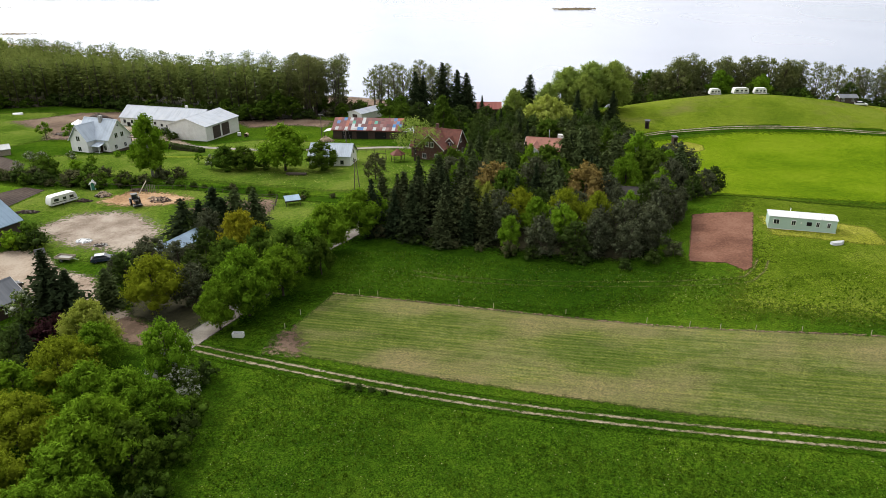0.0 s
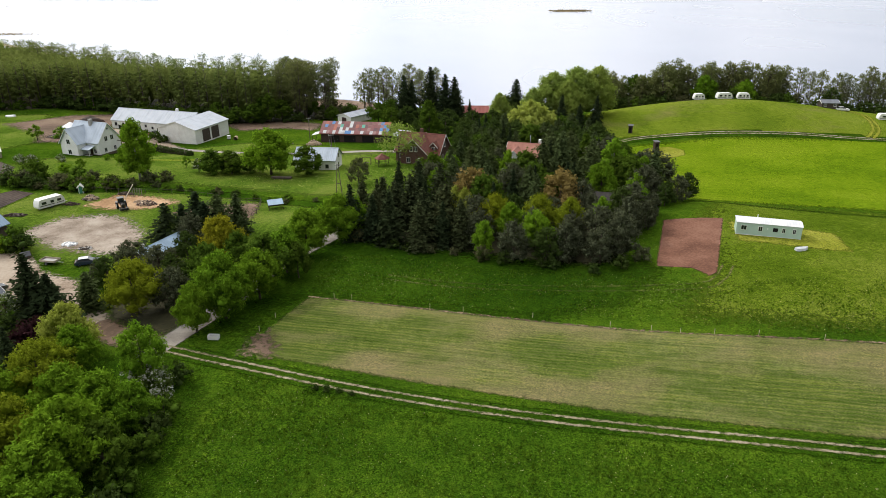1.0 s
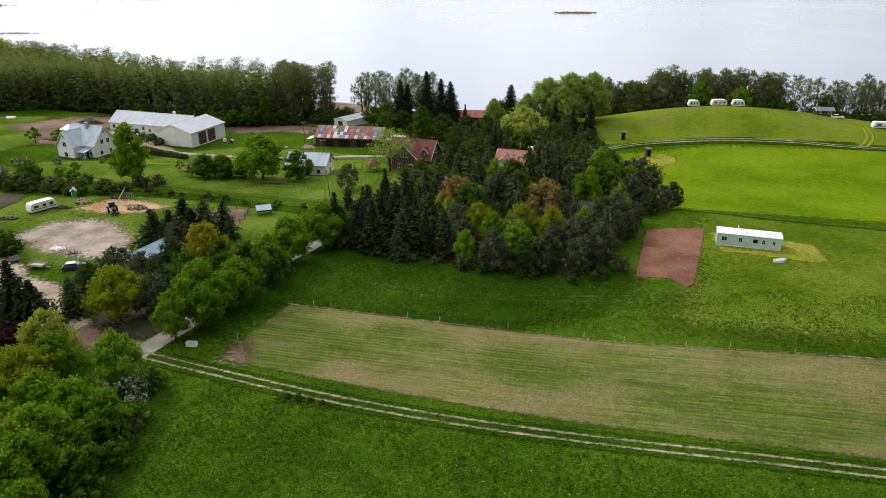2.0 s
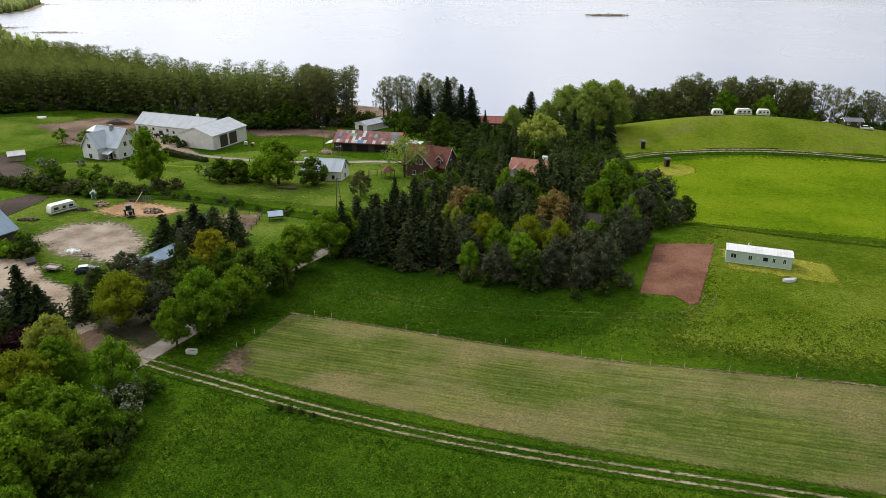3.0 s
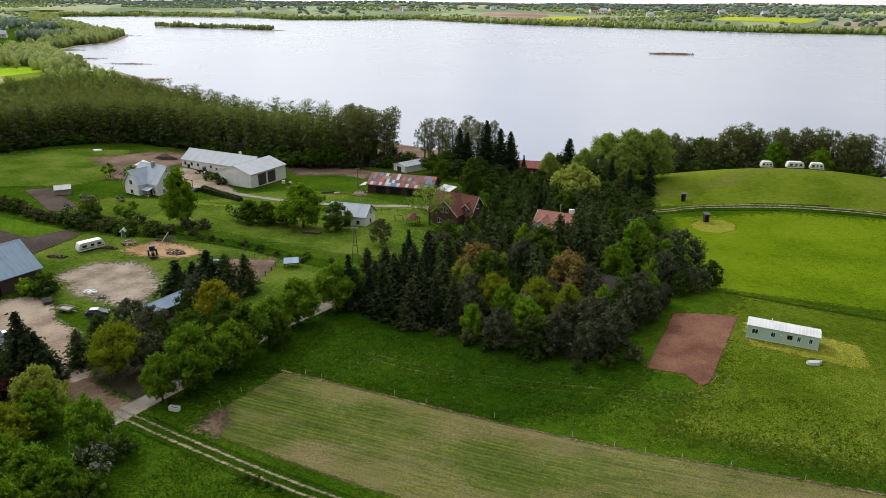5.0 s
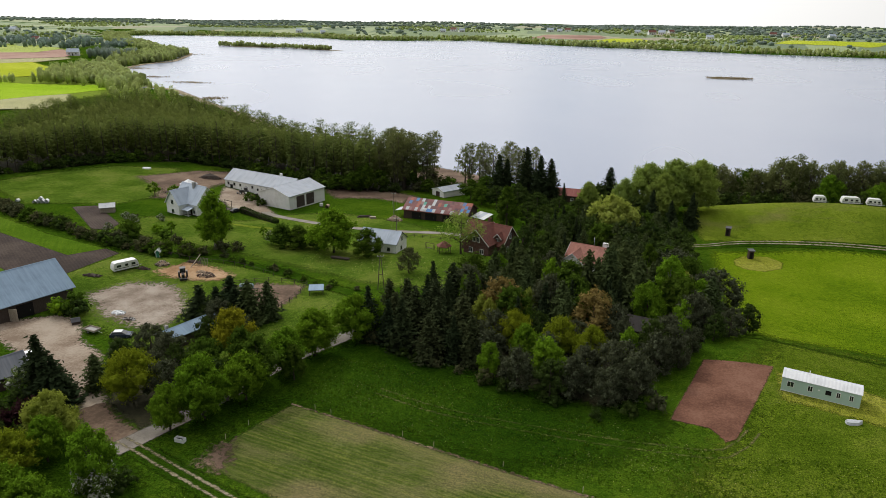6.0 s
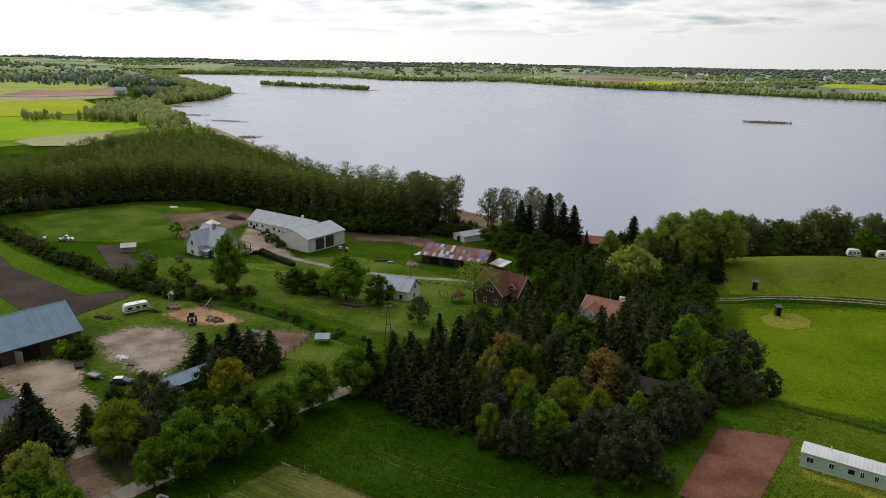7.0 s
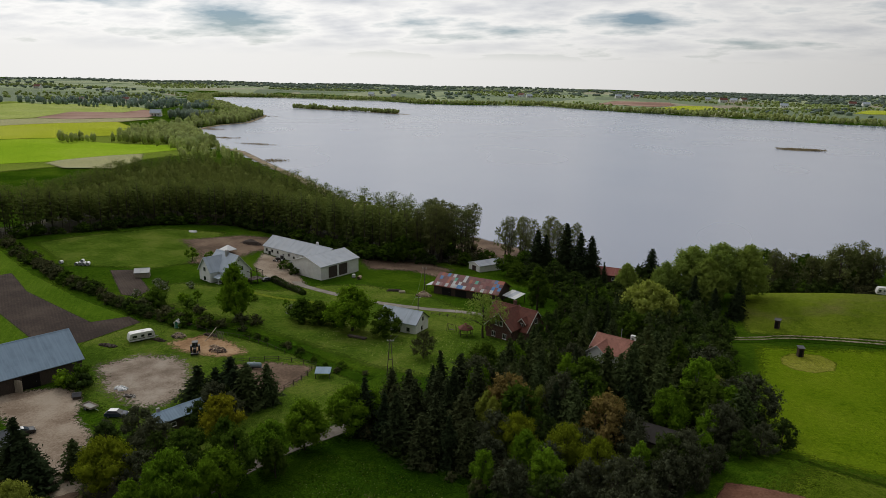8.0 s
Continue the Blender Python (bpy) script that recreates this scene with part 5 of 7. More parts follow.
# blades and flower heads that stand out of the meadow
def sward(name, label, category, poly, count, lo, hi, material, seed, upright=True, lean=0.35):
    rng = np.random.default_rng(seed)
    pts = np.array(poly)
    x, y = rng.uniform(pts[:, 0].min(), pts[:, 0].max(), count * 2), rng.uniform(pts[:, 1].min(), pts[:, 1].max(), count * 2)
    patchy = np.sin(x / 3.1 + 2 * np.sin(y / 4.7)) * np.sin(y / 2.7 + 1.5 * np.sin(x / 5.3)) + rng.normal(size=len(x)) * 0.6
    ok = (inside_distance(poly, x, y) > 0.3) & (patchy > -0.25)
    x, y = x[ok][:count], y[ok][:count]
    s = rng.uniform(lo, hi, len(x))
    normals = rng.normal(size=(len(x), 3)) * ([1, 1, lean] if upright else [0.4, 0.4, 1]) + ([0, 0, 0] if upright else [0, 0, 1.5])
    c = np.stack([x, y, height(x, y) + (s * 0.5 if upright else 0.28)], 1)
    verts, quads = leaf_quads(c, normals, s, rng, 1.3 if upright else 1.0, -4.0 if upright else 0.0)
    return tagged(new(name, mesh_from_arrays(name, verts, quads, M[material])), label, category, kind="stuff")


NEAR_MEADOW = [(-27, 42), (100, 40), (100, 50), (50, 60.5), (14, 67.5), (-6, 73), (-26, 80.5)]
UPPER_MEADOW = [(-19, 106), (6, 100), (40, 93), (62, 88.5), (105, 82), (105, 100), (82, 104), (64, 106), (52, 105), (40, 110), (20, 114), (-10, 123), (-20, 122)]
sward("tall_grass", "loose tussocks in the near meadow", "grass", NEAR_MEADOW, 15000, 0.16, 0.42, "tuft", 401)
sward("tall_grass", "loose tussocks in the meadow below the grove", "grass", UPPER_MEADOW, 14000, 0.14, 0.34, "tuft", 402)
sward("wild_flowers", "scattered pale flower heads in the near meadow", "flowers", NEAR_MEADOW, 1300, 0.07, 0.14, "petal", 403, False)
sward("wild_flowers", "scattered pale flower heads in the upper meadow", "flowers", UPPER_MEADOW, 2400, 0.07, 0.14, "petal", 404, False)
sward("wild_flowers", "white flowers in the rough grass of the farms", "flowers", [(-60, 176), (-30, 166), (0, 162), (3, 188), (-20, 190), (-50, 184)], 700, 0.10, 0.22, "petal", 405, False)

# ---- the far shores ----
far_rng = np.random.default_rng(31)


def scatter(count, x0, x1, y0, y1, near, far_off, lo, hi, clump=0.0, scale=160.0, avoid=()):
    """Places for trees on land, between near and far_off metres from the shore; clump: how much they gather in woods."""
    x, y = far_rng.uniform(x0, x1, count), far_rng.uniform(y0, y1, count)
    d = shore_distance(x, y)
    ok = (d > near) & (d < far_off)
    if clump:
        wave = np.sin(x / scale + 1.3 * np.sin(y / scale / 1.7)) + np.sin(y / scale / 0.8 + 1.1 * np.sin(x / scale / 1.4))
        ok &= wave > clump
    for poly in avoid:
        ok &= inside_distance(poly, x, y) < 4
    x, y = x[ok], y[ok]
    z = height(x, y)
    return [(a, b, c, e) for a, b, c, e in zip(x, y, far_rng.uniform(lo, hi, len(x)), z)]


FAR_HOUSES = [(-811, 985, 30, 1.6), (-1312, 1452, 10, 1.8), (-1225, 1384, 20, 1.6), (-1250, 1410, -15, 1.5), (-1350, 1350, -20, 1.8), (-1286, 1344, 15, 1.5), (-1689, 1782, 0, 2.0), (-1908, 1716, 10, 2.0), (-1106, 2479, 5, 2.0), (-1010, 2470, 40, 1.6),
              (-560, 2647, -20, 2.2), (-576, 2542, 10, 1.8), (-520, 2600, 25, 1.9), (-152, 2847, -10, 2.0), (-220, 2836, 20, 2.2), (-180, 2800, 0, 1.8), (154, 2691, 15, 2.4), (190, 2720, -15, 2.2), (106, 2769, 0, 1.8), (229, 2839, 30, 2.0), (318, 2413, 0, 2.0), (646, 2930, 10, 2.2), (607, 2952, -5, 2.2), (690, 2500, 20, 2.0)]
OPEN_LAND = [[(x - 32, y - 75), (x + 32, y - 75), (x + 32, y + 14), (x - 32, y + 14)] for x, y, _, _ in FAR_HOUSES] + [[(-830, 330), (-380, 380), (-385, 440), (-436, 520), (-440, 600), (-526, 588), (-590, 640), (-640, 765), (-750, 840), (-780, 950), (-830, 1000), (-960, 1130), (-1013, 1180), (-1220, 1225), (-1400, 1150), (-1400, 850), (-1100, 500)],
             [(-240, 2330), (-50, 2150), (60, 2080), (140, 2200), (110, 2420), (-20, 2560), (-200, 2560)], [(420, 1960), (620, 1860), (700, 2000), (480, 2120)]]
mass("shore_trees", "trees along the bay, painted light for sun and haze", "trees", scatter(15000, -1300, -425, 540, 1900, 4, 50, 9, 17, avoid=OPEN_LAND), "hazed_wood", 0.07, 22, 301, 0.36, 0.8)
mass("shore_trees", "trees along the far shore, painted light for sun and haze", "trees", scatter(30000, -1700, 1900, 1400, 2450, 1, 75, 8, 18), "hazed_wood", 0.12, 8, 302, 0.40, 0.72)
mass("woodland", "distant mixed woods", "wood", scatter(17000, -2600, 2300, 1100, 3300, 50, 1500, 5, 10, 0.2, 130, OPEN_LAND), "hazed_wood", 0.2, 3, 303, 0.7, 0.85)
mass("woodland", "distant conifer woods painted pale and bluish for haze", "wood", scatter(7000, -4400, 3600, 1700, 4600, 150, 4000, 7, 12, 0.1, 300, OPEN_LAND), "hazed_conifer", 0.22, 2, 304, 1.1, 0.85)
mass("woodland", "conifer woods on the horizon painted bluish for haze", "wood", scatter(4200, -4400, 3400, 2900, 4500, 150, 4000, 7, 11), "hazed_conifer", 0.25, 2, 305, 1.3, 0.95)


def fill(poly, count, lo, hi):
    """Places for trees spread evenly within an outline."""
    pts = np.array(poly)
    x, y = far_rng.uniform(pts[:, 0].min(), pts[:, 0].max(), count * 4), far_rng.uniform(pts[:, 1].min(), pts[:, 1].max(), count * 4)
    ok = (inside_distance(poly, x, y) > 0) & (shore_distance(x, y) > 2)
    return [(a, b, t, level(a, b)) for a, b, t in zip(x[ok][:count], y[ok][:count], far_rng.uniform(lo, hi, count))]


mass("woodland", "copse between the far fields and the bay", "wood", fill([(-526, 590), (-479, 636), (-446, 645), (-436, 628), (-545, 765), (-600, 810), (-640, 790), (-612, 720), (-560, 640)], 330, 9, 17), "hazed_wood", 0.06, 60, 306, 0.27, 0.72)
mass("woodland", "small copse in the crop fields", "wood", fill([(-543, 553), (-535, 586), (-556, 600), (-566, 560)], 24, 9, 14), "hazed_wood", 0.06, 70, 307, 0.26, 0.72)
mass("woodland", "dark spruce copse beside the far white house", "wood", fill([(-768, 955), (-728, 972), (-740, 1060), (-795, 1045)], 90, 13, 19), "hazed_conifer", 0.08, 24, 311, 0.24, 0.8)
mass("woodland", "trees on the headland of the bay", "wood", fill([(-690, 925), (-662, 960), (-660, 1020), (-720, 1150), (-752, 1215), (-820, 1230), (-790, 1080), (-735, 985)], 260, 10, 18), "hazed_wood", 0.07, 40, 312, 0.3, 0.76)
mass("woodland", "trees behind the lakeside wood", "wood", [(x, y, t, level(x, y)) for x, y, t in zip(far_rng.uniform(-470, -330, 110), far_rng.uniform(470, 640, 110), far_rng.uniform(9, 16, 110)) if 9 < shore_distance(np.array([x]), np.array([y]))[0] < 70], "hazed_wood", 0.06, 80, 308, 0.28, 0.6)
mass("woodland", "dark trees round the far hamlet", "wood", [(x, y, t, level(x, y)) for x, y, t in zip(far_rng.uniform(-1420, -930, 420), far_rng.uniform(1150, 1560, 420), far_rng.uniform(9, 18, 420)) if shore_distance(np.array([x]), np.array([y]))[0] > 20 and (x + y * 0.7) % 90 < 62], "hazed_conifer", 0.12, 16, 309, 0.34, 0.95)


def mound(name, label, x0, y0, x1, y1, wide, tall, material, seed):
    """A long low island."""
    rng = np.random.default_rng(seed)
    n, rings = 60, 4
    a, b = Vector((x0, y0)), Vector((x1, y1))
    mid, axis = (a + b) / 2, (b - a).normalized()
    side, half = Vector((-axis.y, axis.x)), (b - a).length / 2
    rough = [rng.uniform(0.75, 1.1) for _ in range(n)]
    verts, faces = [], []
    for r in range(rings):
        f = 1 - r / (rings - 1)
        for k in range(n):
            t = 2 * math.pi * k / n
            p = mid + axis * math.cos(t) * half * f * (0.9 + 0.1 * rough[k]) + side * math.sin(t) * wide * f * rough[k]
            verts.append((p.x, p.y, LAKE_Z - 0.6 + (tall + 0.6) * (1 - f ** 2)))
    for r in range(rings - 1):
        for k in range(n):
            faces.append((r * n + k, r * n + (k + 1) % n, (r + 1) * n + (k + 1) % n, (r + 1) * n + k))
    return tagged(new(name, mesh_of(name, verts, faces, material, True)), label, "island", kind="structure")


ISLE_SOIL = earth("island_reeds_and_soil", (0.10, 0.09, 0.05), (0.17, 0.14, 0.09), (0.24, 0.20, 0.13), feather=False)
mound("island", "low wooded island in the lake", -905, 1580, -700, 1545, 22, 1.6, ISLE_SOIL, 1)
mound("island", "low island with a pale sandy spit", -720, 1548, -525, 1470, 17, 1.4, ISLE_SOIL, 2)
mound("island", "bare reed island far out on the lake", 146, 981, 207, 985, 15, 1.3, ISLE_SOIL, 3)
isle = []
for k in range(170):
    t, s = far_rng.uniform(0.02, 0.98), far_rng.uniform(-9, 9)
    isle.append((-905 + 205 * t + s * 0.17, 1580 - 35 * t + s, far_rng.uniform(4, 14) * (1.25 if 0.25 < t < 0.35 else 1), LAKE_Z + 0.5))
for k in range(90):
    t, s = far_rng.uniform(0.0, 0.72), far_rng.uniform(-8, 8)
    isle.append((-720 + 195 * t + s * 0.4, 1548 - 78 * t + s, far_rng.uniform(8, 13), LAKE_Z + 0.5))
mass("island_trees", "trees on the island, painted pale for haze", "trees", isle, "hazed_wood", 0.09, 24, 310, 0.36, 0.8)
tagged(new("reeds", mesh_from_arrays("reeds", *(lambda c: leaf_quads(c, far_rng.normal(size=c.shape) * [1, 1, 0.15], far_rng.uniform(0.8, 1.5, len(c)), far_rng, 1.6, 0.0))(
    np.stack([np.clip(far_rng.normal(177, 13, 700), 149, 204), far_rng.normal(983, 3.5, 700), np.full(700, LAKE_Z + 1.1)], 1)), M["reed_stalk"])), "dry reeds on the bare island", "reeds", kind="stuff")

for x, y, long, wide, count in ((-507, 756, 26, 12, 200), (-424, 706, 30, 10, 200), (-612, 868, 20, 16, 220), (-680, 1040, 30, 16, 180), (-748, 1210, 40, 16, 180), (-318, 574, 12, 12, 260)):
    bed = np.stack([far_rng.normal(x, long * 0.45, count), far_rng.normal(y, wide * 0.5, count), np.full(count, LAKE_Z + 0.25)], 1)
    bv, bf = leaf_quads(bed, far_rng.normal(size=bed.shape) * [1, 1, 0.15], far_rng.uniform(0.5, 1.1, count), far_rng, 1.6, 0.0)
    tagged(new("reeds", mesh_from_arrays("reeds", bv, bf, M["reed_stalk"])), "thin bed of old reeds in the shallows", "reeds", kind="stuff")

# ---- buildings ----
M.update({
    "white_wall": plain("white_render", (0.86, 0.86, 0.85), 0.85, 0.08, 0.5, grime=(0.66, 0.64, 0.60)),
    "barn_wall": plain("whitewashed_wall", (0.83, 0.82, 0.79), 0.9, 0.12, 0.4, grime=(0.58, 0.54, 0.48)),
    "plinth": plain("dark_stone_plinth", (0.11, 0.075, 0.06), 0.9, 0.3, 2.0),
    "tin": sheet_roof("weathered_zinc_sheet", (0.43, 0.49, 0.57), streak=(0.5, 0.52, 0.55)),
    "old_tin": sheet_roof("streaked_grey_sheet", (0.43, 0.465, 0.52), streak=(0.48, 0.46, 0.43), streaks=0.6),
    "slate_tin": sheet_roof("dark_grey_sheet", (0.15, 0.16, 0.18), streak=(0.22, 0.22, 0.23)),
    "blue_tin": sheet_roof("pale_blue_sheet", (0.24, 0.33, 0.43), streak=(0.32, 0.40, 0.48), streaks=0.2),
    "white_tin": sheet_roof("white_sheet", (0.62, 0.63, 0.64), streak=(0.5, 0.48, 0.43)),
    "red_tin": sheet_roof("faded_red_sheet", (0.30, 0.10, 0.085), streak=(0.35, 0.2, 0.18)),
    "felt": plain("grey_roofing_felt", (0.12, 0.12, 0.13), 0.9, 0.25, 1.0),
    "tar_felt": plain("dark_brown_roofing_felt", (0.045, 0.040, 0.037), 0.95, 0.35, 1.0),
    "old_wood": boards("weathered_grey_boards", (0.085, 0.066, 0.054)),
    "dark_wood": boards("dark_brown_boards", (0.065, 0.042, 0.032)),
    "pale_wood": boards("bare_pale_boards", (0.42, 0.36, 0.28), 0.14),
    "brick": brickwork("red_brown_brick", (0.115, 0.040, 0.030), (0.085, 0.030, 0.024), (0.18, 0.15, 0.13)),
    "brown_tile": tiles("red_brown_roof_tiles", (0.165, 0.058, 0.042)),
    "pink_tile": tiles("pale_red_roof_tiles", (0.36, 0.16, 0.12)),
    "white_frame": plain("white_window_frame", (0.80, 0.80, 0.78), 0.5, 0.05),
    "dark_frame": plain("dark_window_frame", (0.05, 0.045, 0.04), 0.6, 0.1),
    "glass": glass("window_glass"),
    # near-black: the dark inside openings, put in as colour on solid blocks
    "gap": plain("painted_dark_interior", (0.012, 0.011, 0.010), 0.95, 0.3),
    "black": plain("black_rubber", (0.018, 0.018, 0.019), 0.75, 0.2),
    "steel": plain("bare_steel", (0.42, 0.43, 0.44), 0.4, 0.15, metal=0.7),
    "white_paint": plain("white_coachwork", (0.80, 0.80, 0.78), 0.35, 0.06, 0.8, spec=0.5, grime=(0.62, 0.60, 0.55)),
    "mint": plain("pale_green_cladding", (0.43, 0.57, 0.49), 0.5, 0.06, 0.7, spec=0.4),
    "tank_paint": plain("blue_grey_tank_paint", (0.22, 0.30, 0.34), 0.5, 0.2, 1.2, grime=(0.2, 0.15, 0.12)),
    "green_paint": plain("green_painted_boards", (0.06, 0.25, 0.18), 0.6),
    "blue_car": plain("dark_blue_car_paint", (0.03, 0.04, 0.075), 0.25, 0.1, spec=0.6),
    "silver": plain("silver_car_paint", (0.50, 0.51, 0.53), 0.3, 0.08, metal=0.3, spec=0.6),
    "dark_car": plain("near_black_car_paint", (0.02, 0.02, 0.022), 0.3, 0.1, spec=0.6),
    "red_paint": plain("red_machine_paint", (0.26, 0.03, 0.02), 0.5, 0.2),
    "concrete": plain("grey_concrete", (0.36, 0.35, 0.33), 0.9, 0.2, 1.5),
    "cut_wood": plain("split_firewood", (0.44, 0.33, 0.23), 0.9, 0.4, 6.0),
    "plastic": plain("white_plastic_wrap", (0.80, 0.81, 0.82), 0.35, 0.1, 2.0, bump=0.3, spec=0.5),
    "tarp": plain("grey_white_tarpaulin", (0.60, 0.62, 0.63), 0.6, 0.2, 1.5, bump=0.4),
})


def solid(name, rings, material, caps=True):
    """A mesh through a row of rings with the same number of points."""
    verts, faces, k = [], [], len(rings[0])
    for r in rings:
        verts += [tuple(p) for p in r]
    for a in range(len(rings) - 1):
        for s in range(k):
            faces.append((a * k + s, a * k + (s + 1) % k, (a + 1) * k + (s + 1) % k, (a + 1) * k + s))
    if caps:
        faces += [tuple(reversed(range(k))), tuple((len(rings) - 1) * k + s for s in range(k))]
    return mesh_of(name, verts, faces, material)


def block(name, material, cx, cy, cz, sx, sy, sz, soft=0.0):
    """A box about its centre, its edges bevelled by soft."""
    bm = bmesh.new()
    bmesh.ops.create_cube(bm, size=1.0)
    for v in bm.verts:
        v.co = Vector((cx + v.co.x * sx, cy + v.co.y * sy, cz + v.co.z * sz))
    if soft:
        bmesh.ops.bevel(bm, geom=bm.edges[:], offset=soft, segments=2, affect="EDGES", profile=0.6)
    me = bpy.data.meshes.new(name)
    bm.to_mesh(me)
    bm.free()
    me.materials.append(material)
    return me


def tube(name, material, a, b, r, sides=8, r2=None):
    return limb_mesh(name, [[(a, r), (b, r if r2 is None else r2)]], material, sides)


def slab(name, material, corners, thick):
    """A flat plate over four corners (counter-clockwise from above), thick downwards."""
    low = [Vector(c) - Vector((0, 0, thick)) for c in corners]
    return solid(name, [low, [Vector(c) for c in corners]], material)


def put_under(name, me, parent, m=None, label=""):
    ob = part(name, me, parent, label)
    if m is not None:
        ob.matrix_local = m
    return ob


def wing(house, m, long, wide, eave, ridge, wall, roof, over=0.45, windows=(), doors=(), plinth=None, trim="white_frame", thick=0.14, depth=1.2, roof_parts=True):
    """One gabled body of a house: walls, two roof slopes, ridge cap, windows and doors, in its own axes (ridge along x)."""
    h, w = long / 2, wide / 2
    pent = [(-w, -depth), (w, -depth), (w, eave), (0, ridge), (-w, eave)]
    put_under("wall", solid("wall", [[(x, y, z) for y, z in pent] for x in (-h, h)], M[wall]), house, m)
    if plinth:
        put_under("plinth", solid("plinth", [[(x, y, z) for x, y in ((-h - 0.05, -w - 0.05), (h + 0.05, -w - 0.05), (h + 0.05, w + 0.05), (-h - 0.05, w + 0.05))] for z in (-depth, plinth)], M["plinth"]), house, m)
    drop = (ridge - eave) / w
    for s in (-1, 1):
        lowest = w + over
        z_low = ridge - drop * lowest
        corners = [(-h - over, 0, ridge + thick), (-h - over, s * lowest, z_low + thick), (h + over, s * lowest, z_low + thick), (h + over, 0, ridge + thick)]
        if s > 0:
            corners.reverse()
        if roof_parts:
            put_under("roof_slope", slab("roof_slope", M[roof], corners, thick), house, m)
        for e in (-1, 1):
            xx = e * (h + over + 0.02)
            put_under("barge_board", solid("barge_board", [[(xx - 0.03, s * y, z) for y, z in ((0, ridge + thick + 0.02), (lowest, z_low + thick + 0.02), (lowest, z_low - 0.1), (0, ridge - 0.1))], [(xx + 0.03, s * y, z) for y, z in ((0, ridge + thick + 0.02), (lowest, z_low + thick + 0.02), (lowest, z_low - 0.1), (0, ridge - 0.1))]], M[trim]), house, m)
    put_under("ridge_cap", solid("ridge_cap", [[(x, y, z) for y, z in ((-0.2, ridge + thick - 0.08), (0, ridge + thick + 0.07), (0.2, ridge + thick - 0.08))] for x in (-h - over, h + over)], M[roof]), house, m)

    def on_wall(side, along, z, proud):
        return {"F": (along, -w - proud, z), "B": (along, w + proud, z), "L": (-h - proud, along, z), "R": (h + proud, along, z)}[side]
    for side, along, z, sw, sh in windows:
        flat_x = side in "FB"
        def box(name, mat, proud, a, b, deep, da=0.0, dz=0.0):
            c = on_wall(side, along + da, z + dz, proud)
            return block(name, M[mat], *c, a if flat_x else deep, deep if flat_x else a, b)
        win = put_under("window", box("window", trim, 0.02, sw + 0.16, sh + 0.16, 0.08), house, m)
        panes = 2 if sw > 0.8 else 1
        for k in range(panes):
            pw = (sw - 0.08 * (panes - 1)) / panes
            put_under("pane", box("pane", "glass", 0.055, pw, sh, 0.03, (k - (panes - 1) / 2) * (pw + 0.08)), win)
        put_under("window_sill", box("window_sill", trim, 0.09, sw + 0.3, 0.05, 0.18, 0, -sh / 2 - 0.1), win)
    for side, along, sw, sh, mat in doors:
        flat_x = side in "FB"
        c = on_wall(side, along, sh / 2 - 0.05, 0.03)
        door = put_under("door", block("door", M[mat], *c, sw if flat_x else 0.1, 0.1 if flat_x else sw, sh), house, m)
        for k in (-1, 1):
            c = on_wall(side, along + k * (sw / 2 + 0.06), sh / 2, 0.05)
            put_under("door_post", block("door_post", M[trim], *c, 0.12, 0.12, sh + 0.1), door)
        c = on_wall(side, along + sw * 0.3, sh * 0.48, 0.11)
        put_under("handle", block("handle", M["steel"], *c, 0.06, 0.06, 0.16), door)


def site(name, x, y, yaw, label, category, z=None, group=""):
    """The Empty at the foot of a thing."""
    ob = new(name)
    ob.matrix_world = pose(x, y, level(x, y) if z is None else z, 0, 0, yaw)
    return tagged(ob, label, category, group)


# the white farmhouse
farmhouse = site("farmhouse", -109.95, 219.6, -21.7, "white rendered farmhouse with grey sheet-metal cross-gable roof", "house", -4.3)
wing(farmhouse, pose(0, 0, 0), 13, 9, 4.7, 9.9, "white_wall", "tin", windows=[("R", -1.9, 1.7, 0.9, 1.2), ("R", 1.9, 1.7, 0.9, 1.2), ("R", -1.2, 5.2, 1.1, 1.4), ("R", 1.2, 5.2, 1.1, 1.4), ("R", 0, 8.2, 0.5, 0.5), ("F", 4.8, 1.7, 0.9, 1.2), ("B", -2, 1.7, 1.1, 1.3), ("B", 3, 1.7, 1.1, 1.3)], plinth=0.6)
wing(farmhouse, pose(-2.2, -3.9, 0, 0, 0, 90), 8.2, 7, 4.7, 9.0, "white_wall", "tin", windows=[("L", 0, 1.7, 1.3, 1.4), ("L", 0, 5.0, 1.3, 1.4), ("L", 0, 7.6, 0.4, 0.4)], plinth=0.6)
put_under("chimney", block("chimney", M["concrete"], 0.6, -0.6, 9.8, 1.0, 1.0, 2.4, 0.03), farmhouse)
put_under("porch_roof", slab("porch_roof", M["tin"], [(1.4, -7.2, 2.7), (5.0, -7.2, 2.7), (5.0, -4.4, 3.5), (1.4, -4.4, 3.5)], 0.12), farmhouse)
for px in (1.7, 4.7):
    put_under("porch_post", block("porch_post", M["white_frame"], px, -7.0, 1.3, 0.16, 0.16, 2.8), farmhouse)
for k in range(4):
    put_under("step", block("step", M["concrete"], 3.2, -6.2 - 0.3 * k, 0.55 - 0.17 * k, 2.2, 1.4, 0.17), farmhouse)
put_under("front_door", block("front_door", M["dark_wood"], 3.2, -4.55, 1.7, 1.0, 0.1, 2.1), farmhouse)

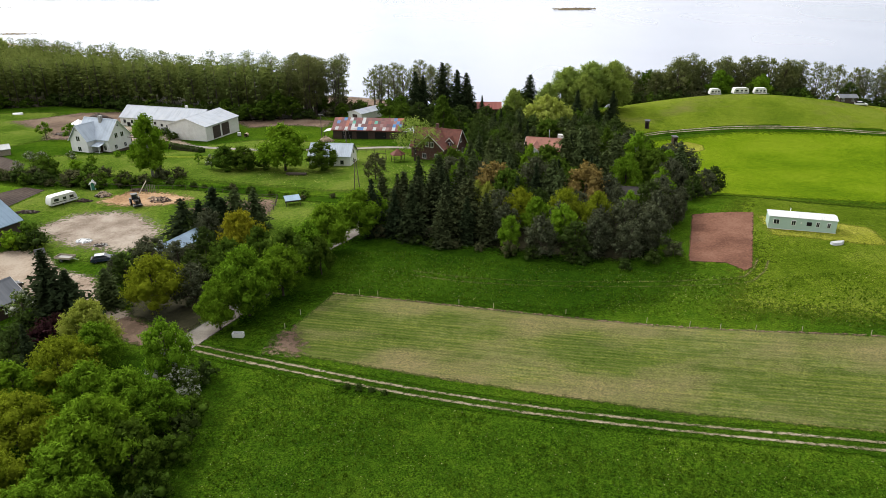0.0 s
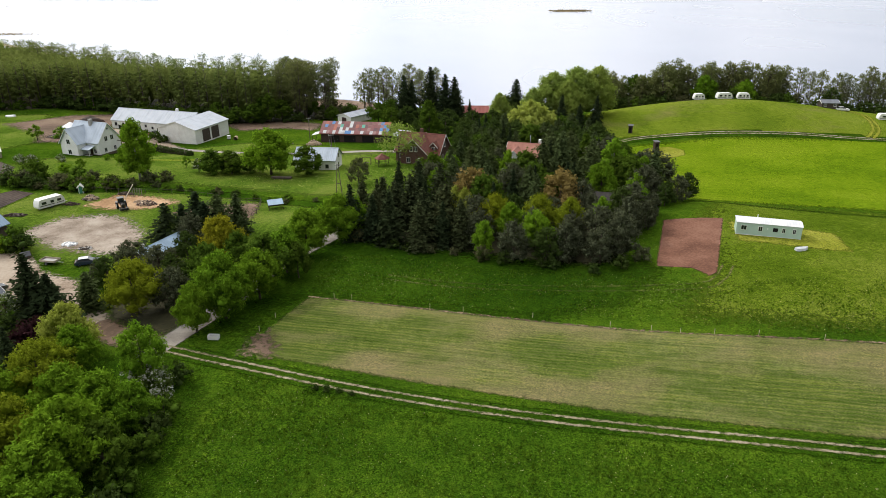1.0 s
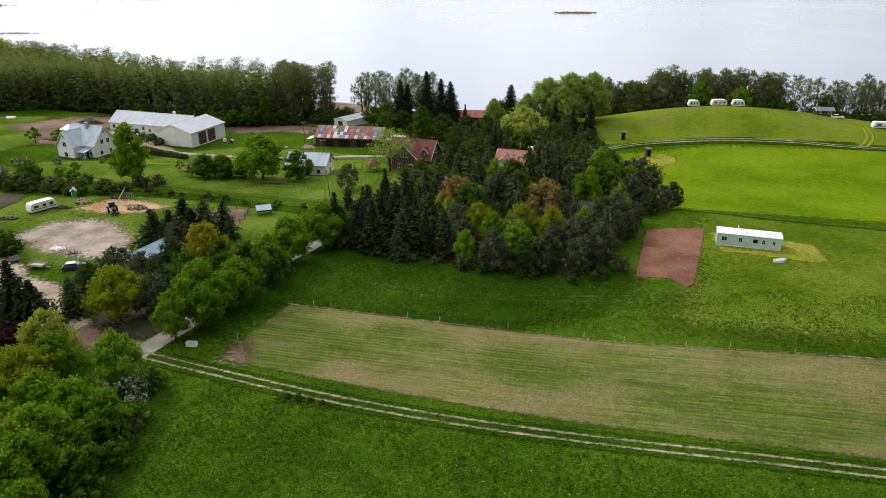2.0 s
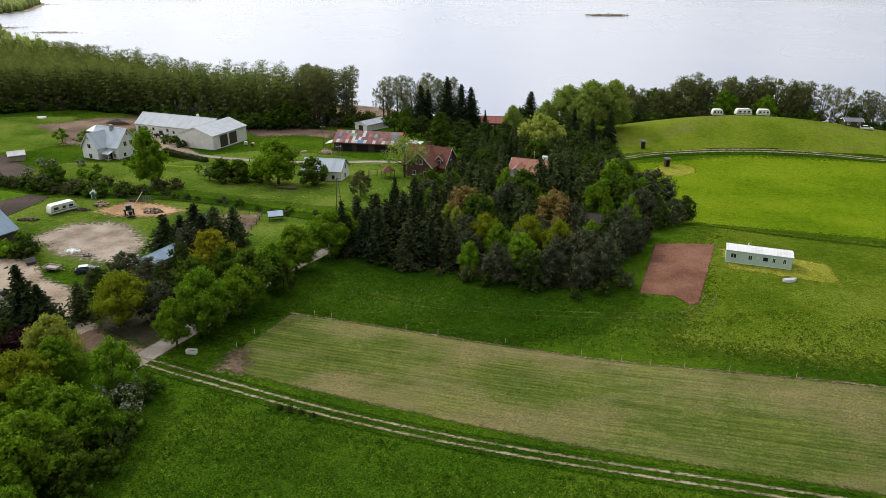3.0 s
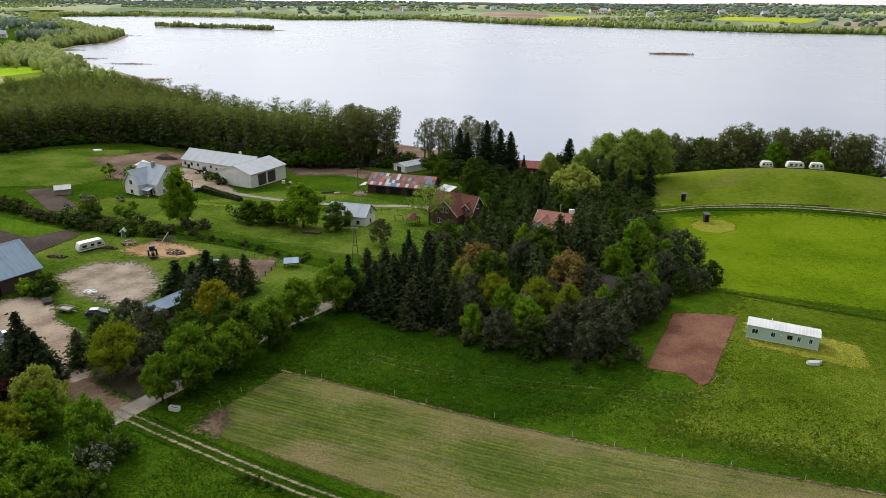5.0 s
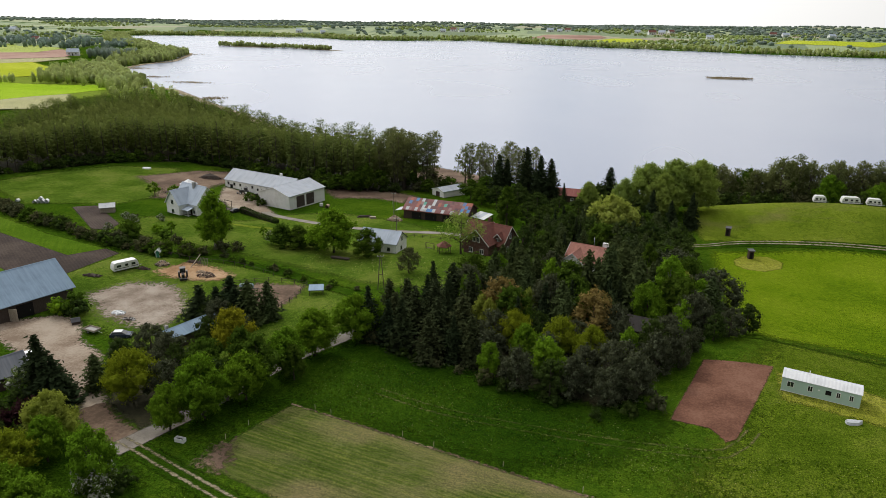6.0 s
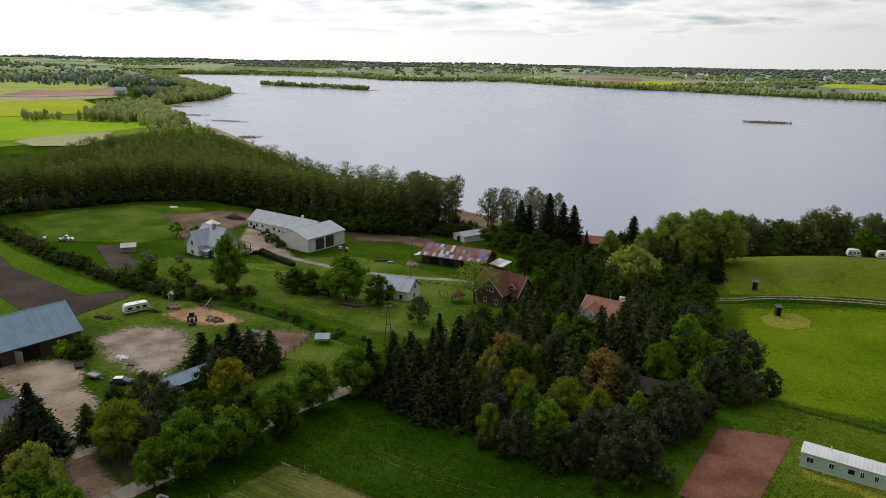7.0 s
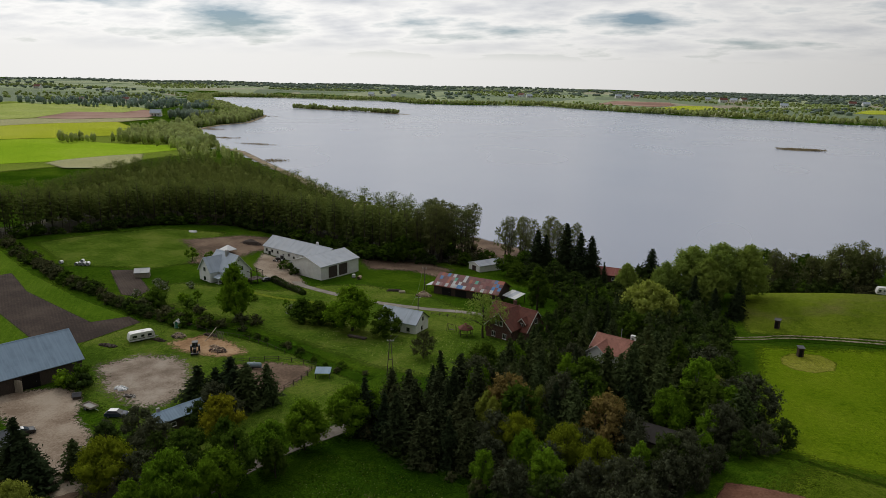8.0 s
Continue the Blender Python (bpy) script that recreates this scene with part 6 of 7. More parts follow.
terrace = site("terrace", -101.0, 222.0, -21.7, "timber terrace with posts beside the farmhouse", "terrace", -4.6)
put_under("deck", block("deck", M["old_wood"], 0, 0, 1.2, 4.0, 5.0, 0.15), terrace)
for px in (-1.8, 1.8):
    for py in (-2.3, 0, 2.3):
        put_under("post", block("post", M["dark_wood"], px, py, 1.8, 0.14, 0.14, 4.6), terrace)
for py in (-2.3, 0, 2.3):
    put_under("beam", block("beam", M["dark_wood"], 0, py, 4.0, 4.4, 0.12, 0.18), terrace)
put_under("railing", block("railing", M["dark_wood"], 1.85, 0, 2.1, 0.06, 4.8, 0.1), terrace)

tent = site("party_tent", -135.8, 254.6, -20, "white canopy tent on the trodden ground behind the farmhouse", "tent", -6.0)
put_under("canopy", solid("canopy", [[(-2.6, -2.6, 2.3), (2.6, -2.6, 2.3), (2.6, 2.6, 2.3), (-2.6, 2.6, 2.3)], [(-2.6, -2.6, 2.5), (2.6, -2.6, 2.5), (2.6, 2.6, 2.5), (-2.6, 2.6, 2.5)], [(-0.1, -0.1, 4.3), (0.1, -0.1, 4.3), (0.1, 0.1, 4.3), (-0.1, 0.1, 4.3)]], M["plastic"]), tent)
for px in (-2.5, 2.5):
    for py in (-2.5, 2.5):
        put_under("leg", tube("leg", M["steel"], (px, py, -0.3), (px, py, 2.35), 0.05), tent)

# the long white barn with its cross wing
barn = site("barn", -100.2, 260.6, -18.4, "long whitewashed barn with streaked zinc roof and cross wing", "barn", -6.5)
wing(barn, pose(-5.5, 0, 0), 36, 10.5, 3.9, 7.4, "barn_wall", "old_tin", 0.35,
     windows=[("F", -16, 2.4, 0.9, 1.0), ("F", -12.5, 2.4, 0.9, 1.0), ("F", -9, 2.4, 0.8, 0.8), ("F", -5.5, 1.8, 0.7, 0.7), ("F", -2.0, 2.4, 0.8, 0.8), ("F", 1.0, 1.8, 0.7, 0.7), ("L", -2, 2.2, 0.8, 0.8), ("L", 2, 2.2, 0.8, 0.8), ("F", 6.5, 2.6, 0.9, 1.1)], doors=[("F", 3.8, 1.3, 2.2, "gap"), ("F", -14.2, 1.2, 2.1, "gap"), ("F", 9.0, 1.6, 2.3, "dark_wood")], trim="dark_frame")
wing(barn, pose(15.0, -6.0, 0.0, 0, 0, 90), 19.6, 16.0, 4.9, 7.45, "barn_wall", "old_tin", 0.35, doors=[("F", -3.9, 4.4, 4.3, "old_wood"), ("F", 1.4, 4.4, 4.3, "old_wood")], trim="barn_wall")
put_under("chimney", block("chimney", M["barn_wall"], 3.0, 0.8, 7.7, 0.8, 0.8, 1.4), barn)

# open shed under a patchwork roof
shed = site("machine_shed", -26.4, 242.2, -8, "long dark timber shed under a patchwork roof of coloured sheets", "shed", -6.2)
wing(shed, pose(0, 0, 0), 24, 11, 3.3, 6.2, "dark_wood", "red_tin", 0.5, doors=[("F", -7, 3.6, 2.6, "gap"), ("F", -1.5, 4.2, 2.6, "gap"), ("F", 5, 4.0, 2.6, "gap")], trim="dark_wood", roof_parts=True)
patch_rng = random.Random(4)
PATCH = [plain("roof_sheet_" + n, c, 0.6, 0.25, 1.0, grime=(0.2, 0.12, 0.1)) for n, c in (("dull_red", (0.19, 0.062, 0.060)), ("brown_red", (0.14, 0.055, 0.055)), ("maroon", (0.105, 0.045, 0.050)), ("pink", (0.26, 0.14, 0.135)), ("pale_grey", (0.48, 0.49, 0.50)), ("blue", (0.06, 0.19, 0.42)), ("orange_red", (0.36, 0.10, 0.06)), ("green", (0.10, 0.33, 0.25)))]
slope = math.atan2(2.9, 5.5)
for col in range(22):
    for row in range(4):
        roll = patch_rng.random()
        pick = 0 if roll < 0.36 else 1 if roll < 0.58 else 2 if roll < 0.68 else 3 if roll < 0.77 else 6 if roll < 0.82 else 4 if roll < 0.9 else 5 if roll < 0.98 else 7
        if row == 0 and col % 3 == 1 or (row < 3 and col == 6):
            pick = 4 if row != 2 or col != 6 else 7
        x0 = -12.3 + col * 1.12
        y0 = -5.95 + row * 1.5
        z0, z1 = 6.2 + y0 * 2.9 / 5.5, 6.2 + (y0 + 1.5) * 2.9 / 5.5
        up = 0.20 + 0.02 * (3 - row) + 0.012 * (col % 2)
        put_under("roof_sheet", slab("roof_sheet", PATCH[pick], [(x0, y0, z0 + up), (x0 + 1.14, y0, z0 + up), (x0 + 1.14, y0 + 1.49, z1 + up), (x0, y0 + 1.49, z1 + up)], 0.03), shed)
leanto = site("lean_to", -10.6, 238.8, -30, "open lean-to with a grey and white sheet roof", "shed", -6.2)
for k in range(3):
    put_under("roof_sheet", slab("roof_sheet", M["white_tin"] if k != 1 else M["old_tin"], [(-3.0 + 2.0 * k, -2.6, 2.4), (-1.04 + 2.0 * k, -2.6, 2.4), (-1.04 + 2.0 * k, 2.6, 3.4), (-3.0 + 2.0 * k, 2.6, 3.4)], 0.06), leanto)
for px in (-2.8, 2.8):
    for py, top in ((-2.4, 2.4), (2.4, 3.3)):
        put_under("post", block("post", M["dark_wood"], px, py, top / 2 - 0.2, 0.16, 0.16, top + 0.2), leanto)
side_roof = site("lean_to", -40.6, 243.0, -8, "small lean-to roof at the shed's end", "shed", -6.2)
put_under("roof_sheet", slab("roof_sheet", M["white_tin"], [(-1.6, -3.5, 2.2), (1.8, -3.5, 2.9), (1.8, 1.5, 2.9), (-1.6, 1.5, 2.2)], 0.06), side_roof)
for py in (-3.2, 1.2):
    put_under("post", block("post", M["dark_wood"], -1.4, py, 1.0, 0.14, 0.14, 2.3), side_roof)

# the small white house with a tin roof
cottage = site("cottage", -32.3, 194.2, -7, "small white cottage with a pale sheet-metal roof", "house", -3.2)
wing(cottage, pose(0, 0, 0), 12, 7.6, 3.4, 6.0, "white_wall", "tin", 0.35, windows=[("R", -0.2, 1.4, 0.7, 0.9), ("R", 0.4, 4.0, 0.6, 0.9), ("F", -4, 1.6, 0.8, 0.9), ("F", 3.6, 1.6, 0.8, 0.9)], doors=[("F", 0.5, 1.0, 2.0, "old_wood")], trim="dark_frame")
bench = site("timber_stack", -40.3, 180.5, -6, "low stack of planks on bearers", "timber")
put_under("plank", block("plank", M["old_wood"], 0, 0, 0.5, 5.6, 1.1, 0.35), bench)
for px in (-2, 2):
    put_under("bearer", block("bearer", M["dark_wood"], px, 0, 0.15, 0.2, 1.2, 0.4), bench)

# the brick house
brick_house = site("brick_house", -2.2, 202.2, -22, "red-brown brick house with tiled cross-gable roof and white windows", "house", -3.2)
wing(brick_house, pose(0, 1.0, 0), 14, 9, 3.4, 8.0, "brick", "brown_tile", 0.5, windows=[("R", -1.6, 1.7, 1.0, 1.3), ("R", 1.6, 1.7, 1.0, 1.3), ("R", 0, 5.2, 1.0, 1.2), ("F", -5.2, 1.7, 1.0, 1.2)], plinth=0.4)
wing(brick_house, pose(0.6, -3.0, 0, 0, 0, 90), 9, 8.4, 4.2, 8.1, "brick", "brown_tile", 0.5, windows=[("L", 1.7, 1.8, 1.05, 1.3), ("L", -2.0, 1.8, 1.05, 1.3), ("L", 0.75, 5.2, 0.85, 1.3), ("L", -0.75, 5.2, 0.85, 1.3)], plinth=0.4)
wing(brick_house, pose(5.0, -0.6, 3.2, 0, 0, 90), 4.6, 2.4, 2.0, 3.2, "brick", "brown_tile", 0.3, windows=[("L", 0, 1.3, 0.9, 1.0)], depth=0.2)
put_under("chimney", block("chimney", M["brick"], -0.6, 1.6, 8.2, 0.9, 0.7, 2.2, 0.03), brick_house)
gazebo = site("gazebo", -13.6, 194.0, 0, "small hexagonal garden gazebo with dark red roof", "gazebo")
hexa = [(math.cos(math.pi / 3 * k), math.sin(math.pi / 3 * k)) for k in range(6)]
put_under("roof", solid("roof", [[(x * 2.3, y * 2.3, 2.2) for x, y in hexa], [(x * 2.3, y * 2.3, 2.3) for x, y in hexa], [(x * 0.15, y * 0.15, 3.7) for x, y in hexa]], M["brown_tile"]), gazebo)
for x, y in hexa:
    put_under("post", block("post", M["dark_wood"], x * 1.9, y * 1.9, 1.0, 0.13, 0.13, 2.5), gazebo)
for a, b in zip(hexa, hexa[1:] + hexa[:1]):
    put_under("rail", tube("rail", M["dark_wood"], (a[0] * 1.9, a[1] * 1.9, 0.9), (b[0] * 1.9, b[1] * 1.9, 0.9), 0.06, 5), gazebo)
swing = site("garden_swing", -18.5, 196.5, -10, "timber garden swing frame", "swing")
for px in (-1.3, 1.3):
    for s in (-1, 1):
        put_under("leg", tube("leg", M["dark_wood"], (px, s * 0.7, -0.1), (px, 0, 2.1), 0.06, 5), swing)
put_under("beam", tube("beam", M["dark_wood"], (-1.4, 0, 2.1), (1.4, 0, 2.1), 0.06, 5), swing)
put_under("seat", block("seat", M["old_wood"], 0, 0, 0.6, 1.5, 0.5, 0.08), swing)

# the house with the pale red roof among the trees
villa = site("villa", 29.0, 186.5, -18, "pale villa with red tiled roof half hidden by trees", "house", -1.6)
wing(villa, pose(0, 0, 0), 12.5, 9, 4.2, 7.0, "white_wall", "pink_tile", 0.5, windows=[("F", -4.0, 1.6, 1.0, 1.2), ("F", 3.5, 1.6, 1.0, 1.2), ("L", 0, 1.6, 1.0, 1.2)])
wing(villa, pose(-3.6, -3.0, 0, 0, 0, 90), 7.5, 5.5, 4.2, 6.3, "white_wall", "pink_tile", 0.4, windows=[("L", 0, 1.7, 1.0, 1.2)])
put_under("chimney", block("chimney", M["white_wall"], 2.6, 0.7, 7.3, 1.5, 0.8, 1.8, 0.04), villa)
put_under("antenna", tube("antenna", M["steel"], (-0.4, 0.2, 6.6), (-0.4, 0.2, 9.4), 0.05), villa)

# sheds
grove_shed = site("shed", 39.0, 144.6, -15, "low shed with a dark felt roof in the grove", "shed")
wing(grove_shed, pose(0, 0, 0), 8.5, 6.4, 2.7, 4.4, "dark_wood", "tar_felt", 0.3, doors=[("F", 0, 1.4, 2.1, "old_wood")], trim="dark_wood")
far_shed = site("shed", -32.5, 283.0, 52, "white shed with a grey sheet roof near the lake", "shed")
wing(far_shed, pose(0, 0, 0), 12, 7.5, 2.7, 3.8, "barn_wall", "old_tin", 0.3, doors=[("L", 0, 2.6, 2.3, "dark_wood")], trim="barn_wall")
boathouse = site("boathouse", 16.2, 286.5, -4, "boathouse with a faded red roof at the water", "boathouse", -8.4)
wing(boathouse, pose(0, 0, 0), 14, 6.5, 3.4, 5.4, "dark_wood", "red_tin", 0.4, windows=[("F", -3, 1.9, 1.0, 0.9), ("F", 2, 1.9, 1.0, 0.9)], trim="white_frame")
blue_barn = site("barn", -100.3, 126.3, 67.3, "dark timber barn with a pale blue sheet-metal roof", "barn", -2.3)
wing(blue_barn, pose(0, 0, 0), 25, 14.8, 4.2, 9.3, "old_wood", "blue_tin", 0.5, doors=[("F", 1.6, 3.6, 3.4, "gap"), ("F", -6.2, 3.2, 3.2, "gap"), ("R", 2.0, 1.2, 2.1, "dark_wood")], trim="old_wood")
put_under("door_leaf", block("door_leaf", M["pale_wood"], 0, 0, 1.65, 2.0, 0.1, 3.3), blue_barn, pose(-1.2, -8.3, 0, 0, 0, -62), "bleached plank door standing open")
road_shed = site("shed", -51.2, 123.6, 68, "long low shed with a pale blue roof among trees", "shed")
wing(road_shed, pose(0, 0, 0), 12.5, 4.6, 2.6, 3.7, "old_wood", "blue_tin", 0.3, windows=[("F", -3, 1.5, 0.8, 0.7), ("F", 3, 1.5, 0.8, 0.7)], trim="white_frame")
put_under("chimney", block("chimney", M["concrete"], -4.6, 0.4, 3.9, 0.6, 0.6, 1.2), road_shed)
old_house = site("cottage", -73.6, 98.2, 62, "dark timber cottage with a grey sheet roof and white window", "house")
wing(old_house, pose(0, 0, 0), 9, 6.5, 2.7, 5.0, "dark_wood", "slate_tin", 0.4, windows=[("F", 1.6, 1.5, 1.0, 1.1), ("F", -1.6, 1.5, 1.0, 1.1), ("L", 0, 1.5, 1.0, 1.1)])
garden_hut = site("garden_shed", -135.0, 205.3, 35, "small garden shed with a white sheet roof", "shed")
wing(garden_hut, pose(0, 0, 0), 4.6, 3.6, 1.9, 2.9, "pale_wood", "white_tin", 0.25, doors=[("R", 0, 0.9, 1.8, "old_wood")], trim="pale_wood")
outhouse = site("outhouse", -89.6, 168.4, 20, "little green timber outhouse with a pale roof", "outhouse")
wing(outhouse, pose(0, 0, 0, 0, 0, 90), 1.4, 1.3, 1.7, 2.2, "green_paint", "white_tin", 0.2, doors=[("L", 0, 0.8, 1.8, "green_paint")], trim="white_frame")
lake_hut = site("cabin", 152.5, 264.0, -6, "grey timber cabin by the shore", "cabin")
wing(lake_hut, pose(0, 0, 0), 6.0, 4.2, 2.2, 3.0, "old_wood", "slate_tin", 0.4, windows=[("F", -1.8, 1.4, 0.9, 0.8), ("F", 1.8, 1.4, 0.9, 0.8)])
booth_label = "dark narrow timber booth with a pale sloping roof"
for x, y, yaw in ((73.9, 218.6, 12), (70.0, 237.0, -15)):
    booth = site("booth", x, y, yaw, booth_label, "booth", group="booths in the meadow")
    put_under("wall", block("wall", M["dark_wood"], 0, 0, 1.2, 1.4, 1.4, 2.7, 0.02), booth)
    put_under("roof", slab("roof", M["felt"], [(-0.9, -0.95, 2.62), (0.9, -0.95, 2.62), (0.9, 0.95, 2.86), (-0.9, 0.95, 2.86)], 0.07), booth)
    put_under("door", block("door", M["gap"], -0.1, -0.72, 1.1, 0.75, 0.06, 1.9), booth)

# houses of the far hamlets
for k, (x, y, yaw, s) in enumerate(FAR_HOUSES):
    far_house = site("house", x, y, yaw, "far white house with a pitched roof", "house", group="far hamlet")
    red = k % 3 == 1
    wing(far_house, pose(0, 0, 0), 11 * s, 8 * s, 3.4 * s, 6.6 * s, "white_wall", "brown_tile" if red else "tin", 0.5, windows=[("F", -3 * s, 1.7 * s, 1.2 * s, 1.3 * s), ("F", 3 * s, 1.7 * s, 1.2 * s, 1.3 * s)], doors=[("F", 0, 1.2 * s, 2.1 * s, "dark_wood")])

# ---- vehicles and things in the yards ----
def wheel(parent, x, y, r, wide, hub="steel"):
    w = put_under("wheel", tube("wheel", M["black"], (x, y - wide / 2, r), (x, y + wide / 2, r), r, 16), parent)
    put_under("rim", tube("rim", M[hub], (x, y - wide / 2 - 0.012, r), (x, y + wide / 2 + 0.012, r), r * 0.58, 12), w)
    return w


def car(x, y, yaw, paint, label, roof=None):
    ob = site("car", x, y, yaw, label, "car")
    side = [(-2.15, 0.35), (-2.2, 0.75), (-2.05, 0.98), (-1.1, 1.02), (1.05, 0.98), (2.0, 0.82), (2.2, 0.62), (2.18, 0.32)]
    put_under("body", solid("body", [[(px, -0.86, pz) for px, pz in side], [(px, -0.9, pz * 0.98) for px, pz in side], [(px, 0.9, pz * 0.98) for px, pz in side], [(px, 0.86, pz) for px, pz in side]], M[paint]), ob)
    cab = [(-1.95, 0.97), (-1.35, 1.42), (0.25, 1.46), (1.15, 0.97)]
    put_under("glasshouse", solid("glasshouse", [[(px, s * (0.84 if pz < 1 else 0.66), pz) for px, pz in cab] for s in (-1, 1)], M["glass"]), ob)
    put_under("roof", block("roof", M[roof or paint], -0.55, 0, 1.46, 1.7, 1.3, 0.06, 0.02), ob)
    for px in (-1.35, 1.4):
        for py in (-0.8, 0.8):
            wheel(ob, px, py, 0.32, 0.2)
    for py in (-0.65, 0.65):
        put_under("headlight", block("headlight", M["white_paint"], 2.15, py, 0.68, 0.1, 0.35, 0.14, 0.03), ob)
        put_under("tail_light", block("tail_light", M["red_paint"], -2.16, py, 0.8, 0.1, 0.3, 0.16, 0.03), ob)
    return ob


car(-65.4, 121.0, 20, "blue_car", "dark blue hatchback with silver roof parked on the grass", "silver")
car(-76.3, 108.6, 60, "dark_car", "dark car with a white roof in the farmyard", "white_paint")

car(156.5, 260.5, -15, "white_paint", "white car beside the lakeside cabin")
car(-98.8, 227.0, 60, "dark_car", "black car beside the farmhouse")


def caravan(x, y, yaw, long, label, group="", tow=True):
    ob = site("caravan", x, y, yaw, label, "caravan", group=group)
    h = long / 2
    side = [(-h + 0.1, 0.5), (-h, 0.9), (-h + 0.15, 1.7), (-h + 0.45, 2.45), (-h + 0.9, 2.62), (h - 0.9, 2.62), (h - 0.4, 2.45), (h - 0.05, 1.6), (h, 0.9), (h - 0.1, 0.5)]
    put_under("body", solid("body", [[(px, -1.12, pz) for px, pz in side], [(px, -1.16, 0.02 + pz * 0.99) for px, pz in side], [(px, 1.16, 0.02 + pz * 0.99) for px, pz in side], [(px, 1.12, pz) for px, pz in side]], M["white_paint"]), ob)
    for s in (-1, 1):
        for px, pw in ((-h * 0.55, long * 0.17), (0.05 * h, long * 0.12), (h * 0.58, long * 0.15)):
            put_under("window", block("window", M["glass"], px, s * 1.165, 1.65, pw, 0.04, 0.6, 0.015), ob)
        put_under("stripe", block("stripe", M["dark_frame"], 0, s * 1.165, 1.02, long * 0.9, 0.02, 0.14), ob)
        wheel(ob, -0.2, s * 1.0, 0.33, 0.2)
    put_under("door", block("door", M["white_paint"], h * 0.28, -1.17, 1.4, 0.62, 0.03, 1.75, 0.01), ob)
    put_under("end_window", block("end_window", M["glass"], h - 0.16, 0, 1.75, 0.3, 1.6, 0.55, 0.03), ob)
    put_under("roof_hatch", block("roof_hatch", M["white_frame"], 0.4, 0, 2.66, 0.6, 0.6, 0.12, 0.03), ob)
    if tow:
        for s in (-1, 1):
            put_under("tow_bar", tube("tow_bar", M["steel"], (h - 0.2, s * 0.5, 0.5), (h + 1.1, 0, 0.5), 0.05, 6), ob)
    return ob


caravan(-91.7, 156.9, 57, 6.6, "old white touring caravan with brown stripe parked on grass")
caravan(103.3, 266.8, 0, 4.1, "small white caravan on the hill crest", "caravans on the hill")
caravan(112.8, 266.2, 2, 5.9, "long white caravan on the hill crest", "caravans on the hill")
caravan(170.0, 252.2, -6, 9.0, "long white static caravan beside the lakeside trees", "", False)
caravan(120.0, 265.6, -8, 4.6, "white caravan with sloping front on the hill crest", "caravans on the hill")

# the mobile home
mobile = site("mobile_home", 68.45, 125.0, -17.4, "pale green mobile home with a white roof", "mobile home", 1.55)
L, W = 11.8, 3.7
put_under("body", block("body", M["mint"], 0, 0, 1.75, L, W, 2.5, 0.03), mobile)
put_under("roof", solid("roof", [[(x, y, z) for y, z in ((-W / 2 - 0.12, 2.98), (W / 2 + 0.12, 2.98), (W / 2 + 0.12, 3.06), (0, 3.42), (-W / 2 - 0.12, 3.06))] for x in (-L / 2 - 0.12, L / 2 + 0.12)], M["white_tin"]), mobile)
put_under("base_trim", block("base_trim", M["white_frame"], 0, -W / 2 - 0.01, 0.55, L, 0.04, 0.1), mobile)
for f, ww, wh in ((-0.385, 0.95, 0.85), (-0.13, 0.65, 0.85), (0.225, 0.5, 0.85), (0.385, 0.5, 0.85)):
    win = put_under("window", block("window", M["white_frame"], f * L, -W / 2 - 0.02, 2.0, ww + 0.14, 0.06, wh + 0.14), mobile)
    for k in (-1, 1):
        put_under("pane", block("pane", M["glass"], f * L + k * (ww / 4 + 0.01), -W / 2 - 0.055, 2.0, ww / 2 - 0.03, 0.03, wh), win)
put_under("open_window", block("open_window", M["gap"], 0.10 * L, -W / 2 - 0.03, 2.0, 0.85, 0.06, 0.75), mobile)
put_under("end_window", block("end_window", M["glass"], L / 2 + 0.02, 0, 2.0, 0.05, 1.6, 0.9), mobile)
put_under("vent", block("vent", M["white_frame"], -0.02 * L, -W / 2 - 0.03, 2.1, 0.22, 0.05, 0.22), mobile)
put_under("flue", tube("flue", M["white_frame"], (-0.17 * L, 0.6, 3.2), (-0.17 * L, 0.6, 4.1), 0.07), mobile)
put_under("door_step", block("door_step", M["white_frame"], 0.0, -W / 2 - 0.4, 0.2, 0.5, 0.4, 0.35), mobile)
for k in range(6):
    for py in (-1.4, 1.4):
        put_under("support", block("support", M["concrete"], -5.2 + k * 2.08, py, 0.2, 0.4, 0.4, 0.7), mobile)
boat = site("covered_boat", 71.3, 116.6, 10, "small upturned boat under a grey tarpaulin", "boat")
put_under("hull", solid("hull", [[(x, s * w, z) for s, z in ((-1, 0.05), (-0.8, 0.5), (0, 0.72), (0.8, 0.5), (1, 0.05))] for x, w in ((-1.2, 0.35), (-0.8, 0.62), (0.5, 0.6), (1.3, 0.12))], M["tarp"]), boat)

# yard things
trailer = site("trailer", -73.0, 121.6, -12, "flat grey farm trailer with low sides", "trailer")
put_under("bed", block("bed", M["concrete"], 0, 0, 0.72, 3.4, 1.8, 0.1), trailer)
for s in (-1, 1):
    put_under("side_board", block("side_board", M["pale_wood"], 0, s * 0.9, 0.92, 3.4, 0.05, 0.32), trailer)
    put_under("end_board", block("end_board", M["pale_wood"], s * 1.7, 0, 0.92, 0.05, 1.8, 0.32), trailer)
    wheel(trailer, -0.3, s * 0.78, 0.34, 0.2)
put_under("tow_bar", tube("tow_bar", M["steel"], (1.7, 0, 0.62), (3.0, 0, 0.55), 0.06, 6), trailer)


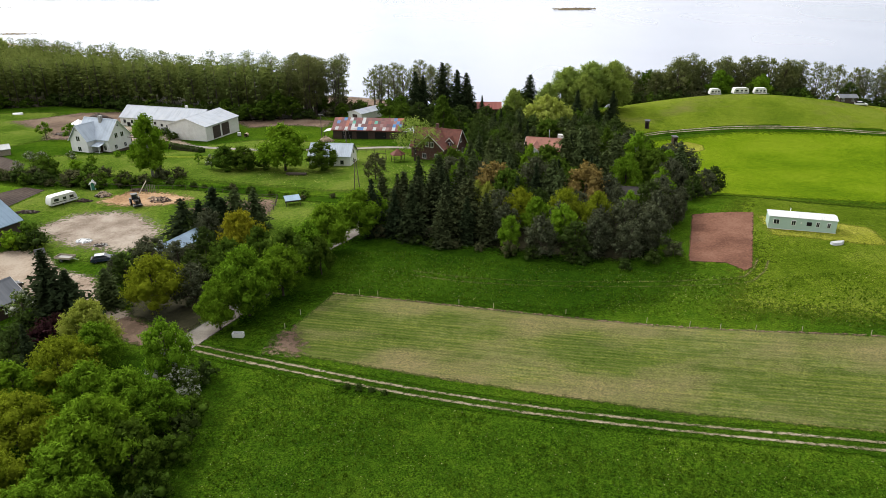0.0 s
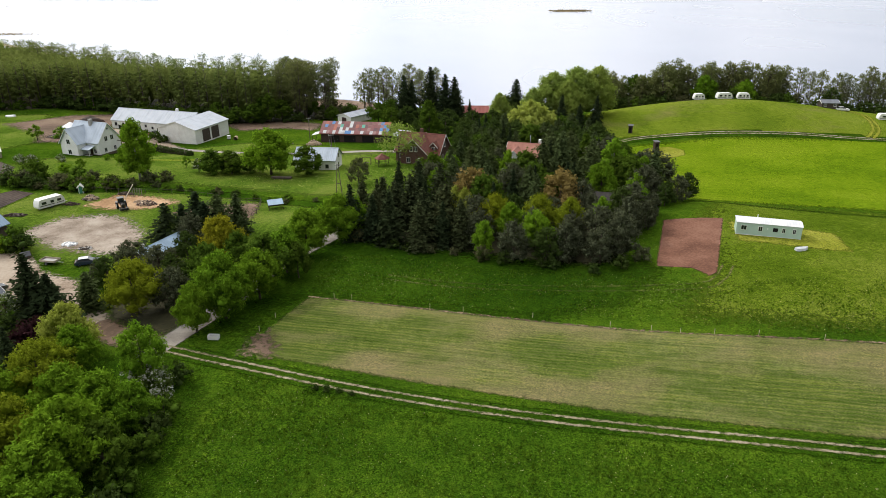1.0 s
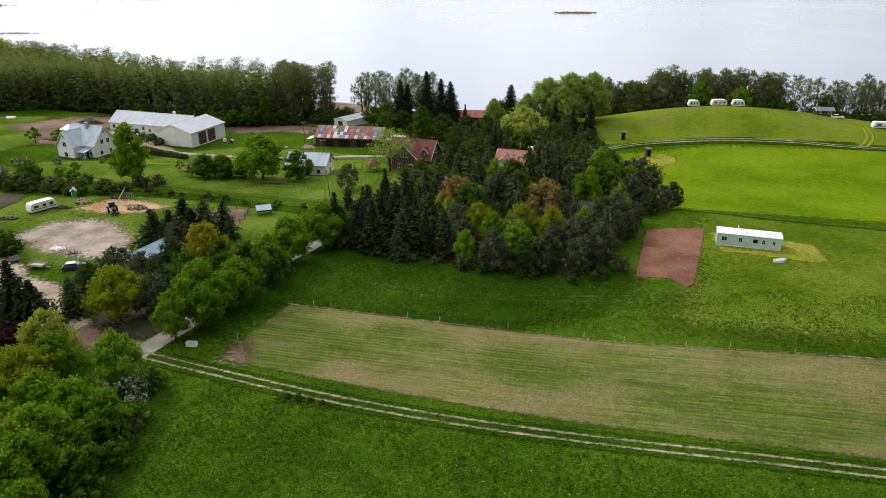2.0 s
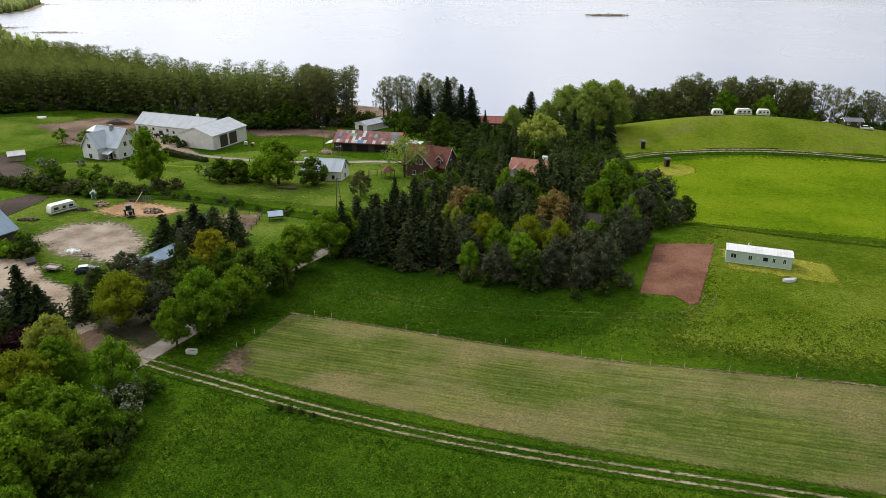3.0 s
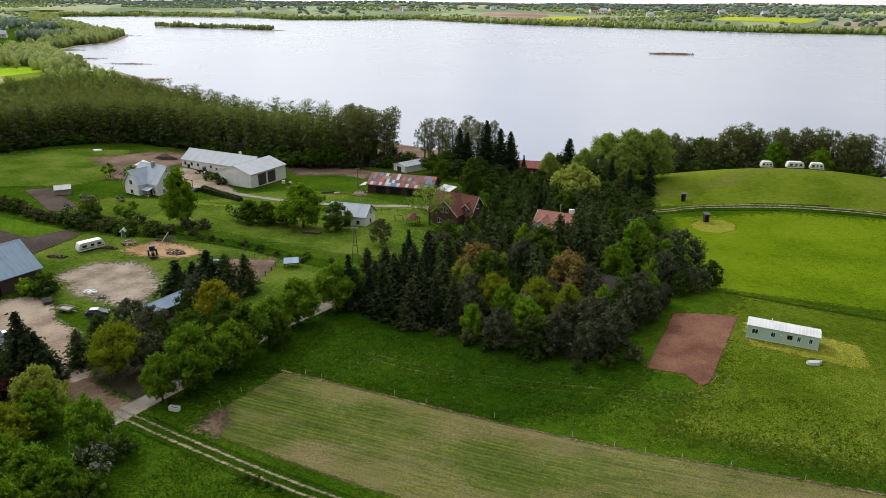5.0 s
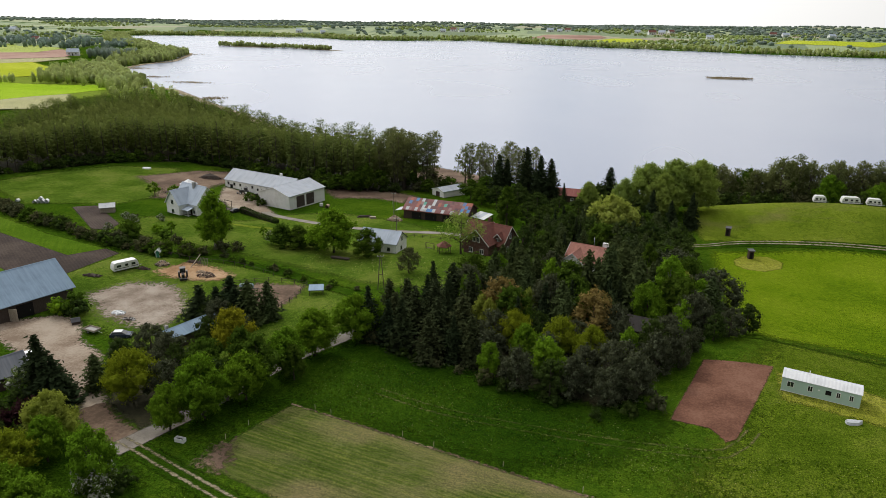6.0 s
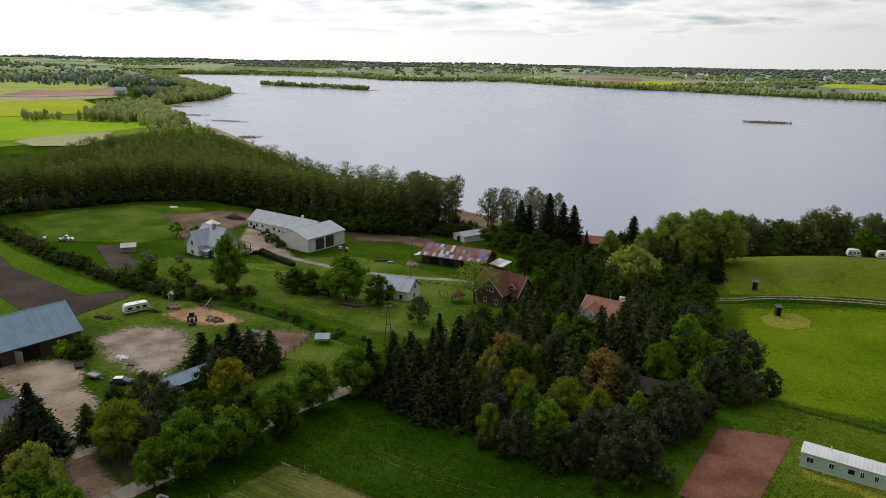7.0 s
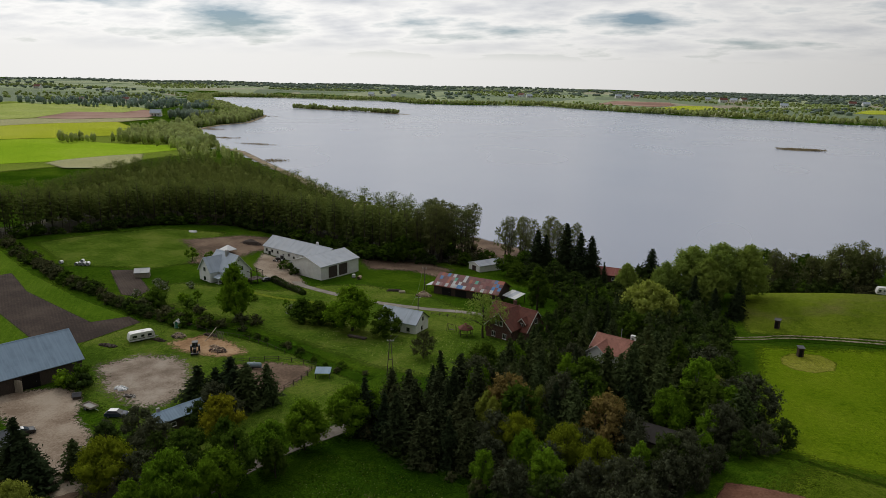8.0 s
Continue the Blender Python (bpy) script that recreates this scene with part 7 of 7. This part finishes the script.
def tractor(x, y, yaw, paint, label):
    ob = site("tractor", x, y, yaw, label, "tractor")
    put_under("bonnet", block("bonnet", M[paint], 1.0, 0, 1.35, 1.9, 0.75, 0.7, 0.12), ob)
    put_under("cab", block("cab", M["glass"], -0.75, 0, 1.95, 1.3, 1.35, 1.2, 0.08), ob)
    put_under("cab_roof", block("cab_roof", M["dark_car"], -0.75, 0, 2.62, 1.55, 1.5, 0.14, 0.04), ob)
    put_under("chassis", block("chassis", M["dark_car"], 0.2, 0, 0.85, 3.2, 0.6, 0.5, 0.05), ob)
    put_under("exhaust", tube("exhaust", M["dark_car"], (0.9, 0.3, 1.6), (0.9, 0.3, 2.7), 0.05), ob)
    for s in (-1, 1):
        wheel(ob, -0.85, s * 0.95, 0.8, 0.42, "white_paint")
        wheel(ob, 1.45, s * 0.75, 0.48, 0.28, "white_paint")
        put_under("mudguard", block("mudguard", M[paint], -0.85, s * 0.95, 1.66, 1.2, 0.44, 0.08, 0.03), ob)
    put_under("loader", block("loader", M["dark_car"], 2.6, 0, 0.6, 0.5, 1.8, 0.5, 0.05), ob)
    return ob


tractor(-73.4, 155.4, -55, "dark_car", "dark tractor with white wheels on the sawdust")
tractor(-111.0, 254.8, 200, "dark_car", "dark tractor in front of the barn")
tractor(-102.8, 248.8, 160, "red_paint", "old red tractor beside the barn wing")


def heap(name, x, y, rx, ry, tall, count, mats, piece, label, category, seed, even=False):
    """A loose pile of logs or lumps, each a piece of its own."""
    ob = site(name, x, y, 0, label, category)
    rng = random.Random(seed)
    shared = []
    for mat in mats:
        shared.append(tube(piece, M[mat], (-0.28, 0, 0), (0.28, 0, 0), 0.13, 6) if piece == "log" else block(piece, M[mat], 0, 0, 0, 0.6, 0.45, 0.35, 0.08))
    put_under("core", solid("core", [[(math.cos(a * 0.524) * rx * f, math.sin(a * 0.524) * ry * f, z) for a in range(12)] for f, z in ((0.92, -0.2), (0.6, tall * 0.55), (0.15, tall * 0.85))], M[mats[0]]), ob)
    for k in range(count):
        a, f = rng.uniform(0, 6.28), math.sqrt(rng.random())
        m = Matrix.Translation((math.cos(a) * rx * f, math.sin(a) * ry * f, tall * (1 - f) * 0.95 + 0.1)) @ Euler((rng.uniform(0, 6), rng.uniform(-0.6, 0.6), rng.uniform(0, 6))).to_matrix().to_4x4()
        put_under(piece, shared[rng.randrange(len(shared))], ob, m)
    return ob


heap("firewood_pile", -84.6, 162.8, 2.0, 1.5, 1.3, 110, ("cut_wood", "pale_wood", "old_wood"), "log", "loose pile of pale split firewood", "firewood", 1)
heap("firewood_pile", -68.6, 158.4, 2.6, 1.7, 1.1, 120, ("cut_wood", "old_wood", "brick"), "log", "loose pile of split firewood on sawdust", "firewood", 2)
heap("firewood_pile", -71.4, 160.3, 1.2, 0.8, 0.6, 30, ("cut_wood",), "log", "small heap of cut logs", "firewood", 3)
heap("firewood_pile", -40.8, 233.2, 2.8, 2.0, 2.0, 130, ("cut_wood", "pale_wood", "brick"), "log", "big pile of pale split firewood beside the shed", "firewood", 4)
heap("rubble_heap", -74.3, 131.6, 1.7, 0.9, 0.6, 24, ("plastic", "tarp"), "lump", "white plastic sheeting and lumps on the sand", "rubbish heap", 5)
heap("rubble_heap", -69.8, 129.3, 1.4, 0.7, 0.35, 16, ("concrete", "old_wood"), "lump", "small heap of broken concrete", "rubbish heap", 6)
heap("brush_pile", -134, 242, 6.0, 3.0, 1.2, 90, ("old_wood", "dark_wood"), "log", "long pile of old timber and brush behind the farmhouse", "timber", 7)
heap("log_pile", -137, 272.5, 5.5, 2.2, 2.4, 120, ("old_wood", "dark_wood", "brick"), "log", "big pile of felled brown logs at the edge of the wood", "timber", 21)
heap("brush_pile", -129, 247, 4.0, 1.6, 0.9, 50, ("old_wood", "pale_wood"), "log", "scattered old timber behind the farmhouse", "timber", 22)
heap("brush_pile", -87.5, 158.5, 2.2, 0.8, 0.7, 30, ("dark_wood", "old_wood"), "log", "low heap of branches beside the caravan", "timber", 23)
heap("brush_pile", -96.5, 150.5, 3.2, 0.9, 0.6, 40, ("old_wood", "dark_wood"), "log", "row of old branches along the garden edge", "timber", 8)
heap("brush_pile", -101.5, 143.0, 2.8, 0.8, 0.6, 36, ("old_wood", "dark_wood"), "log", "row of old branches along the garden edge", "timber", 9)
heap("brush_pile", -90.5, 171.5, 3.0, 1.2, 1.3, 40, ("dark_wood", "old_wood"), "log", "dark heap of timber behind the outhouse", "timber", 10)
heap("brush_pile", -77.5, 166.8, 2.4, 0.9, 0.7, 36, ("dark_wood", "old_wood"), "log", "heap of old branches", "timber", 11)

frame_pile = site("hay_rack", -74.0, 165.8, 30, "leaning timbers and an old hay rack", "timber")
for k in range(6):
    put_under("timber", tube("timber", M["old_wood"], (-1.6 + 0.5 * k, -1.0, 0.0), (-0.6 + 0.35 * k, 1.0, 2.0 - 0.1 * k), 0.08, 5), frame_pile)
put_under("long_pole", tube("long_pole", M["pale_wood"], (-3.4, -1.8, 0.0), (-0.6, 0.6, 3.0), 0.11, 6), frame_pile, None, "pale peeled pole leaning on the rack")

bales = site("wrapped_bales", -163.5, 207.0, 20, "stack of white plastic-wrapped hay bales", "hay bales")
for k, (bx, by, bz) in enumerate([(-2.2, 0, 0.6), (-0.9, 0.2, 0.6), (0.5, 0, 0.6), (1.9, 0.1, 0.6), (-1.5, 1.2, 0.6), (0, 1.3, 0.6), (1.4, 1.2, 0.6), (-0.2, 0.5, 1.6)]):
    put_under("bale", tube("bale", M["plastic"], (bx, by - 0.6, bz), (bx, by + 0.6, bz), 0.62, 14), bales)
single = site("wrapped_bale", -172.0, 205.5, 0, "single white wrapped bale by the hedge", "hay bale")
put_under("bale", tube("bale", M["plastic"], (0, -0.6, 0.6), (0, 0.6, 0.6), 0.62, 14), single)
horse_tarp = site("covered_heap", -172.0, 278.0, 15, "white plastic sheet over a heap in the pasture", "covered heap")
put_under("sheet", solid("sheet", [[(x, s * w, z) for s, z in ((-1, 0.0), (-0.6, 0.55), (0, 0.85), (0.6, 0.5), (1, 0.0))] for x, w in ((-1.9, 0.5), (-1.0, 1.0), (0.7, 0.9), (1.8, 0.4))], M["plastic"]), horse_tarp)

tank = site("water_tank", -74.6, 247.5, 10, "white plastic water tank in a cage beside the barn", "tank")
put_under("container", block("container", M["plastic"], 0, 0, 0.85, 1.2, 1.0, 1.2, 0.12), tank)
put_under("pallet", block("pallet", M["old_wood"], 0, 0, 0.12, 1.25, 1.05, 0.25), tank)
for k in range(4):
    put_under("cage_bar", block("cage_bar", M["steel"], -0.45 + 0.3 * k, -0.52, 0.85, 0.03, 0.03, 1.3), tank)
round_bale = site("hay_bale", -71.8, 246.6, 0, "pale weathered round bale", "hay bale")
put_under("bale", tube("bale", M["cut_wood"], (0, -0.9, 0.6), (0, 0.9, 0.6), 0.7, 14), round_bale)
log_stack = site("log_stack", -53.0, 235.5, 20, "stack of long dark logs on the grass", "timber")
for k, (py, pz) in enumerate([(-0.6, 0.2), (-0.1, 0.2), (0.4, 0.2), (-0.35, 0.55), (0.15, 0.55)]):
    put_under("log", tube("log", M["old_wood"], (-2.6 + 0.2 * k, py, pz), (2.4, py, pz), 0.22, 8), log_stack)
crate = site("wooden_crate", -49.3, 234.2, 25, "weathered wooden trough on the grass", "crate")
put_under("box", block("box", M["pale_wood"], 0, 0, 0.4, 2.2, 1.0, 0.7, 0.03), crate)

trough = site("trough", -30.9, 89.6, -4, "white enamel tub standing by the roadside", "tub")
for sx, sy, cx, cy in ((1.6, 0.07, 0, -0.34), (1.6, 0.07, 0, 0.34), (0.07, 0.75, -0.8, 0), (0.07, 0.75, 0.8, 0)):
    put_under("side", block("side", M["white_paint"], cx, cy, 0.42, sx, sy, 0.7, 0.02), trough)
put_under("bottom", block("bottom", M["gap"], 0, 0, 0.40, 1.55, 0.66, 0.06), trough)

# the kennel, one small gabled body
garden_box = site("dog_kennel", -79.5, 124.5, 40, "small dark pitched kennel on the grass", "kennel")
wing(garden_box, pose(0, 0, 0), 1.6, 1.3, 0.8, 1.4, "old_wood", "felt", 0.12, trim="dark_wood", depth=0.2, thick=0.05)
slurry_tank = site("tank_trailer", -53.6, 152.0, 15, "blue-grey cylindrical water tank on a trailer in the paddock", "tank trailer")
put_under("tank", limb_mesh("tank", [[((-1.75, 0, 1.05), 0.2), ((-1.7, 0, 1.05), 0.5), ((-1.55, 0, 1.05), 0.62), ((1.55, 0, 1.05), 0.62), ((1.7, 0, 1.05), 0.5), ((1.75, 0, 1.05), 0.2)]], M["tank_paint"], 16), slurry_tank)
put_under("chassis", block("chassis", M["dark_car"], 0.2, 0, 0.42, 3.8, 0.5, 0.14), slurry_tank)
put_under("hatch", tube("hatch", M["steel"], (0, 0, 1.62), (0, 0, 1.78), 0.24, 12), slurry_tank)
for side in (-1, 1):
    wheel(slurry_tank, -0.5, side * 0.72, 0.36, 0.22)
put_under("tow_bar", tube("tow_bar", M["dark_car"], (1.8, 0, 0.42), (3.1, 0, 0.4), 0.06, 6), slurry_tank)
pen = site("pen", -35.8, 153.5, 20, "small pen of grey boards and sheets", "pen")
put_under("roof", slab("roof", M["blue_tin"], [(-1.8, -1.4, 1.5), (1.8, -1.4, 1.5), (1.8, 1.4, 2.0), (-1.8, 1.4, 2.0)], 0.05), pen)
for px in (-1.6, 1.6):
    for py in (-1.2, 1.2):
        put_under("post", block("post", M["old_wood"], px, py, 0.7, 0.12, 0.12, 1.7), pen)
put_under("back_board", block("back_board", M["old_wood"], 0, 1.2, 0.9, 3.2, 0.06, 1.2), pen)


# fences and posts
def fence(line, gap, label, tall=1.3, rails=2, wood="old_wood"):
    ob = new("fence")
    tagged(ob, label, "fence")
    pts = bend(line, gap)
    post = block("post", M[wood], 0, 0, tall / 2 - 0.1, 0.12, 0.12, tall + 0.2)
    feet = [Vector((x, y, level(x, y))) for x, y in pts]
    for p in feet:
        put_under("post", post, ob, Matrix.Translation(p))
    for a, b in zip(feet, feet[1:]):
        for r in range(rails):
            up = Vector((0, 0, tall * (0.9 - 0.4 * r)))
            put_under("rail", tube("rail", M[wood], a + up, b + up, 0.045, 4), ob)
    return ob


fence([(-40.5, 158.5), (-39.5, 150), (-41, 141)], 2.6, "dark timber rail fence of the paddock")
fence([(-60, 153), (-51, 158.5), (-40.5, 158.5)], 3.0, "grey timber rail fence of the paddock")
fence([(-30, 211), (-22, 210.5), (-15, 209)], 2.5, "low garden fence beside the road", 1.0)
fence([(-94, 172.5), (-80, 168.5), (-66, 168), (-52, 163)], 3.4, "old post and rail fence along the garden", 1.1, 1)
for x, y in ((-11.4, 103.0), (2.0, 99.8), (7.5, 98.4), (18.7, 96.2), (30.5, 93.0), (36.5, 91.4), (40.7, 90.4), (45.6, 89.6), (52.0, 88.8), (61.0, 87.0), (-14.5, 103.6), (-23.0, 96.5), (-24.5, 92.0)):
    stake = site("fence_stake", x, y, 0, "thin pale stake marking the field edge", "stake", group="stakes along the field")
    put_under("stake", tube("stake", M["pale_wood"], (0, 0, -0.2), (0, 0, 0.95), 0.045, 6, 0.04), stake)

hedge_block = site("clipped_hedge", -87.0, 221.4, -31, "clipped dark green hedge beside the drive", "hedge")
hc = far_rng.uniform(-1, 1, (2600, 3))
axis_pick = far_rng.integers(0, 3, 2600)
hc[np.arange(2600), axis_pick] = np.sign(hc[np.arange(2600), axis_pick]) * far_rng.uniform(0.9, 1.05, 2600)
hv, hq = leaf_quads(hc * [11.0, 0.9, 0.9] + [0, 0, 0.9], hc + far_rng.normal(size=hc.shape) * 0.5, far_rng.uniform(0.25, 0.45, 2600), far_rng)
put_under("foliage", mesh_from_arrays("foliage", hv, hq, M["dark"]), hedge_block)
put_under("core", block("core", M["bark"], 0, 0, 0.8, 21.4, 1.5, 1.5), hedge_block)

# power poles and their wire
def pole(x, y, tall, legs=1):
    ob = site("power_pole", x, y, 20, "grey power pole with a cross-arm", "power pole", group="power line")
    if legs == 2:
        for s in (-1, 1):
            put_under("leg", tube("leg", M["old_wood"], (s * 0.8, 0, -0.3), (s * 0.12, 0, tall), 0.11, 8, 0.08), ob)
        put_under("brace", tube("brace", M["old_wood"], (-0.55, 0, tall * 0.45), (0.55, 0, tall * 0.45), 0.08, 6), ob)
    else:
        put_under("leg", tube("leg", M["old_wood"], (0, 0, -0.3), (0, 0, tall), 0.15, 8, 0.1), ob)
    arm = put_under("cross_arm", block("cross_arm", M["steel"], 0, 0, tall - 0.3, 1.6, 0.1, 0.1), ob)
    for px in (-0.7, 0, 0.7):
        put_under("insulator", tube("insulator", M["white_paint"], (px, 0, tall - 0.25), (px, 0, tall), 0.05, 6), arm)
    return Vector((x, y, level(x, y) + tall))


heads = [pole(-21.3, 159.3, 9.0, 2), pole(-28.4, 195.6, 9.5), pole(-43.5, 241.0, 8.5)]
for a, b in zip(heads, heads[1:]):
    for off in (-0.7, 0.7):
        pts = [(a.lerp(b, k / 10) + Vector((off, 0, -1.2 * 4 * (k / 10) * (1 - k / 10))), 0.015) for k in range(11)]
        tagged(new("wire", limb_mesh("wire", [pts], M["dark_car"], 4)), "sagging wire of the power line", "wire")
